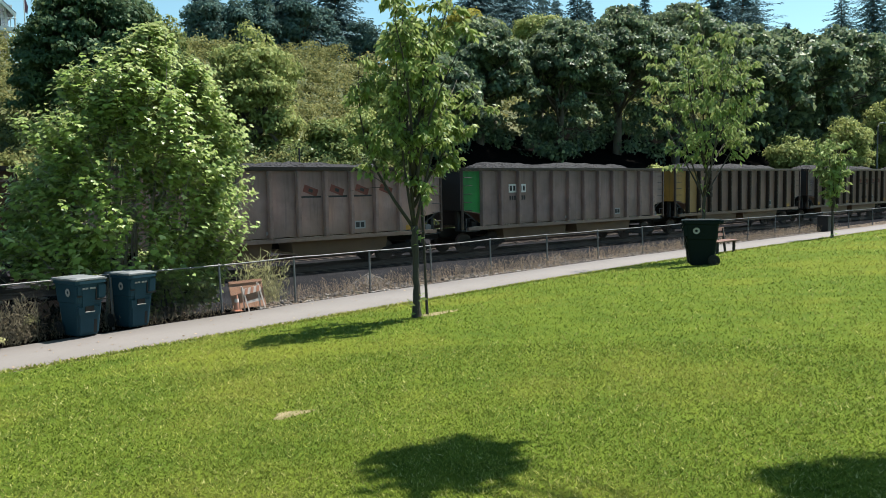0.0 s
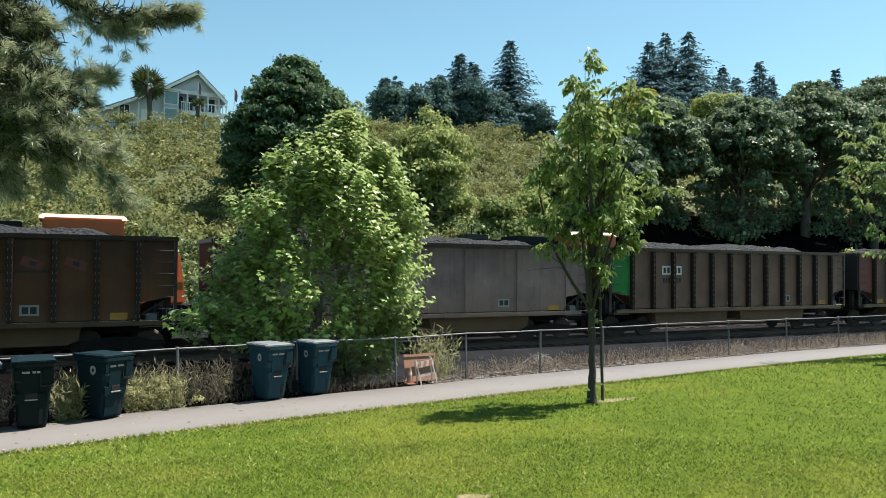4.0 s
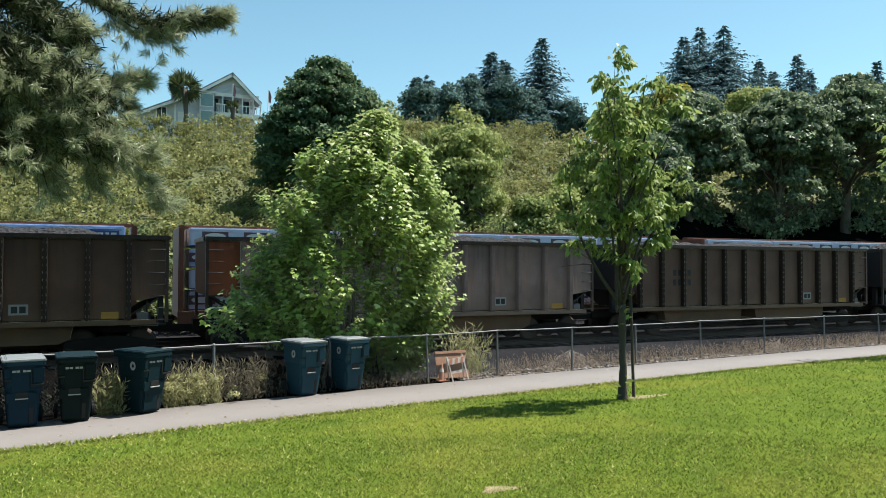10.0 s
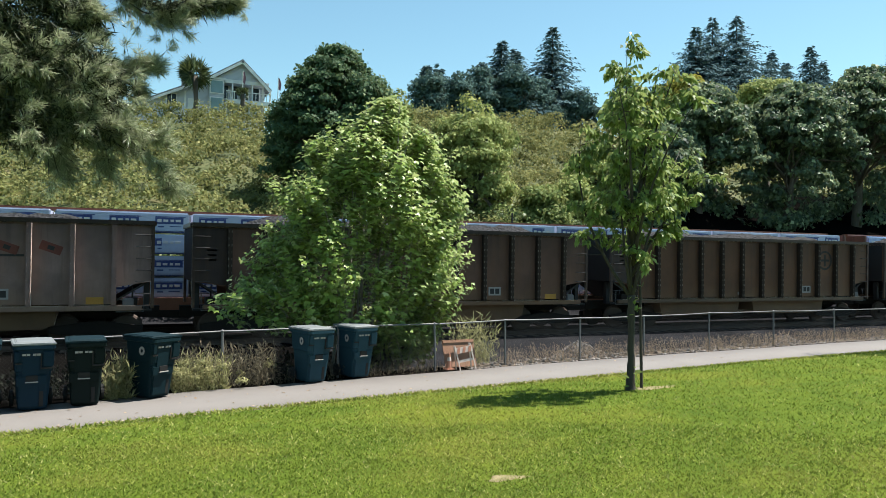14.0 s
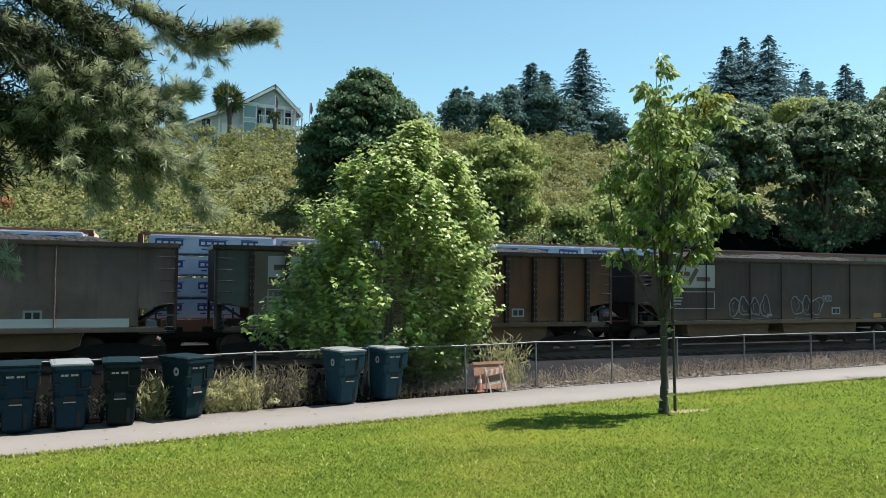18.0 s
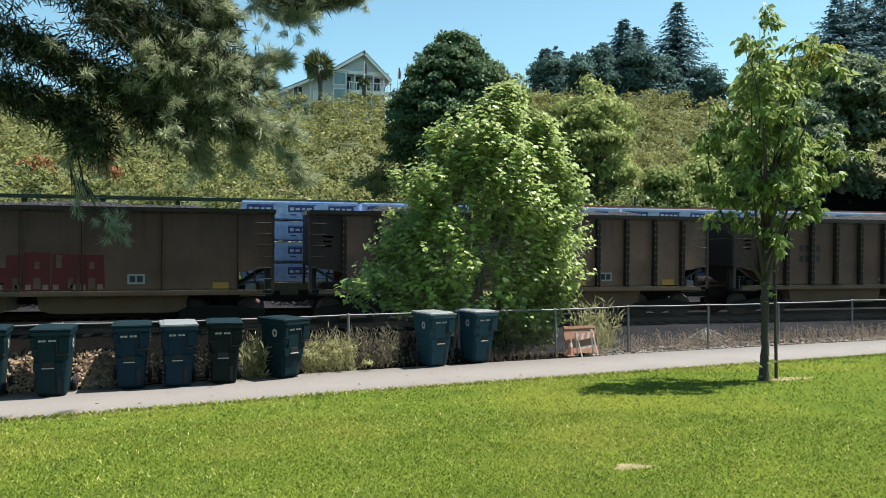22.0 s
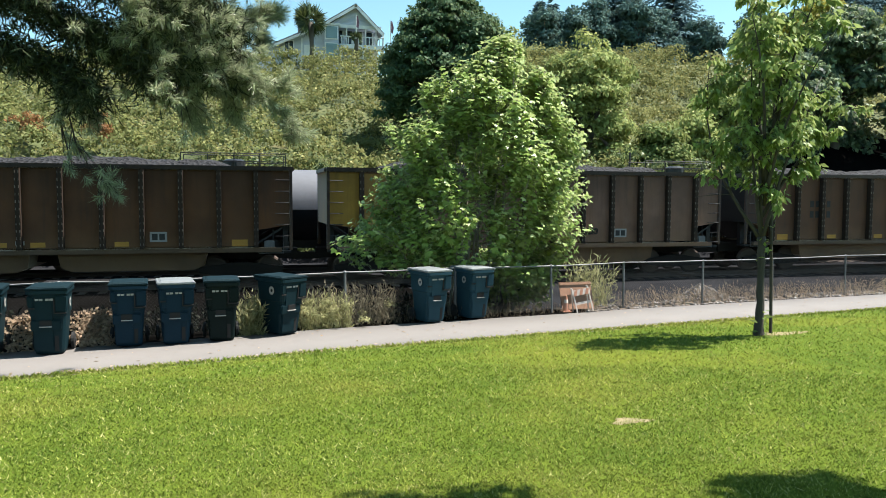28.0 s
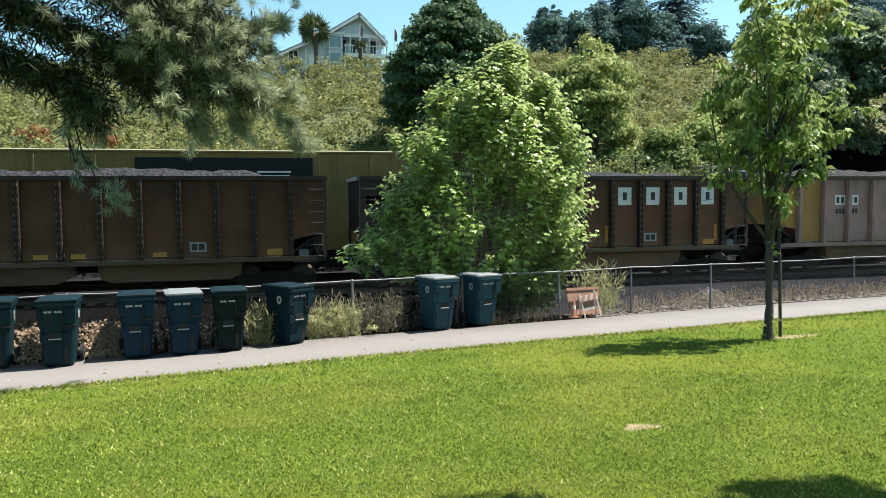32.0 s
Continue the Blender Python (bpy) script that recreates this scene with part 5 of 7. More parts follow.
# brighter copy of the bin plastic: the twins' stronger light is painted in
M_BINLIT = plain("bin_plastic_lit", (0.015, 0.047, 0.066), 0.6, 0, 20, 0.1, 0.2, 0.15)
M_RUBBER = plain("rubber", (0.012, 0.012, 0.012), 0.8)


def make_bin(x, y, turn, body, label, lid=None, size=1.0, lid_tilt=0):
    """A two-wheeled cart; its front looks to -y before turning."""
    z = gz(x, y) if y < float(edge_y(x)) else 0.02
    b = thing("wheeled_bin", pose(x, y, z, 0, 0, turn) @ Matrix.Diagonal((size * 0.9, size, size, 1)), label, "bin", "wheeled bins beside the path")
    bm = bmesh.new()
    rings = [(0.02, 0.215, 0.255, 0.03), (0.06, 0.225, 0.265, 0.02), (0.60, 0.265, 0.325, 0.0), (0.62, 0.28, 0.34, 0.0), (0.94, 0.295, 0.375, -0.01), (0.95, 0.32, 0.405, -0.01), (1.0, 0.32, 0.405, -0.01)]
    rows = []
    for zz, hx, hy, oy in rings:
        row = []
        for cx, cy, a0 in ((1, 1, 0), (-1, 1, 90), (-1, -1, 180), (1, -1, 270)):
            for da in (0, 30, 60, 90):
                a = radians(a0 + da)
                r = 0.07
                row.append(bm.verts.new((cx * (hx - r) + r * math.cos(a), cy * (hy - r) + r * math.sin(a) + oy, zz)))
        rows.append(row)
    for r0, r1 in zip(rows, rows[1:]):
        n = len(r0)
        for k in range(n):
            bm.faces.new((r0[k], r0[(k + 1) % n], r1[(k + 1) % n], r1[k]))
    bm.faces.new(list(reversed(rows[0])))
    part("body", bm, body, b)
    # moulded front: stepped shoulders, centre column, lift pocket with its bar, recessed foot
    tip = pose(0, 0, 0, 6, 0, 0)
    part("shoulder", box(0.21, -0.35, 0.80, 0.17, 0.09, 0.25, m=tip, bevel=0.015), body, b)
    part("shoulder", box(-0.25, -0.35, 0.84, 0.09, 0.09, 0.17, m=tip, bevel=0.015), body, b)
    part("front_panel", box(-0.05, -0.325, 0.72, 0.27, 0.07, 0.40, m=tip, bevel=0.015), body, b)
    part("lower_panel", box(-0.03, -0.30, 0.47, 0.46, 0.08, 0.16, m=tip, bevel=0.015), body, b)
    part("lower_panel", box(-0.07, -0.272, 0.24, 0.30, 0.05, 0.36, m=tip, bevel=0.015), body, b)
    # dark plate painted for the shade inside the pocket
    part("lift_pocket", box(-0.03, -0.342, 0.50, 0.18, 0.02, 0.10, m=tip, bevel=0.006), M_RUBBER, b)
    part("lift_bar", box(-0.03, -0.352, 0.45, 0.19, 0.02, 0.014, m=tip), M_PALE, b)
    # dark strips painted where shade falls under the shoulders and beside the column
    part("groove", box(0.20, -0.375, 0.655, 0.19, 0.02, 0.022, m=tip), M_RUBBER, b)
    part("groove", box(0.105, -0.368, 0.76, 0.02, 0.02, 0.22, m=tip), M_RUBBER, b)
    part("groove", box(-0.235, -0.37, 0.735, 0.1, 0.02, 0.02, m=tip), M_RUBBER, b)
    # dark strip standing for the shade in the foot recess
    part("foot_recess", box(0.12, -0.262, 0.22, 0.06, 0.02, 0.32, m=tip), M_RUBBER, b)
    for k in range(4):
        part("lettering_bar", box(-0.15 + k * 0.062 + (0.03 if k > 1 else 0), -0.378, 0.865, 0.052, 0.012, 0.03, m=tip), M_PALE, b)
    bm = bmesh.new()
    add_box(bm, 0, 0, 0.02, 0.655, 0.83, 0.035, bevel=0.012)
    add_box(bm, 0, 0, 0.042, 0.58, 0.74, 0.02, top=(0.9, 0.9), bevel=0.012)
    add_box(bm, -0.2, 0.43, 0.0, 0.12, 0.07, 0.07, bevel=0.01)
    add_box(bm, 0.2, 0.43, 0.0, 0.12, 0.07, 0.07, bevel=0.01)
    l = part("lid", bm, lid or M_LID, b)
    l.matrix_basis = pose(0, 0.0, 1.0, lid_tilt, 0, 0)
    part("handle", tube([(-0.24, 0.40, 0.93), (-0.24, 0.47, 0.95), (0.24, 0.47, 0.95), (0.24, 0.40, 0.93)], 0.016, 7), M_RUBBER, b)
    part("axle", tube([(-0.30, 0.26, 0.13), (0.30, 0.26, 0.13)], 0.014, 6), M_STEEL, b)
    for sx in (-1, 1):
        w = part("wheel", tube([(sx * 0.265, 0.26, 0.13), (sx * 0.275, 0.26, 0.13), (sx * 0.32, 0.26, 0.13), (sx * 0.33, 0.26, 0.13)], [0.10, 0.13, 0.13, 0.10], 16), M_RUBBER, b)
        part("hub", tube([(sx * 0.325, 0.26, 0.13), (sx * 0.345, 0.26, 0.13)], [0.055, 0.03], 10), M_RUBBER, w)
        bm = bmesh.new()
        for k in range(10):
            a0, a1 = 2 * math.pi * k / 10, 2 * math.pi * (k + 1) / 10
            bm.faces.new([bm.verts.new((sx * 0.318, -0.12 + rr * math.cos(a), 0.80 + rr * math.sin(a))) for rr, a in ((0.075, a0), (0.075, a1), (0.03, a1), (0.03, a0))])
        part("round_mark", bm, M_PALE, b)
    if body is M_BINLIT:
        part("side_edge", box(-0.238, 0.18, 0.45, 0.02, 0.19, 0.80, m=pose(0, 0, 0, 0, -5.0, 0), bevel=0.006), M_BINTAN, b, "tan strip along the rear edge")
    return b


# ---------------------------------------------------------------- works signs by the fence
M_ORANGE = plain("cone_orange", (0.48, 0.22, 0.14), 0.5)
M_PLY = plain("weathered_plywood", (0.30, 0.165, 0.105), 0.85, 0, 14)
M_BOARDWHITE = plain("barricade_white", (0.62, 0.52, 0.46), 0.6)


def make_barricade():
    x, y = 7.32, 15.45
    k6 = Matrix.Diagonal((0.66, 0.66, 0.66, 1))
    b = thing("folding_barricade", pose(x, y, 0.02, 0, -11, -8) @ k6, "folding barricade with an orange and white striped board", "barricade")
    for s in (-1, 1):
        for dy, rx in ((-0.16, -14), (0.16, 14)):
            part("leg", box(s * 0.27, dy, 0.42, 0.045, 0.03, 0.88, m=pose(0, 0, 0, rx, 0, 0), bevel=0.005), M_BOARDWHITE, b)
    part("board", box(0, -0.11, 0.68, 0.62, 0.022, 0.2, m=pose(0, 0, 0, -14, 0, 0), bevel=0.004), M_BOARDWHITE, b)
    for k in range(3):
        bm = prism([(-0.05, -0.095), (0.05, -0.095), (0.13, 0.095), (0.03, 0.095)], -0.004, 0.004)
        st = part("stripe", bm, M_ORANGE, b)
        st.matrix_basis = pose(-0.23 + k * 0.2, -0.128, 0.68, -14, 0, 0)
    part("lower_board", box(0, -0.16, 0.32, 0.6, 0.02, 0.08, m=pose(0, 0, 0, -14, 0, 0)), M_BOARDWHITE, b)
    ply = thing("plywood_sheet", pose(x + 0.02, y + 0.3, 0.02, -18, 0, 6) @ Matrix.Diagonal((0.82, 1, 0.72, 1)), "weathered brown plywood sheet leaning on the fence", "board")
    part("sheet", box(0, 0, 0.44, 1.02, 0.018, 0.88, bevel=0.003), M_PLY, ply)
    part("batten", box(0, -0.02, 0.82, 1.0, 0.025, 0.07), M_PLY, ply)
    c = thing("traffic_cone", pose(x - 0.42, y + 0.0, 0.02) @ k6, "faded orange traffic cone with a white collar", "cone")
    part("base", box(0, 0, 0.02, 0.32, 0.32, 0.04, bevel=0.012), M_ORANGE, c)
    part("cone", tube([(0, 0, 0.03), (0, 0, 0.3), (0, 0, 0.55)], [0.12, 0.075, 0.028], 14), M_ORANGE, c)
    part("collar", tube([(0, 0, 0.30), (0, 0, 0.42)], [0.079, 0.057], 14), M_BOARDWHITE, c)


def make_gravel_pile(x, y, r, h, seed):
    rng = np.random.default_rng(seed)
    v, f = [], []
    for k in range(420):
        a, q = rng.uniform(0, 6.28), rng.random() ** 0.7
        s = rng.uniform(0.025, 0.055)
        px, py = x + r * q * math.cos(a), y + r * 0.7 * q * math.sin(a)
        pz = gz(px, py) + h * (1 - q) + s * 0.2
        i = len(v)
        d = rng.normal(size=(6, 3)) * 0.15 + np.array([(1, 0, 0), (0, 1, 0), (-1, 0, 0), (0, -1, 0), (0, 0, 1), (0, 0, -1)])
        v += [(px + s * e[0], py + s * e[1], pz + s * 0.7 * e[2]) for e in d]
        f += [(i + a0, i + b0, i + c0) for a0, b0, c0 in ((0, 1, 4), (1, 2, 4), (2, 3, 4), (3, 0, 4), (1, 0, 5), (2, 1, 5), (3, 2, 5), (0, 3, 5))]
    tagged(link_mesh("gravel_heap", v, f, M_STONE), "small heap of pale broken gravel behind the fence", "gravel", kind="stuff")


M_STONE = Mat("pale_gravel", 0.9)
M_STONE.color(M_STONE.ramp(M_STONE.rnd("island"), (0.0, (0.06, 0.055, 0.052)), (0.6, (0.15, 0.135, 0.125)), (1.0, (0.30, 0.275, 0.255)))).bump(M_STONE.noise(30), 0.4, 0.01)
M_STONE = M_STONE.m


def make_stones():
    """Loose stones of the verge and ballast shoulder."""
    rng = np.random.default_rng(31)
    n = 7000
    x = rng.uniform(7.5, 45, n)
    y = fence_y(x) - 0.2 + rng.random(n) ** 2.2 * 2.6
    s = 0.012 + 0.04 * rng.random(n) ** 2
    z = ground_z(x, y) + s * 0.3
    d = np.array([(1, 0, 0), (0, 1, 0), (-1, 0, 0), (0, -1, 0), (0, 0, 0.8), (0, 0, -0.8)], float)
    dd = d[None] + rng.normal(size=(n, 6, 3)) * 0.2
    v = np.stack([x, y, z], 1)[:, None] + dd * s[:, None, None]
    tri = np.array([(0, 1, 4), (1, 2, 4), (2, 3, 4), (3, 0, 4), (1, 0, 5), (2, 1, 5), (3, 2, 5), (0, 3, 5)])
    f = (np.arange(n)[:, None, None] * 6 + tri[None]).reshape(-1, 3)
    tagged(link_mesh("loose_stones", v.reshape(-1, 3), f, M_STONE), "loose grey stones on the dry verge", "stones", kind="stuff")


# ---------------------------------------------------------------- young street trees
def make_young_tree(x, y, high, wide, seed, lean, count, label, stake=True, foot=None, leaf=0.15):
    """A young cherry: slender forked trunk, rising limbs, hanging leaves along the twigs."""
    rng = np.random.default_rng(seed)
    z = gz(x, y) if foot is None else foot
    tree = thing("young_tree", pose(x, y, z), label, "tree", "young trees on the lawn")
    bm = bmesh.new()
    fork = high * 0.27
    r0 = 0.06 if stake else 0.055
    # knotty trunk, swollen at the foot and under the fork
    knots = np.random.default_rng(seed + 500)
    trunk, girth = [(0, 0, -0.1)], [r0 * 1.9]
    for k in range(13):
        q = k / 12
        trunk.append((lean * 0.2 * math.sin(3.1 * q) - 0.02 * q + knots.normal() * 0.007 * (0 < k < 12), knots.normal() * 0.007 * (0 < k < 12), 0.02 + (fork - 0.02) * q))
        girth.append(r0 * (0.93 + 0.5 * math.exp(-q * 9) + 0.12 * math.exp((q - 1) * 9) + knots.normal() * 0.05))
    add_tube(bm, trunk, girth, 9)
    P, Wy, N = [], [], []
    limbs = []
    for k in range(11):
        a = 2 * math.pi * k / 11 * 2.4 + rng.uniform(-0.5, 0.5)
        t = (k + 0.5) / 11
        reach = wide * rng.uniform(0.5, 1.0) * (1.0 - 0.42 * t)
        top = np.array([reach * math.cos(a), reach * 0.9 * math.sin(a), fork + (high - fork) * (0.58 + 0.38 * t)])
        start = np.array([-0.02, 0, fork * rng.uniform(0.9, 1.0)]) if k < 4 else np.array([0.02 * math.cos(a), 0, fork + (high - fork) * 0.28 * t])
        limbs.append((start, top))
    limbs.append((np.array([-0.02, 0, fork]), np.array([-0.12 * wide, 0, high * 0.97])))
    limbs.append((np.array([-0.02, 0, fork * 1.2]), np.array([0.98 * wide, -0.1, fork + (high - fork) * 0.50])))
    for s, e in limbs:
        pts = [np.array(q) for q in limb_path(s, e, 0.13, 7, rng)]
        add_tube(bm, [tuple(q) for q in pts], [r0 * 0.55, r0 * 0.45, r0 * 0.36, r0 * 0.27, r0 * 0.2, r0 * 0.12, r0 * 0.05], 6)
        for j in range(15):
            t = rng.uniform(0.22, 1.0)
            i = min(5, int(t * 6))
            b = pts[i] + (pts[i + 1] - pts[i]) * (t * 6 - i)
            d = unit(rng.normal(size=3) * np.array([1, 1, 0.35]) + np.array([0, 0, 0.45]))
            ln = wide * rng.uniform(0.22, 0.5) * (1.15 - 0.6 * t)
            tw = [b + d * ln * q + np.array([0, 0, -0.10 * ln * q * q]) for q in (0, 0.33, 0.66, 1)]
            add_tube(bm, [tuple(q) for q in tw], [r0 * 0.13, r0 * 0.1, r0 * 0.07, r0 * 0.03], 4)
            for q in np.linspace(0.2, 1.0, count):
                c = b + d * ln * q + np.array([0, 0, -0.10 * ln * q * q])
                if c[2] < fork + (high - fork) * 0.2 and abs(c[0]) > 0.3:
                    continue
                P.append(c + rng.normal(size=3) * 0.035)
                w = rng.normal(size=3) * 0.7 + d * 0.6
                w[2] = -abs(w[2]) * 0.6 - 0.5
                Wy.append(w)
                N.append(rng.normal(size=3) * 0.5 + np.array([0, 0, 0.7]))
    # suckers at the foot and leaves along the trunk
    for k in range(44 if stake else 20):
        zz = rng.choice([rng.uniform(0.05, 0.4), rng.uniform(fork * 0.75, fork * 1.25)])
        a = rng.uniform(0, 6.28)
        P.append(np.array([0.02 + 0.16 * math.cos(a) * rng.random(), 0.12 * math.sin(a), zz]))
        Wy.append(rng.normal(size=3) + np.array([0, 0, -0.4]))
        N.append(rng.normal(size=3) * 0.5 + np.array([0, 0, 0.7]))
    part("trunk", bm, M_TRUNK, tree, "", True)
    P, Wy, N = np.array(P), np.array(Wy), np.array(N)
    ln = leaf * rng.uniform(0.6, 1.25, len(P))
    v, f = leaf_arrays(P, Wy, N, ln, ln * 0.44)
    link_mesh("crown", v, f, M_LEAF_YOUNG if stake else M_LEAF_PALE, tree)
    if stake:
        st = thing("tree_stake", pose(x + 0.30, y + 0.1, z), "slim wooden stake beside the young tree", "stake")
        part("pole", tube([(0, 0, -0.1), (-0.04, 0, 1.1), (-0.09, 0, 2.1)], [0.026, 0.024, 0.022], 7), M_TRUNK, st)
        part("tie_band", tube([(-0.06, -0.03, 1.42), (-0.34, -0.13, 1.40)], 0.008, 5), M_RUBBER, st)
    return tree


def lobed_leaves(pos, way, normal, length):
    """Three-lobed leaves: three four-sided lobes from one foot, the side lobes bent down."""
    n = len(pos)
    way = unit(way)
    side = unit(np.cross(way, normal))
    up = np.cross(side, way)
    L = length[:, None]
    out = [pos]
    for turn, k in ((0.0, 1.0), (0.95, 0.8), (-0.95, 0.8)):
        d = way * math.cos(turn) + side * math.sin(turn)
        e = side * math.cos(turn) - way * math.sin(turn)
        drop = up * L * (0.10 if turn == 0 else 0.16)
        out += [pos + d * L * k * 0.55 - e * L * 0.27 - drop * 0.2, pos + d * L * k - drop, pos + d * L * k * 0.55 + e * L * 0.27 - drop * 0.2]
    v = np.stack(out, 1).reshape(-1, 3)
    f = np.array([(0, 1, 2, 3), (0, 4, 5, 6), (0, 7, 8, 9)])
    return v, (np.arange(n)[:, None, None] * 10 + f[None]).reshape(-1, 4)


BUSH_Z = (0.2, 0.8, 1.15, 1.6, 2.4, 2.9, 3.6, 4.05, 4.6, 5.25, 5.75, 6.15)
BUSH_L = (5.5, 5.0, 2.5, 2.1, 2.7, 2.75, 3.3, 3.15, 3.7, 4.3, 5.15, 5.7)
BUSH_R = (7.0, 7.2, 7.4, 7.7, 7.9, 7.95, 7.85, 7.6, 7.45, 7.1, 6.5, 6.0)


def make_bush():
    """Many stems from one stool, fanned shoots, each with hanging lobed leaves in pairs."""
    rng = np.random.default_rng(41)
    x, y = 5.3, 16.9
    z0 = gz(x, y)
    here = np.array([x, y, z0])
    b = thing("maple_thicket", pose(x, y, z0), "broad bright green many-stemmed maple behind the fence", "tree")
    stem_bark = bark("pale_stem", (0.10, 0.09, 0.075), (0.24, 0.22, 0.19), 25)
    stems = []
    for k in range(16):
        zt = rng.uniform(2.6, 5.6)
        q = (k + 0.5) / 16
        ex = np.interp(zt, BUSH_Z, BUSH_L) * (1 - q) + np.interp(zt, BUSH_Z, BUSH_R) * q
        e = np.array([ex * 0.85 + 0.15 * x - x, rng.uniform(-0.9, 0.9), zt - z0])
        st = np.array([(q - 0.5) * 1.7, rng.uniform(-0.4, 0.3), -0.1])
        pts = limb_path(st, e, 0.22, 6, rng)
        stems.append(np.array(pts))
        part("stem", tube(pts, [0.04, 0.036, 0.03, 0.024, 0.017, 0.007], 6), stem_bark, b, "", True)
    # shoot tips over an uneven lopsided dome, thinning inwards
    n = 3000
    zt = np.clip(0.25 + 5.9 * rng.random(n) ** 0.9, 0.2, 6.1)
    lo, hi = np.interp(zt, BUSH_Z, BUSH_L), np.interp(zt, BUSH_Z, BUSH_R)
    a = rng.uniform(0, 2 * np.pi, n)
    deep = rng.uniform(0.45, 1.0, n) ** 0.45
    swell = 0.97 + 0.13 * np.sin(a * 5 + zt * 2.3) + 0.09 * np.sin(zt * 5.1 + a * 2) + 0.09 * (rng.random(n) < 0.08)
    tip = np.stack([(lo + hi) / 2 + (hi - lo) / 2 * np.cos(a) * deep * swell, y + np.minimum((hi - lo) * 0.36, 1.55) * np.sin(a) * deep * swell, zt + rng.normal(size=n) * 0.12], 1)
    gap = np.sin(tip[:, 0] * 3.1 + 1.2 * np.sin(tip[:, 2] * 2.3)) * np.sin(tip[:, 2] * 2.7 + tip[:, 1] * 2)
    tip = tip[(gap > -0.5) & ((tip[:, 2] > 1.1) | (tip[:, 0] > 5.4))]
    tip = np.concatenate([tip, np.array([(4.35, 16.7, 5.45), (4.9, 16.9, 5.5), (5.6, 16.9, 6.2), (6.1, 16.9, 6.1), (7.25, 16.8, 5.5), (7.6, 16.8, 5.1), (3.7, 16.7, 4.75), (3.1, 16.7, 4.1), (2.15, 16.6, 1.65), (2.4, 16.5, 1.2), (2.75, 16.6, 2.95), (8.0, 16.7, 3.6), (8.05, 16.7, 2.6)])]) - here
    bm = bmesh.new()
    P, Wy, N, L = [], [], [], []
    for e in tip:
        core = np.array([e[0] * 0.55, e[1] * 0.5, max(0.3, e[2] - 1.0)])
        d = unit(e - core + rng.normal(size=3) * 0.25)
        ln = rng.uniform(0.45, 0.85)
        if rng.random() < 0.3:
            add_tube(bm, [tuple(e - d * ln), tuple(e - d * ln * 0.5 + np.array([0, 0, 0.03])), tuple(e)], [0.009, 0.007, 0.003], 4)
        side = unit(np.cross(d, np.array([0.3, 0.2, 1.0])))
        for k in range(6):
            q = 1 - k / 6 * rng.uniform(0.85, 1.0)
            c = e - d * ln * (1 - q)
            turn = rng.uniform(0, 3.14)
            s2 = side * math.cos(turn) + np.cross(d, side) * math.sin(turn)
            for sg in (-1, 1):
                P.append(c + s2 * sg * 0.05)
                Wy.append(s2 * sg * 0.8 + d * 0.35 + np.array([0, 0, -0.55]) + rng.normal(size=3) * 0.22)
                N.append(d * 0.55 + np.array([0.1, 0, 0.7]) + s2 * sg * 0.3 + rng.normal(size=3) * 0.4)
                L.append((0.092 + 0.045 * (1 - k / 6)) * rng.uniform(0.75, 1.2) * (0.75 if k == 0 else 1.0))
    tagged(part("twig_growth", bm, stem_bark, b), kind="stuff")
    v, f = lobed_leaves(np.array(P), np.array(Wy), np.array(N), np.array(L))
    link_mesh("crown", v, f, M_LEAF_BUSH, b)


M_PINEBARK = bark("pine_bark", (0.006, 0.005, 0.004), (0.02, 0.016, 0.013), 12)


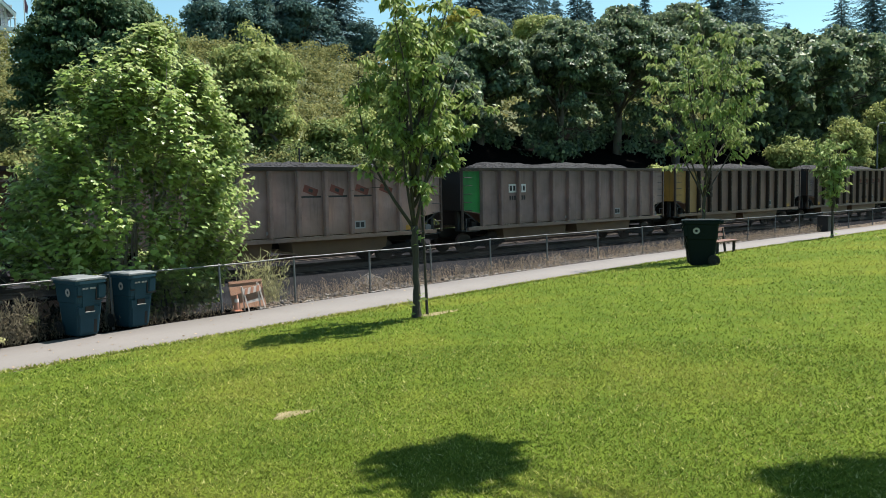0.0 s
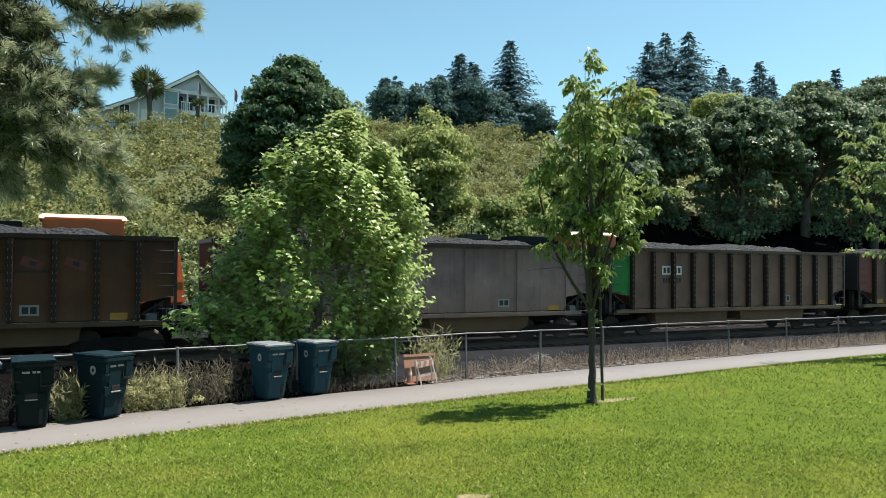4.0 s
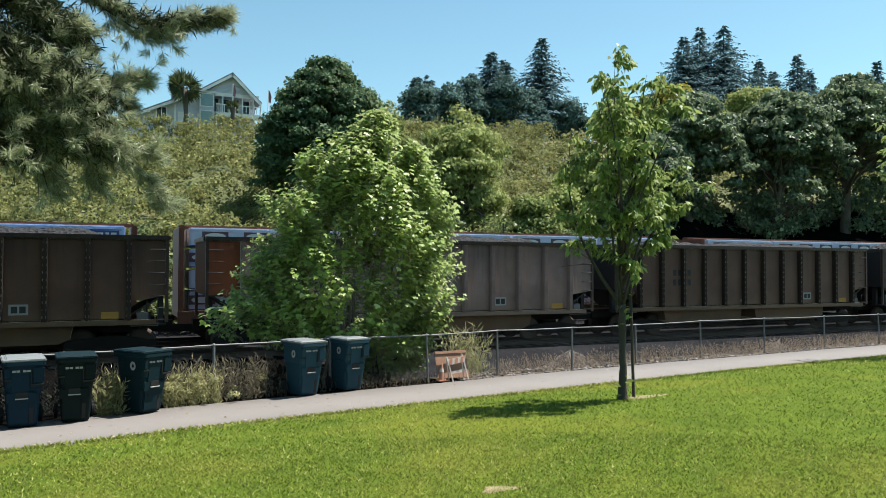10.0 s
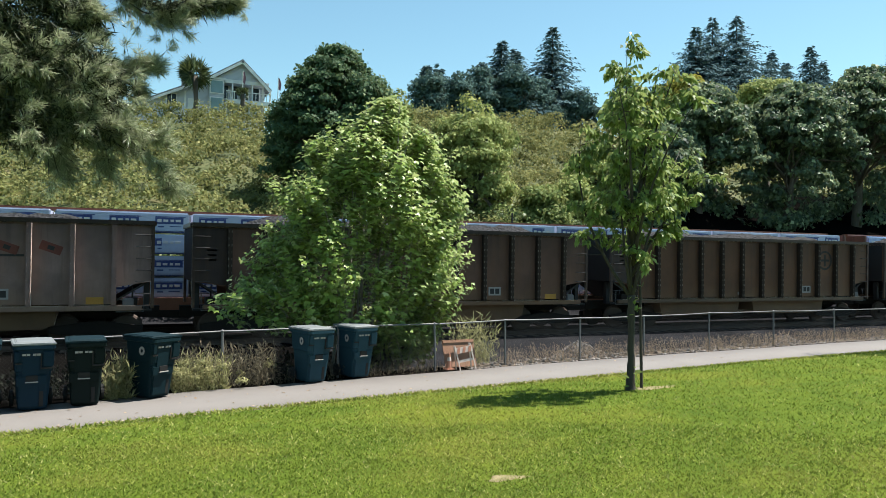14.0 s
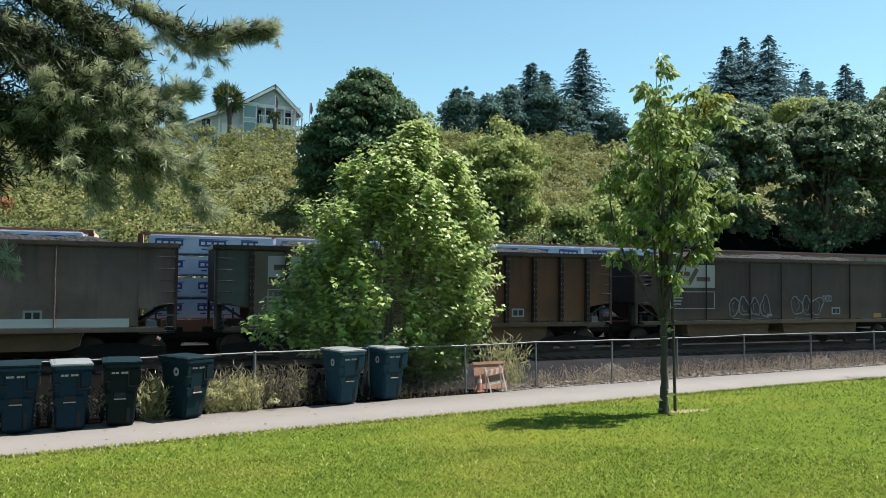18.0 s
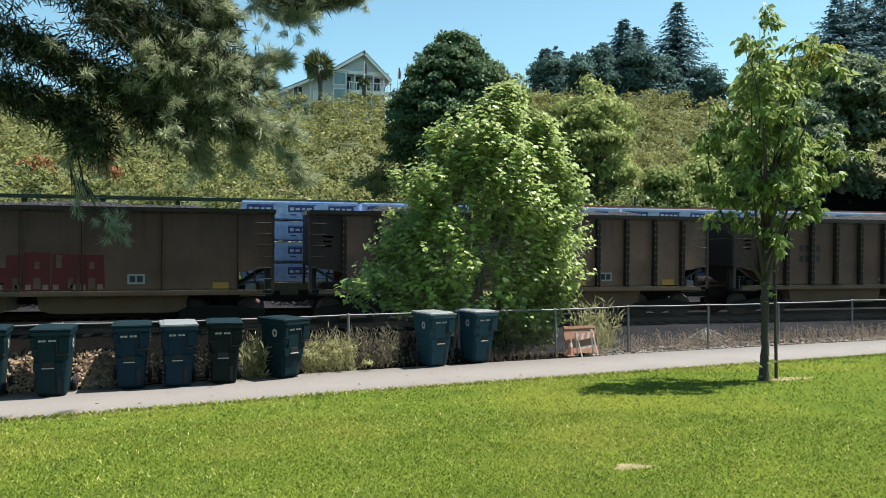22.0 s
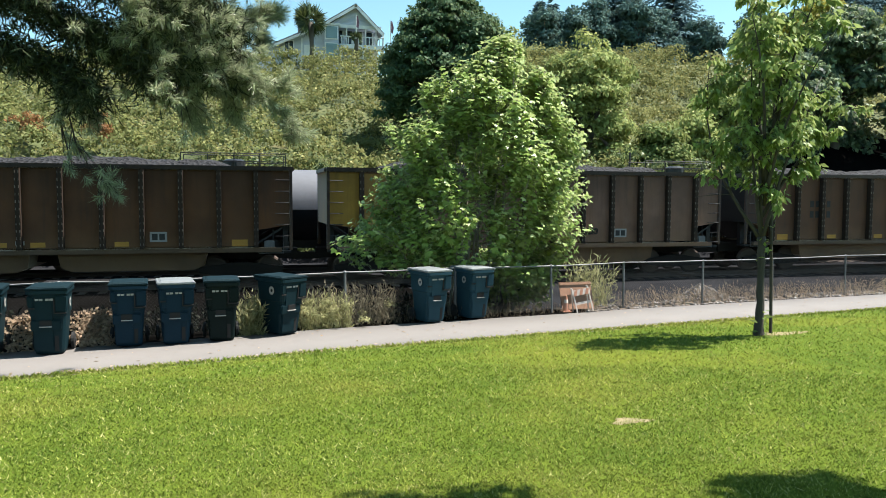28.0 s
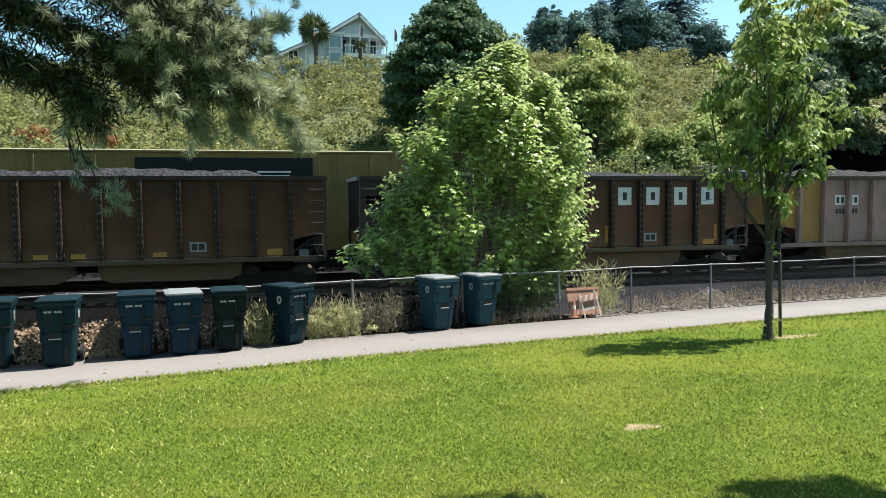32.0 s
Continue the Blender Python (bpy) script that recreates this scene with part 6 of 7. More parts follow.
def make_pine():
    """The outer boughs of a tall pine hang into view; its trunk stands by the path's lawn."""
    rng = np.random.default_rng(51)
    x, y = -9.4, 13.9
    z = gz(x, y)
    here = np.array([x, y, z])
    tree = thing("pine_tree", pose(x, y, z), "tall dark long-needled pine with hanging boughs", "conifer")
    part("trunk", tube([(0, 0, -0.3), (0, 0, 0.1), (0.1, 0, 4), (0, 0.1, 11), (0.1, 0, 18)], [0.5, 0.4, 0.33, 0.24, 0.04], 12), M_PINEBARK, tree, "", True)
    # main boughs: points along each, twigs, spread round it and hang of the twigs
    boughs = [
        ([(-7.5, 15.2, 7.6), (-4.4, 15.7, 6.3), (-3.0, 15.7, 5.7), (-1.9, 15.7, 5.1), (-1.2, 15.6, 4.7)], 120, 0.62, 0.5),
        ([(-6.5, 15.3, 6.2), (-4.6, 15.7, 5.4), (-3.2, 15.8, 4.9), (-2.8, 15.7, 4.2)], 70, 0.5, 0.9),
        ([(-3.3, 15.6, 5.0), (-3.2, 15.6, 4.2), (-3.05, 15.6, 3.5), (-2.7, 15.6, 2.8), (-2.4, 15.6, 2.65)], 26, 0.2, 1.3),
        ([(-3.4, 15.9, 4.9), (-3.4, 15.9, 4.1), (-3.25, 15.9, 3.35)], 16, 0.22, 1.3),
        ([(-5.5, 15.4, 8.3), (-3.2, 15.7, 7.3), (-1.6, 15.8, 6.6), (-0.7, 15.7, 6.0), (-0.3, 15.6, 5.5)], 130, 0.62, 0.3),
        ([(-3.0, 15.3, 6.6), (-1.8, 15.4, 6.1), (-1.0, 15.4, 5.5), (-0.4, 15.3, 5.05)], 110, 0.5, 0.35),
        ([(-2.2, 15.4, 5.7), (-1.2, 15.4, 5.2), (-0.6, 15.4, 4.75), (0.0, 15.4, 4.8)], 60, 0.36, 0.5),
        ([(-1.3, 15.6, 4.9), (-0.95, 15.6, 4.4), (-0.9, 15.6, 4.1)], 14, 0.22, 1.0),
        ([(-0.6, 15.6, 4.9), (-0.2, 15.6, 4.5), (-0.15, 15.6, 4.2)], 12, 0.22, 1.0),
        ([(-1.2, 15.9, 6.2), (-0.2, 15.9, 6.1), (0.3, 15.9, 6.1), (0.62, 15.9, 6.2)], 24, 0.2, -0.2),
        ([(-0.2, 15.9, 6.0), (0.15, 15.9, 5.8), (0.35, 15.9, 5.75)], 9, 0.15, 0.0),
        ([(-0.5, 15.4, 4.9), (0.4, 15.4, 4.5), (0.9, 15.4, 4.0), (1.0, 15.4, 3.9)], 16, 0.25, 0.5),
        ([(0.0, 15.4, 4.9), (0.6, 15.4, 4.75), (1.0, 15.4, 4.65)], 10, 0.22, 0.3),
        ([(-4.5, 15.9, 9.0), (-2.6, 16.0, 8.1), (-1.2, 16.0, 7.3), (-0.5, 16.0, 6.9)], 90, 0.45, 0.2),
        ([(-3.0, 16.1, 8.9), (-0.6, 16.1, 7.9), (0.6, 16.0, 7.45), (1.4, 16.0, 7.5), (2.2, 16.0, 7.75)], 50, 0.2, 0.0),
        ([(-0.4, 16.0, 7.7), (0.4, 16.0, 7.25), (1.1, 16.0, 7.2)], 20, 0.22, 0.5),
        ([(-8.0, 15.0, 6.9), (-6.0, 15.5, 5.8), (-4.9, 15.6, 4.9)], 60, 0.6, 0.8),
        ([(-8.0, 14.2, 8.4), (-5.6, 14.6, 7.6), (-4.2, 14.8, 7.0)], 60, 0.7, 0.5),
        # two unseen boughs above the view, added to shade the ones below
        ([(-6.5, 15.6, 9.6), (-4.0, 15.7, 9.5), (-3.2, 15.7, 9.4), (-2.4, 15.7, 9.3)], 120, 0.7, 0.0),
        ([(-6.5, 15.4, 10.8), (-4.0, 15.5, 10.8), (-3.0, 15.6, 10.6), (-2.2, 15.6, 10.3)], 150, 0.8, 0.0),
        # unseen bough above the view, added to throw shadow spots on the path
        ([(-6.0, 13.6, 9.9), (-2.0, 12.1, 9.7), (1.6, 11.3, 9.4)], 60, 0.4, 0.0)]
    # the rest of the crown, out of view
    for k in range(30):
        a, zz = k * 2.4, 7.5 + k * 0.32
        r = 4.6 * (1 - (zz - 7) / 13) + 0.6
        e = here + np.array([r * math.cos(a), r * math.sin(a), zz - 0.6])
        if not (e[0] > -6.5 and e[1] > 12.5 and e[2] < 9.5):
            boughs.append(([tuple(here + np.array([0, 0, zz])), tuple(here + np.array([r * 0.5 * math.cos(a), r * 0.5 * math.sin(a), zz])), tuple(e)], 40, 0.7, 0.2))
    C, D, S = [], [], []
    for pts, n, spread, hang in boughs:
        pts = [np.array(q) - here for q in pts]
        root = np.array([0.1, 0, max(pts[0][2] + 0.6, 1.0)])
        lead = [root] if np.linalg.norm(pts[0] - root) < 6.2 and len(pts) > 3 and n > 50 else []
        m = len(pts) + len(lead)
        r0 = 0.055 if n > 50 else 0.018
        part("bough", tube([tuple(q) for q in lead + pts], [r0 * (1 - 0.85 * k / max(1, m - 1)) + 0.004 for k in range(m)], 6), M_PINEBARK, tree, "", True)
        seg = len(pts) - 1
        bm = bmesh.new()
        for j in range(int(n * 1.3) if len(pts) > 3 else n):
            t = (1 - rng.random() ** 1.25 * 0.98) * seg
            i = min(seg - 1, int(t))
            c = pts[i] + (pts[i + 1] - pts[i]) * (t - i)
            along = unit(pts[i + 1] - pts[i])
            end = c + rng.normal(size=3) * spread * np.array([0.46, 0.6, 0.40]) + along * 0.16 - np.array([0, 0, hang * spread * rng.uniform(0.0, 0.6)])
            d = unit(end - c + along * 0.15)
            mid = (c + end) / 2 + np.array([0, 0, 0.06])
            add_tube(bm, [tuple(c), tuple(mid), tuple(end)], [0.011, 0.009, 0.005], 4)
            d2 = unit(d * 0.7 + np.array([0.25, -0.1, 0.25 - 0.45 * hang]) + rng.normal(size=3) * 0.3)
            C.append(end), D.append(d2), S.append(1.0)
            C.append(end - d2 * 0.13), D.append(d2), S.append(0.95)
            if rng.random() < 0.6:
                C.append(mid + rng.normal(size=3) * 0.05), D.append(unit(d + rng.normal(size=3) * 0.4)), S.append(0.8)
            if rng.random() < 0.35:
                e2 = end + rng.normal(size=3) * 0.16
                add_tube(bm, [tuple(mid), tuple(e2)], [0.007, 0.004], 4)
                C.append(e2), D.append(unit(e2 - mid + rng.normal(size=3) * 0.15)), S.append(0.9)
        tagged(part("twig_growth", bm, M_PINEBARK, tree), kind="stuff")
    # bursts of long needles at the twigs' ends
    C, D, S = np.array(C), np.array(D), np.array(S)
    # most bright tufts near the trunk left out, so the shade-dark needles show
    bare = (C[:, 0] + here[0] < -1.95 + 0.25 * np.sin(C[:, 2] * 3)) & (C[:, 0] + here[0] > -7.0) & (C[:, 2] + here[2] < 8.6) & (rng.random(len(C)) < 0.78)
    C, D, S = C[~bare], D[~bare], S[~bare]
    low = (C[:, 2] + here[2] < 9.2) & (C[:, 0] + here[0] > -7.0)
    for name, pick, k, wide, long in (("needles", low, 58, 0.0105, 1.0), ("upper_needles", ~low, 12, 0.04, 1.3)):
        c, d, z9 = C[pick], np.repeat(D[pick], k, 0), np.repeat(S[pick], k)
        m = len(d)
        P = np.repeat(c, k, 0) + d * rng.uniform(-0.12, 0.02, m)[:, None]
        off = unit(np.cross(d, rng.normal(size=(m, 3))))
        open_ = np.radians(rng.uniform(14, 74, m))[:, None]
        Wy = d * np.cos(open_) + off * np.sin(open_) + np.array([0, 0, -0.2])
        L = z9 * rng.uniform(0.17, 0.28, m) * long
        v, f = leaf_arrays(P, Wy, rng.normal(size=(m, 3)), L, np.full(m, wide))
        link_mesh(name, v, f, M_NEEDLE, tree)
    # needles close about the thick boughs, the crown's shade put into their colour
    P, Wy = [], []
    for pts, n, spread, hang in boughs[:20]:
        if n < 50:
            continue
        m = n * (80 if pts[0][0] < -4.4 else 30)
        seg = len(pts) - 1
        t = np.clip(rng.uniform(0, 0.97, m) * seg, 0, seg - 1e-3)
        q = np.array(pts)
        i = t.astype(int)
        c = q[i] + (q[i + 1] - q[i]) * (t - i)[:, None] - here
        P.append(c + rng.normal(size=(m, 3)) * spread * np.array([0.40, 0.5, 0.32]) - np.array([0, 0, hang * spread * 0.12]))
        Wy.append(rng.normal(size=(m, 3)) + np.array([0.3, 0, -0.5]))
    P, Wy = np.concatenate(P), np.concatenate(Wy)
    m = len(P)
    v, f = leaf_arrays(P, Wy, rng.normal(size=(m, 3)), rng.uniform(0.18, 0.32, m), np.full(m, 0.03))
    link_mesh("inner_needles", v, f, M_SHADENEEDLE, tree)
    # two dead tufts, still hanging
    for c in ((-0.48, 15.2, 4.95), (-1.05, 15.3, 4.6)):
        n = 70
        P = np.tile(np.array(c) - here, (n, 1))
        Wy = rng.normal(size=(n, 3)) * 0.45 + np.array([0, 0, -1.0])
        v, f = leaf_arrays(P, Wy, rng.normal(size=(n, 3)), rng.uniform(0.2, 0.32, n), np.full(n, 0.013))
        link_mesh("dead_needles", v, f, M_DRY, tree, "brown dead needles")


def make_shade_tree():
    """The tall tree beside the viewer whose crown, above the view, throws the dark patches on the lawn."""
    rng = np.random.default_rng(61)
    lobes = [(0.95, 3.4, 8.2, 0.45, 0.42, 0.4), (-1.15, 3.75, 8.2, 0.6, 0.35, 0.4), (2.15, 1.35, 8.2, 0.75, 0.5, 0.4), (-1, -1, 10.5, 1.5, 1.2, 1.0), (1.5, -1.5, 10.5, 1.3, 1.2, 1.0)]
    make_tree("shade_tree", 6.2, 0.2, gz(6.2, 0.2), lobes, M_LEAF_MID, "tall leafy shade tree overhanging the lawn", "", 1500, 9, 0.12, 0.18, 0.14, 61, inner=0.0, fork=0.75)


# ---------------------------------------------------------------- hillside
def make_hill_brush():
    rng = np.random.default_rng(71)

    def patch(n, x0, x1, y0, y1, size, per, high=1.0):
        x = rng.uniform(x0, x1, n)
        y = y0 + (y1 - y0) * rng.random(n)
        open_slope = (x < 35.5) | (y > 54)
        x, y = x[open_slope], y[open_slope]
        n = len(x)
        r = rng.uniform(0.4, 1.05, n) * (1.0 if size < 0.3 else 1.6)
        crest = (0.5 + 1.1 * np.exp(-((x - 12) / 4.5) ** 2) + 0.5 * smooth((x - 18) / 6)) * smooth((y - 64) / 8)
        mound = high * np.abs(np.sin(x * 0.8 + 2 * np.sin(y * 0.6))) * np.abs(np.cos(y * 0.7 + 1.5 * np.sin(x * 0.5)))
        c = np.stack([x, y, ground_z(x, y) + 0.1 + mound + crest * rng.random(n)], 1)
        return shells(c, r, per, size, rng, 0.72, 0.3, -0.1, 0.75)
    for name, args in (("hill_brambles", (6000, -30, 46, 37, 77, 0.23, 32, 1.3)), ("hill_brambles", (1500, 46, 120, 36, 72, 0.42, 30)), ("hill_brambles", (1100, -110, -30, 36, 76, 0.42, 26))):
        v, f = patch(*args)
        tagged(link_mesh(name, v, f, M_LEAF_HILL), "dense sunlit yellow-green bramble and ivy covering the hillside", "shrubs", kind="stuff")
    # greener thicket along the foot of the slope
    n = 1000
    x = rng.uniform(-24, 36, n)
    y = 36.2 + 6.5 * rng.random(n) ** 1.3
    c = np.stack([x, y, ground_z(x, y) + rng.uniform(0.2, 1.0, n) + 1.5 * np.abs(np.sin(x * 0.7 + 1.0)) * rng.random(n)], 1)
    v, f = shells(c, rng.uniform(0.35, 0.8, n), 60, 0.2, rng, 0.75, 0.4, -0.3, 0.8)
    tagged(link_mesh("trackside_thicket", v, f, M_LEAF_THICKET), "dark green leafy thicket along the foot of the hillside", "shrubs", kind="stuff")
    for cx, cy, w in ((-12.0, 50.0, 0.5), (-8.0, 50.0, 0.35)):
        m = 9
        c = np.stack([cx + rng.normal(size=m) * w, cy + rng.normal(size=m) * 0.4, ground_z(np.full(m, cx), np.full(m, cy)) + 1.5 + rng.normal(size=m) * w * 0.7], 1)
        v, f = shells(c, rng.uniform(0.25, 0.5, m), 60, 0.17, rng, 0.7, 0.4)
        tagged(link_mesh("turning_leaves", v, f, M_LEAF_TURNED), "rust-orange turning leaves among the brambles", "shrubs", kind="stuff")


def make_maple(x, y, top, wide, seed, mat, label, size=0.3, open_foot=0.5, fill=1.9, flat=0.48):
    """A great maple: an overhanging dome of layered leaf sprays over a deep shaded hollow."""
    rng = np.random.default_rng(seed)
    base = gz(x, y) - 0.2
    high = top - base
    tree = thing("broadleaf_tree", pose(x, y, base), label, "tree", "trees on the hillside")
    bm = bmesh.new()
    r0 = 0.22 + wide * 0.025
    add_tube(bm, [(0, 0.8, -0.4), (0, 0.8, 0.1), (0.1, 0.7, high * 0.3), (0, 0.4, high * 0.7)], [r0 * 1.5, r0 * 1.2, r0, r0 * 0.4], 9)
    C, R = [], []
    n = int((26 + wide * 13) * fill)
    for k in range(n):
        t = rng.random() ** 0.75
        a = rng.uniform(0, 2 * math.pi)
        reach = wide * math.sqrt(max(0.0, 1 - (1.06 * t) ** 2.4 if t < 0.94 else 0.05)) * rng.uniform(0.72, 1.05)
        zc = high * (open_foot + (0.97 - open_foot) * t) - 0.5
        c = np.array([reach * math.cos(a), reach * 0.85 * math.sin(a), zc])
        C.append(c)
        R.append(rng.uniform(0.5, 1.1) * (0.42 + 0.075 * wide))
        if k % 3 == 0:
            add_tube(bm, limb_path((0, 0.7, high * rng.uniform(0.25, 0.6)), c, 0.4, 4, rng), [r0 * 0.4, r0 * 0.28, r0 * 0.16, r0 * 0.05], 5)
    part("trunk", bm, M_BARK, tree, "", True)
    va, fa = shells(np.array(C), np.array(R), 130, size, rng, 0.75, 0.35, -0.05, flat)
    # the dim inner growth below and behind
    m = int(26 + wide * 6)
    a = rng.uniform(0, 2 * np.pi, m)
    q = np.sqrt(rng.random(m))
    low = np.stack([wide * 0.85 * q * np.cos(a), 1.6 + wide * 0.35 * q * np.sin(a), high * rng.uniform(0.04, open_foot + 0.15, m)], 1)
    vb, fb = shells(low, rng.uniform(0.7, 1.2, m), 80, size * 1.15, rng, 0.75, 0.5, -0.6, 0.8)
    # a few sprays that hang low in the sun
    m = 4
    hang = np.stack([wide * rng.uniform(-0.7, 0.9, m), -wide * rng.uniform(0.5, 0.8, m), high * rng.uniform(0.2, open_foot, m)], 1)
    vc, fc = shells(hang, rng.uniform(0.5, 0.9, m), 90, size, rng, 0.75, 0.5, 0.0, 0.3)
    core, out = blob_points([(0, 0.4, high * (open_foot + 0.97) / 2 - 0.4, wide * 0.78, wide * 0.66, high * (0.97 - open_foot) * 0.42)], 2600, 0.3, rng)
    ln = rng.uniform(0.3, 0.6, len(core))
    vd, fd = leaf_arrays(core, rng.normal(size=core.shape), rng.normal(size=core.shape), ln, ln * 0.7)
    v = np.concatenate([va, vb, vc, vd])
    f = np.concatenate([fa, fb + len(va), fc + len(va) + len(vb), fd + len(va) + len(vb) + len(vc)])
    link_mesh("crown", v, f, mat, tree)
    return tree


def make_big_trees():
    def big(name, x, y, top, wide, low, mat, label, n, seed, size=0.36, leaves=18, lobes=8, spread=0.5, low_d=-0.2, flat=0.65):
        base = gz(x, y) - 0.2
        r = np.random.default_rng(seed)
        make_tree(name, x, y, base, random_lobes(r, wide, top - base, low - base, lobes), mat, label, "trees on the hillside", n, leaves, spread, size, 0.25 + wide * 0.03, seed, low=low_d, squash=flat)
    # the dark round tree, the olive one beside it, the brush behind
    make_maple(14.2, 52, 17.7, 4.7, 1, M_LEAF_DARK, "large dark green round-crowned tree on the hillside", 0.24, 0.25, 4.6, 0.62)
    big("broadleaf_tree", 18.9, 54.5, 15.8, 3.9, 7.5, M_LEAF_MID, "mid-green tree on the hillside", 1300, 21, 0.26, 14, 10, 0.4)
    big("broadleaf_tree", 23.0, 48, 14.2, 4.4, 3.0, M_LEAF_OLIVE, "olive-green broad tree on the hillside", 2600, 2, 0.25, 14, lobes=14, spread=0.34)
    big("broadleaf_tree", 27.2, 45.5, 8.2, 3.0, 1.5, M_LEAF_MID, "shaded green shrub tree at the foot of the slope", 1300, 3, 0.26, 15, spread=0.4)
    big("broadleaf_tree", 31.5, 48.0, 9.0, 3.0, 3.0, M_LEAF_OLIVE, "yellow-green shrub tree on the slope", 1300, 4, 0.26, 15, spread=0.4)
    big("broadleaf_tree", 34.6, 50.0, 11.6, 2.4, 4.0, M_LEAF_OLIVE, "yellow-green shrub tree on the slope", 900, 5, 0.26, 15, spread=0.4)
    # the great dark maples along the line
    spots = [(38.4, 46.5, 13.4, 3.4), (43.6, 47.5, 17.4, 4.0), (52.4, 46.5, 18.4, 5.2), (61.5, 47.0, 20.6, 6.2), (73, 48, 23.0, 7.2), (87, 49, 22.5, 8.0), (101, 50, 24.0, 9.0), (118, 51, 26, 9.5), (138, 52, 28, 10.5)]
    for i, (x, y, top, w) in enumerate(spots):
        make_maple(x, y, top, w, 200 + i, M_LEAF_MAPLE, "tall dark green maple behind the railway", 0.34 if i < 5 else 0.68, 0.46, 1.7 if i < 5 else 0.6)
    for i, (x, y, top, w) in enumerate([(44.6, 51.5, 18.9, 3.2), (48.6, 52, 18.6, 2.6), (57, 54, 20.4, 3.6)]):
        big("broadleaf_tree", x, y, top, w, top - 5, M_LEAF_GOLD if i == 0 else M_LEAF_OLIVE, "sunlit yellow-green tree crown above the dark maples", 900, 230 + i, 0.3, 14, spread=0.4)
    for i, (x, y, top, w) in enumerate([(58, 40.5, 4.6, 2.6), (84, 41, 9.0, 4.2), (97, 41, 11.5, 5.0), (112, 42, 15.0, 5.5), (47, 40.2, 4.6, 1.6)]):
        big("broadleaf_tree", x, y, top, w, 0.0, M_LEAF_OLIVE, "pale green trackside shrub tree", 900, 240 + i, 0.32, 15, spread=0.45)
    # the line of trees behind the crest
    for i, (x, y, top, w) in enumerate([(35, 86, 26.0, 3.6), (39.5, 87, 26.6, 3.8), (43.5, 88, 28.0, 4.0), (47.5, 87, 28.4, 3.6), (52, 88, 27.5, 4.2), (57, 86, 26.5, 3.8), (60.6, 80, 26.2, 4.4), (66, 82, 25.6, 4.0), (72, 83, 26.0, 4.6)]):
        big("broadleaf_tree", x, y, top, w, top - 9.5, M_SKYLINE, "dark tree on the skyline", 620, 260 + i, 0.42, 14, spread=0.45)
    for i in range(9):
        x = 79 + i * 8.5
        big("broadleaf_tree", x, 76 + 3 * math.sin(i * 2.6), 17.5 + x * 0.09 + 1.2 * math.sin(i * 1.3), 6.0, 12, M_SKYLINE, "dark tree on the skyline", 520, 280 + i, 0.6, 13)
    firs = [(56.3, 92, 35.2, 4.6), (48.2, 92, 32.0, 4.2), (51.5, 94, 31.9, 4.0), (45.6, 93, 29.0, 3.2), (37.1, 92, 27.4, 2.8), (39.8, 94, 27.8, 3.0), (82.2, 92, 38.6, 7.4), (86.4, 93, 40.9, 8.4), (90.4, 92, 41.6, 7.8), (98, 92, 36.8, 4.0), (103.5, 94, 36.2, 3.0), (106.9, 92, 38.9, 4.6),
            (111, 93, 37.0, 3.2), (127, 92, 40.3, 4.2), (133, 80, 46, 6.0), (142, 80, 48, 6.5), (150, 82, 40, 5), (164, 82, 37.5, 3.6), (181, 78, 46, 7), (193, 76, 56, 8), (208, 76, 56, 9)]
    for i, (x, y, top, w) in enumerate(firs):
        b = gz(x, y)
        make_fir(x, y, b, top - b, w, 300 + i)


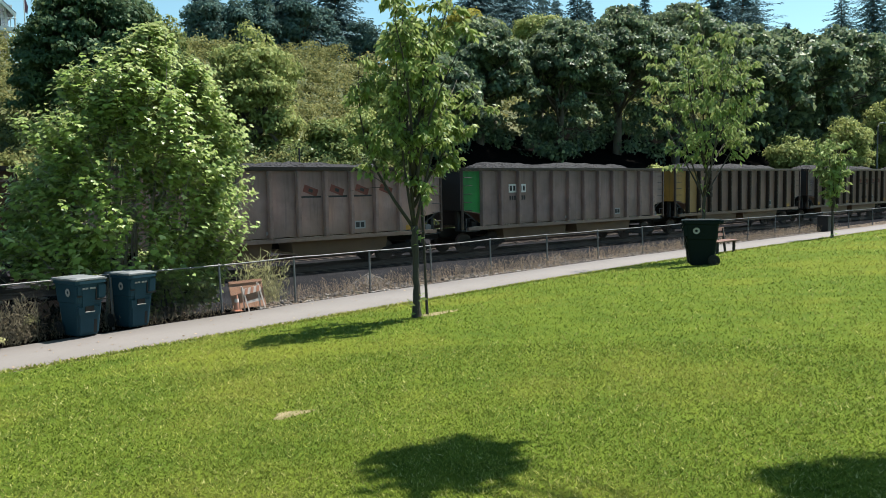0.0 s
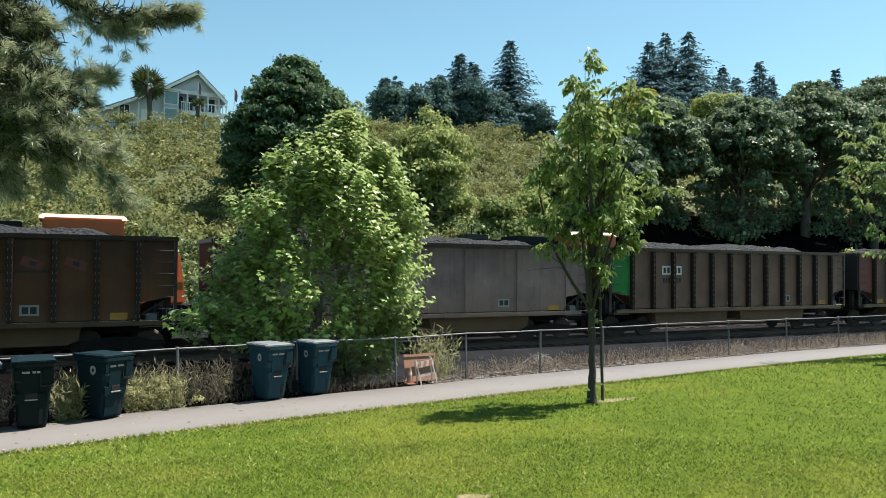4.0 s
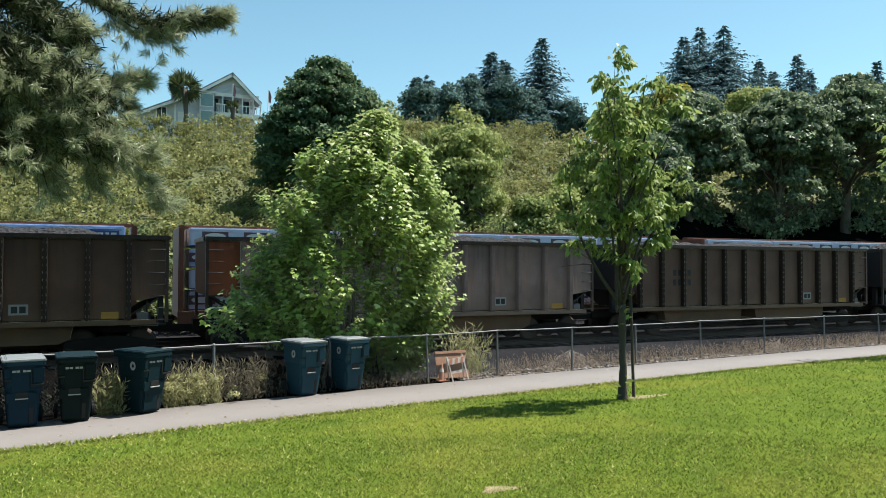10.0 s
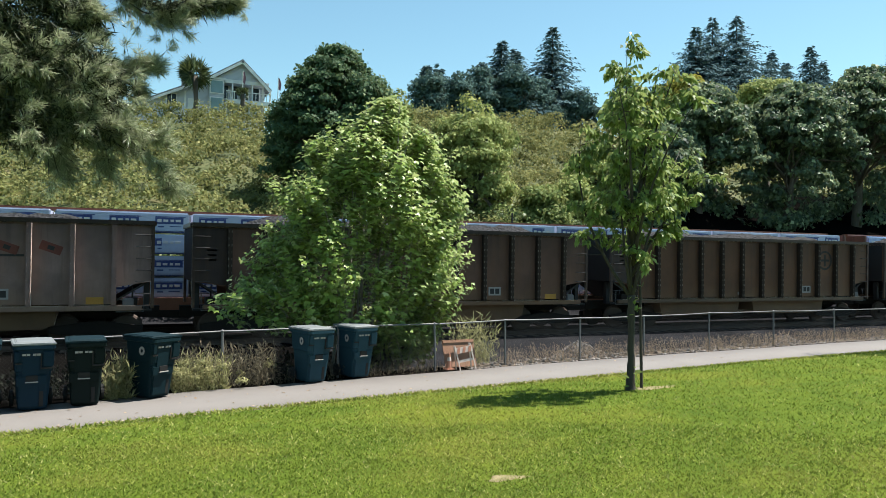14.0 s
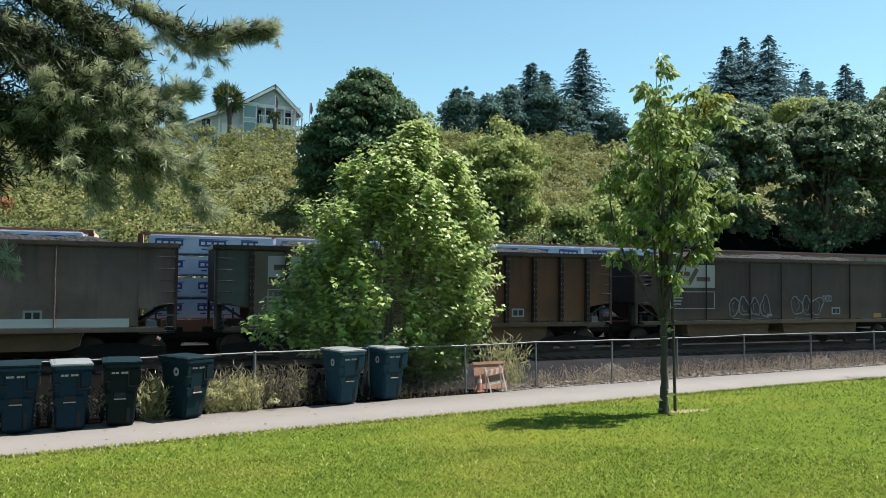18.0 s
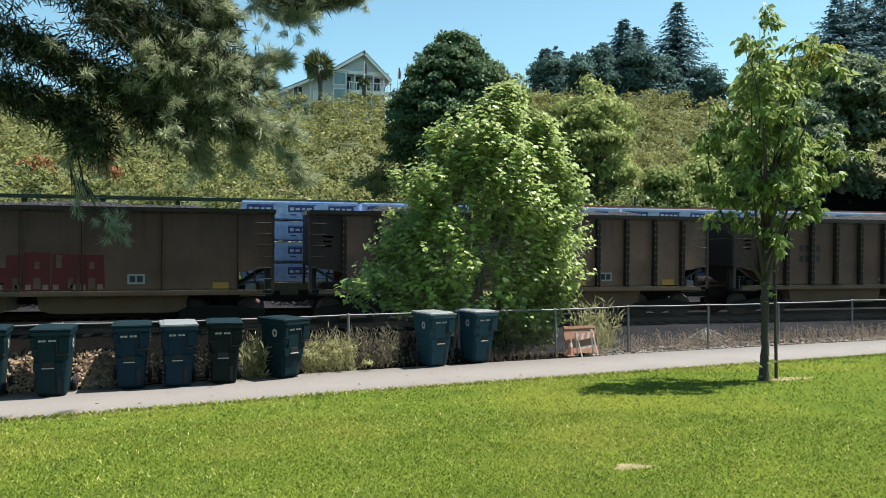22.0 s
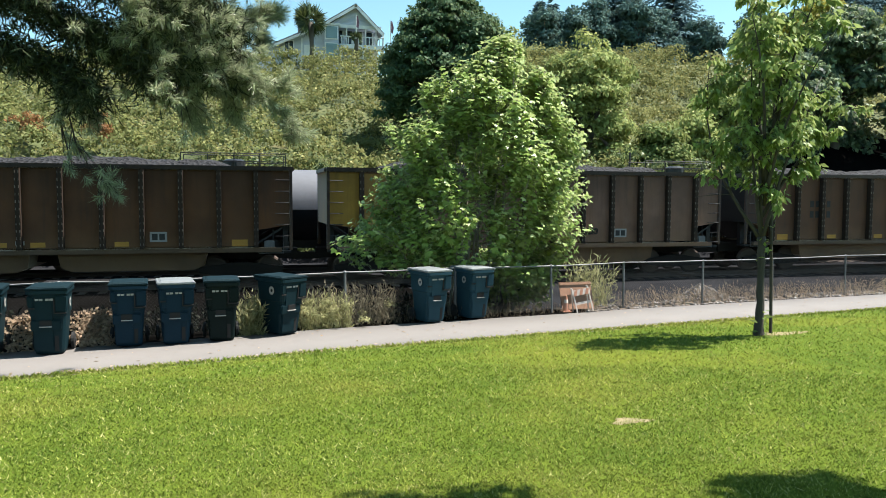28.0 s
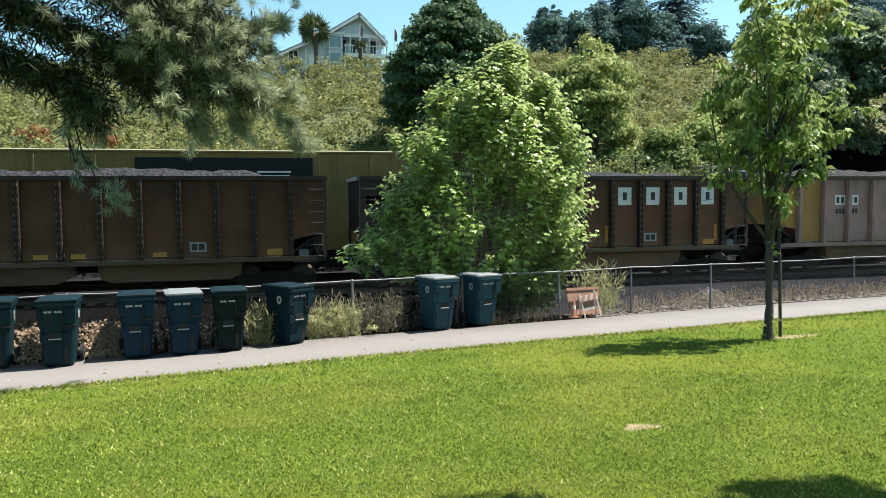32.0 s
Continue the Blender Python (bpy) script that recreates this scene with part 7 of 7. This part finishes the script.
def make_house():
    """The hilltop house: a broad gable over a balcony, a long low wing falling away beside it."""
    M_SIDING = Mat("grey_siding", 0.7)
    wv = M_SIDING.node("ShaderNodeTexWave", Scale=2.4)
    wv.bands_direction = "Z"
    M_SIDING.link(M_SIDING.coords(), wv.inputs["Vector"])
    M_SIDING.color(M_SIDING.mix(M_SIDING.noise(0.8), (0.44, 0.47, 0.55), (0.52, 0.55, 0.63))).bump(wv.outputs["Fac"], 0.4, 0.03)
    sid = M_SIDING.m
    trim = plain("white_trim", (0.78, 0.79, 0.80), 0.6)
    roofm = plain("grey_shingle", (0.15, 0.17, 0.18), 0.9)
    glass = plain("house_glass", (0.03, 0.04, 0.05), 0.08)
    pale_glass = plain("reflecting_house_glass", (0.22, 0.33, 0.36), 0.1)
    brick = plain("chimney_brick", (0.20, 0.18, 0.18), 0.9)
    h = thing("house", pose(11.6, 80.0, 17.0), "grey gabled house with white trim and balcony on the hilltop", "house")

    def slab(name, a, b, thick, y0, y1, mat, parent=None):
        a, b = np.array(a, float), np.array(b, float)
        d = b - a
        n = np.array([d[1], -d[0]]) / np.hypot(*d)
        n = n if n[1] < 0 else -n
        return part(name, prism([tuple(a), tuple(b), tuple(b + n * thick), tuple(a + n * thick)], y0, y1), mat, parent or h)

    def window(x, z, w, hh, y, pane=glass, bars=1):
        win = part("window", box(x, y, z, w + 0.22, 0.1, hh + 0.22), trim, h)
        part("pane", box(x, y - 0.06, z, w, 0.04, hh), pane, win)
        for k in range(bars):
            part("muntin", box(x - w / 2 + w * (k + 1) / (bars + 1), y - 0.09, z, 0.06, 0.03, hh), trim, win)
    # gable block, the balcony cut into its front
    part("wall", prism([(-3.2, -3.5), (2.7, -3.5), (2.7, 2.75), (0.05, 5.1), (-3.2, 3.0)], 1.6, 10), sid, h)
    part("gable_wall", prism([(-3.0, 3.05), (2.35, 3.05), (0.05, 5.15)], 0.0, 1.6), sid, h)
    for a, b in (((0.05, 5.5), (3.05, 2.6)), ((0.05, 5.5), (-3.5, 3.25))):
        slab("roof", a, b, 0.14, -0.55, 10.4, roofm)
        slab("barge_board", (a[0], a[1] - 0.14), (b[0], b[1] - 0.14), 0.26, -0.62, -0.5, trim)
    part("bay_wall", box(-2.45, 0.7, 0.4, 1.5, 1.7, 5.8, bevel=0.02), sid, h)
    window(-2.45, 2.45, 1.15, 1.2, -0.17, pale_glass, 0)
    window(-2.45, 0.7, 1.15, 1.2, -0.17, pale_glass, 0)
    part("bay_fascia", box(-2.45, -0.2, 3.3, 1.8, 0.14, 0.22), trim, h)
    part("recess_header", box(0.6, 0.02, 3.2, 4.4, 0.14, 0.36), trim, h)
    for k, x in enumerate((-1.35, -0.35, 0.65, 1.75)):
        window(x, 2.35, 0.62 if k else 0.5, 1.35, 1.56, glass, 0)
        part("column", box(x + 0.5, 0.1, 2.2, 0.14, 0.16, 1.9), trim, h)
    bal = part("balcony", box(0.75, 0.6, 1.2, 4.6, 1.9, 0.2), trim, h)
    for k in range(13):
        part("baluster", box(-1.45 + k * 0.365, -0.32, 1.7, 0.06, 0.06, 0.8), trim, bal)
    part("balcony_rail", box(0.75, -0.32, 2.12, 4.6, 0.1, 0.09), trim, bal)
    part("balcony_skirt", box(0.75, -0.38, 1.1, 4.6, 0.06, 0.42), trim, bal)
    for k in (-1.5, 0.9, 2.95):
        part("balcony_post", box(k, -0.3, -0.4, 0.16, 0.16, 2.8), trim, bal)
    part("porch_post", box(2.95, -0.2, 2.0, 0.14, 0.14, 1.6), trim, h)
    # long wing under a falling roof
    part("wing_wall", prism([(-10.3, -3.5), (-3.2, -3.5), (-3.2, 3.1), (-10.3, -0.2)], 0.3, 8), sid, h)
    slab("wing_roof", (-3.3, 3.42), (-11.0, -0.25), 0.16, -0.3, 8.6, roofm)
    slab("wing_fascia", (-3.3, 3.26), (-11.0, -0.41), 0.24, -0.37, -0.25, trim)
    window(-6.75, 0.85, 0.85, 1.05, 0.27)
    window(-9.6, -0.35, 0.75, 0.75, 0.27, glass, 1)
    part("corner_board", box(-5.45, 0.27, 0.2, 0.16, 0.1, 3.2), trim, h)
    part("garage_door", box(-4.6, 0.27, -0.1, 1.2, 0.1, 2.4), trim, h)
    part("chimney", box(-5.0, 4.0, 3.6, 1.1, 0.9, 3.0, bevel=0.05), brick, h)
    part("chimney_pot", tube([(-5.0, 4.0, 5.0), (-5.0, 4.0, 5.45), (-5.0, 4.0, 5.5)], [0.22, 0.2, 0.28], 10), brick, h)
    cloth = plain("flag_cloth", (0.20, 0.10, 0.14), 0.8)
    for fx, fz, fh in ((15.1, 18.6, 2.2), (11.5, 19.2, 1.9)):
        fl = thing("flag_pole", pose(fx, 78.6, fz), "thin pole with a small limp flag beside the house", "flag")
        part("pole", tube([(0, 0, -0.8), (0.05, 0, fh)], 0.045, 6), trim, fl)
        part("flag", prism([(0.05, fh - 1.2), (0.28, fh - 1.35), (0.36, fh - 0.7), (0.2, fh - 0.1), (0.05, fh - 0.1)], -0.02, 0.02), cloth, fl)
    # fan palms beside it
    rng = np.random.default_rng(91)
    for px, py, pz, high, rad, count, label in ((6.7, 76.0, 15.0, 4.5, 1.55, 50, "fan palm beside the hilltop house"), (11.1, 76.0, 17.2, 0.9, 0.62, 34, "small spiky palm below the balcony")):
        p = thing("palm_tree", pose(px, py, pz), label, "palm")
        part("trunk", tube([(0, 0, -0.8), (0.1, 0, high * 0.45), (0, 0, high)], [0.26, 0.2, 0.26], 9), M_BARK, p, "", True)
        P, Wy, L, N = [], [], [], []
        for k in range(count):
            d = unit(rng.normal(size=3) * np.array([1, 1, 0.75]) + np.array([0, 0, 0.1 if rad > 0.8 else 0.9]))
            c = np.array([0, 0, high + 0.1]) + d * rad * rng.uniform(0.3, 0.6)
            fan = unit(np.cross(d, rng.normal(size=3)))
            for j in range(13):
                a = (j - 6) * 0.19
                P.append(c)
                Wy.append(d * math.cos(a) + fan * math.sin(a) + np.array([0, 0, -0.22]))
                N.append(np.cross(d, fan))
                L.append(rad * rng.uniform(0.62, 0.9))
        L = np.array(L)
        v, f = leaf_arrays(np.array(P), np.array(Wy), np.array(N) + rng.normal(size=(len(P), 3)) * 0.2, L, L * 0.13)
        link_mesh("crown", v, f, M_PALM, p)
    h2 = thing("house", pose(-1.4, 86, 15.0), "pale grey neighbouring house half hidden by pine", "house")
    part("wall", box(0, 0, 1.5, 3.0, 6, 6.0), sid, h2)
    part("roof", prism([(-2.0, 4.4), (2.0, 4.4), (2.0, 4.6), (-2.0, 5.2)], -3.6, 3.6), roofm, h2)
    part("corner_board", box(1.42, -3.03, 1.4, 0.2, 0.08, 5.8), trim, h2)


# ---------------------------------------------------------------- things far down the path
def make_far_things():
    b = thing("park_bench", pose(25.6, 15.05, gz(25.6, 15.05), 0, 0, 8), "park bench with brown slats beside the path", "bench")
    slat = plain("bench_slat", (0.20, 0.11, 0.085), 0.7)
    for k in range(3):
        part("seat_slat", box(0, -0.2 + k * 0.17, 0.46, 1.8, 0.13, 0.05, bevel=0.01), slat, b)
    for k in range(2):
        part("back_slat", box(0, 0.28 + 0.04 * k, 0.66 + k * 0.2, 1.8, 0.05, 0.13, m=pose(0, 0, 0, -12, 0, 0), bevel=0.01), slat, b)
    for s in (-0.75, 0.75):
        part("leg", box(s, -0.15, 0.22, 0.07, 0.09, 0.46), M_BLACK, b)
        part("leg", box(s, 0.24, 0.45, 0.07, 0.07, 0.92, m=pose(0, 0, 0, -8, 0, 0)), M_BLACK, b)
    k = thing("litter_bin", pose(42.8, 19.35 - 0.35, 0.0), "dark slatted litter bin against the fence", "bin")
    part("body", box(0, 0, 0.4, 0.75, 0.6, 0.8, bevel=0.04), M_BLACK, k)
    part("lid", box(0, 0, 0.84, 0.82, 0.66, 0.08, bevel=0.03), M_BLACK, k)
    l = thing("street_lamp", pose(92, 35.4, gz(92, 35.4)), "slim grey street lamp beyond the railway", "lamp")
    part("pole", tube([(0, 0, -0.5), (0, 0, 4), (0, 0, 9.2), (0.4, 0, 9.6), (1.6, 0, 9.7)], [0.11, 0.09, 0.06, 0.05, 0.04], 8), M_STEEL, l)
    part("head", box(1.9, 0, 9.68, 0.8, 0.28, 0.14, bevel=0.04), M_STEEL, l)
    u = thing("signal_post", pose(20.0, 36.6, gz(20.0, 36.6)), "slim dark post beside the far track", "post")
    part("pole", tube([(0, 0, -0.5), (0, 0, 5.2)], [0.06, 0.05], 7), M_BLACK, u)


def make_lawn_patches():
    rng = np.random.default_rng(95)
    bare = Mat("bare_earth", 0.95)
    nn = bare.noise(12, 5)
    bare.color(bare.ramp(nn, (0.3, (0.10, 0.095, 0.03)), (0.7, (0.24, 0.19, 0.10)))).bump(nn, 0.5, 0.02)
    for x, y, rx, ry in ((3.0, 5.54, 0.17, 0.10), (8.1, 10.0, 0.42, 0.2)):
        n = 20
        v = [(x, y, gz(x, y) + 0.012)]
        for q, dz in ((0.6, 0.011), (1.0, 0.002)):
            for k in range(n):
                a = 2 * math.pi * k / n
                w = q * (1 + 0.25 * math.sin(3 * a + x) + 0.12 * rng.normal())
                px, py = x + rx * w * math.cos(a), y + ry * w * math.sin(a)
                v.append((px, py, gz(px, py) + dz))
        bm = bmesh.new()
        vs = [bm.verts.new(q) for q in v]
        for k in range(n):
            bm.faces.new((vs[0], vs[1 + k], vs[1 + (k + 1) % n]))
            bm.faces.new((vs[1 + k], vs[1 + n + k], vs[1 + n + (k + 1) % n], vs[1 + (k + 1) % n]))
        tagged(part("bare_patch", bm, bare.m), "worn bare patch of dry earth in the lawn", "bare ground", kind="structure")


def make_leafy_weeds():
    """Broad-leaved weeds by the fence."""
    rng = np.random.default_rng(99)
    for x0, x1, n in ((-0.08, 0.28, 14), (1.0, 1.6, 12), (1.8, 3.1, 4), (-5.2, -4.6, 8)):
        x = rng.uniform(x0, x1, n)
        y = fence_y(x) + rng.uniform(-0.55, 0.1, n)
        c = np.stack([x, y, rng.uniform(0.08, 0.5, n)], 1)
        v, f = shells(c, rng.uniform(0.08, 0.18, n), 90, 0.042, rng, 0.7, 0.3)
        tagged(link_mesh("leafy_weeds", v, f, M_WEED), "yellow-green leafy weeds in front of the fence", "weeds", kind="stuff")


def make_leaf_bank():
    """A bank of dry leaves against the fence, seen between two bins."""
    rng = np.random.default_rng(98)
    n = 2600
    x = rng.choice([-2.42, -3.45, -4.4], n, p=[0.6, 0.25, 0.15]) + rng.normal(size=n) * 0.2
    q = rng.random(n)
    y = fence_y(x) - 0.5 + q * 0.5
    p = np.stack([x, y, 0.02 + q * 0.5 + rng.normal(size=n) * 0.03], 1)
    ln = rng.uniform(0.04, 0.09, n)
    v, f = leaf_arrays(p, rng.normal(size=p.shape), np.tile([0, -0.8, 0.8], (n, 1)) + rng.normal(size=p.shape) * 0.4, ln, ln * 0.7)
    tagged(link_mesh("leaf_bank", v, f, M_DRY), "bank of dry tan leaves against the fence", "leaves", kind="stuff")


def make_litter_leaves():
    rng = np.random.default_rng(97)
    n = 1300
    x = rng.uniform(-6, 16, n)
    y = edge_y(x) + np.where(rng.random(n) < 0.2, rng.uniform(0, 2.0, n), rng.normal(size=n) * 0.10 + 0.02)
    p = np.stack([x, y, np.maximum(ground_z(x, y), 0.0) + 0.03], 1)
    way = rng.normal(size=p.shape) * np.array([1, 1, 0.15])
    ln = rng.uniform(0.03, 0.075, n)
    v, f = leaf_arrays(p, way, np.tile([0, 0, 1.0], (n, 1)) + rng.normal(size=p.shape) * 0.3, ln, ln * 0.6)
    tagged(link_mesh("fallen_leaves", v, f, M_DRY), "dry fallen leaves along the path's edge", "leaves", kind="stuff")


make_ground()
make_path()
make_tracks()
make_hill_brush()
make_big_trees()
make_house()
make_coal_train()
make_freight()
make_fence()
make_bush()
make_young_tree(7.62, 9.92, 5.65, 1.5, 6, 0.05, 38, "young staked cherry tree with drooping green leaves", leaf=0.132)
make_young_tree(21.6, 13.3, 7.6, 2.8, 8, 0.0, 20, "young leafy tree on the lawn beyond the bin", False, None, 0.2)
make_young_tree(36.2, 15.75, 4.9, 1.1, 9, 0.0, 10, "small young tree at the path's edge", False, None, 0.24)
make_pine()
make_shade_tree()
BINS = [(-3.95, 13.2, 8, M_BINTEAL, "dark teal wheeled bin by the fence"), (-3.0, 13.15, 4, M_BINTEAL, "dark teal wheeled bin with a moulded front"), (-1.9, 13.55, 6, M_BINBLUE, "dark blue wheeled bin with a closed lid"),
        (-1.17, 13.6, 8, M_BINBLUE, "dark blue wheeled bin with a pale scuffed lid"), (-0.42, 13.75, 4, M_BINGREEN, "dark green wheeled bin with a closed lid"), (0.62, 14.1, 34, M_BINTEAL, "teal wheeled bin with a round white mark on its side"),
        (3.62, 14.85, 16, M_BINLIT, "dark blue wheeled bin with a pale lid"), (4.62, 15.15, 16, M_BINLIT, "dark blue wheeled bin beside its twin")]
for bx_, by_, bt_, bm_, bl_ in BINS:
    make_bin(bx_, by_, bt_, bm_, bl_, M_LIDPALE if "pale" in bl_ or "twin" in bl_ else None, 1.03)
make_bin(17.9, 11.1, -142, M_BINGREEN, "large dark green wheeled bin on the lawn", None, 1.16)
make_barricade()
make_gravel_pile(11.6, 17.4, 0.85, 0.42, 1)
make_gravel_pile(20.9, 18.9, 0.5, 0.25, 2)
make_stones()
make_far_things()
make_lawn_patches()
make_litter_leaves()
make_weeds("dry_grass", 4200, 8.5, 45, -0.25, 0.6, 0.34, M_DRY, "dry straw-coloured grass along the fence", 1, 0.06)
make_weeds("dry_grass", 170, 7.4, 8.6, 0.3, 1.0, 1.0, M_WEED, "tall grassy weeds behind the fence", 2, 0.05)
make_weeds("green_weeds", 300, -0.1, 0.35, -0.6, 0.1, 0.62, M_WEED, "sunlit green weeds between the bins", 3, 0.07)
make_weeds("green_weeds", 420, 1.0, 2.0, -0.45, 0.4, 0.55, M_WEED, "sunlit green weeds beside the fence", 5, 0.07)
make_weeds("dry_grass", 420, 1.1, 3.0, -0.2, 0.6, 0.66, M_SEEDHEAD, "dry grey-brown stalks among the weeds", 6, 0.06)
make_weeds("dry_grass", 260, 2.4, 6.6, -0.3, 0.2, 0.3, M_SEEDHEAD, "low dry stalks at the foot of the maple", 7, 0.07)
make_weeds("dry_grass", 200, 2.6, 8, -0.25, 0.3, 0.2, M_DRY, "dry brown weeds under the fence", 4, 0.12)
make_weeds("undergrowth", 900, -9, 6.5, 0.25, 3.4, 0.55, M_SHADE_UNDER, "undergrowth behind the fence, coloured dark for shade", 8, 0.2)
make_leaf_bank()
make_leafy_weeds()
make_lawn_grass()


# ---------------------------------------------------------------- what moves
PHASE_T = (0, 3, 6, 8, 10, 12, 14, 16, 19, 22, 24, 27, 29, 32)
PHASE_X = (4.6, 3.55, 2.65, 2.15, 1.85, 1.4, 1.15, 0.97, 0.77, 0.82, 0.95, 1.42, 1.78, 2.5)
FAR_SPEED = 15.9
KEY_T = (0, 0.1, 0.2, 3, 6, 8, 10, 12, 14, 16, 19, 22, 24, 27, 29, 31.8, 31.9, 32)


def coal_place(n, t):
    return np.interp(t, PHASE_T, PHASE_X) + (n - t) * PITCH - CAR_HALF


def on_track(x, y, turn=0):
    return pose(x, y, RAIL_Z + GRADE * x, 0, -math.degrees(math.atan(GRADE)), 0) @ pose(0, 0, 0, 0, 0, turn)


def motions():
    for n, car in COAL_CARS:
        walk(car, [(t, on_track(float(coal_place(n, t)), TRACK_Y[0])) for t in KEY_T])
    for u, turn, car in FAR_CARS:
        walk(car, [(t, on_track(u + FAR_SPEED * t, TRACK_Y[1], turn)) for t in KEY_T])


motions()
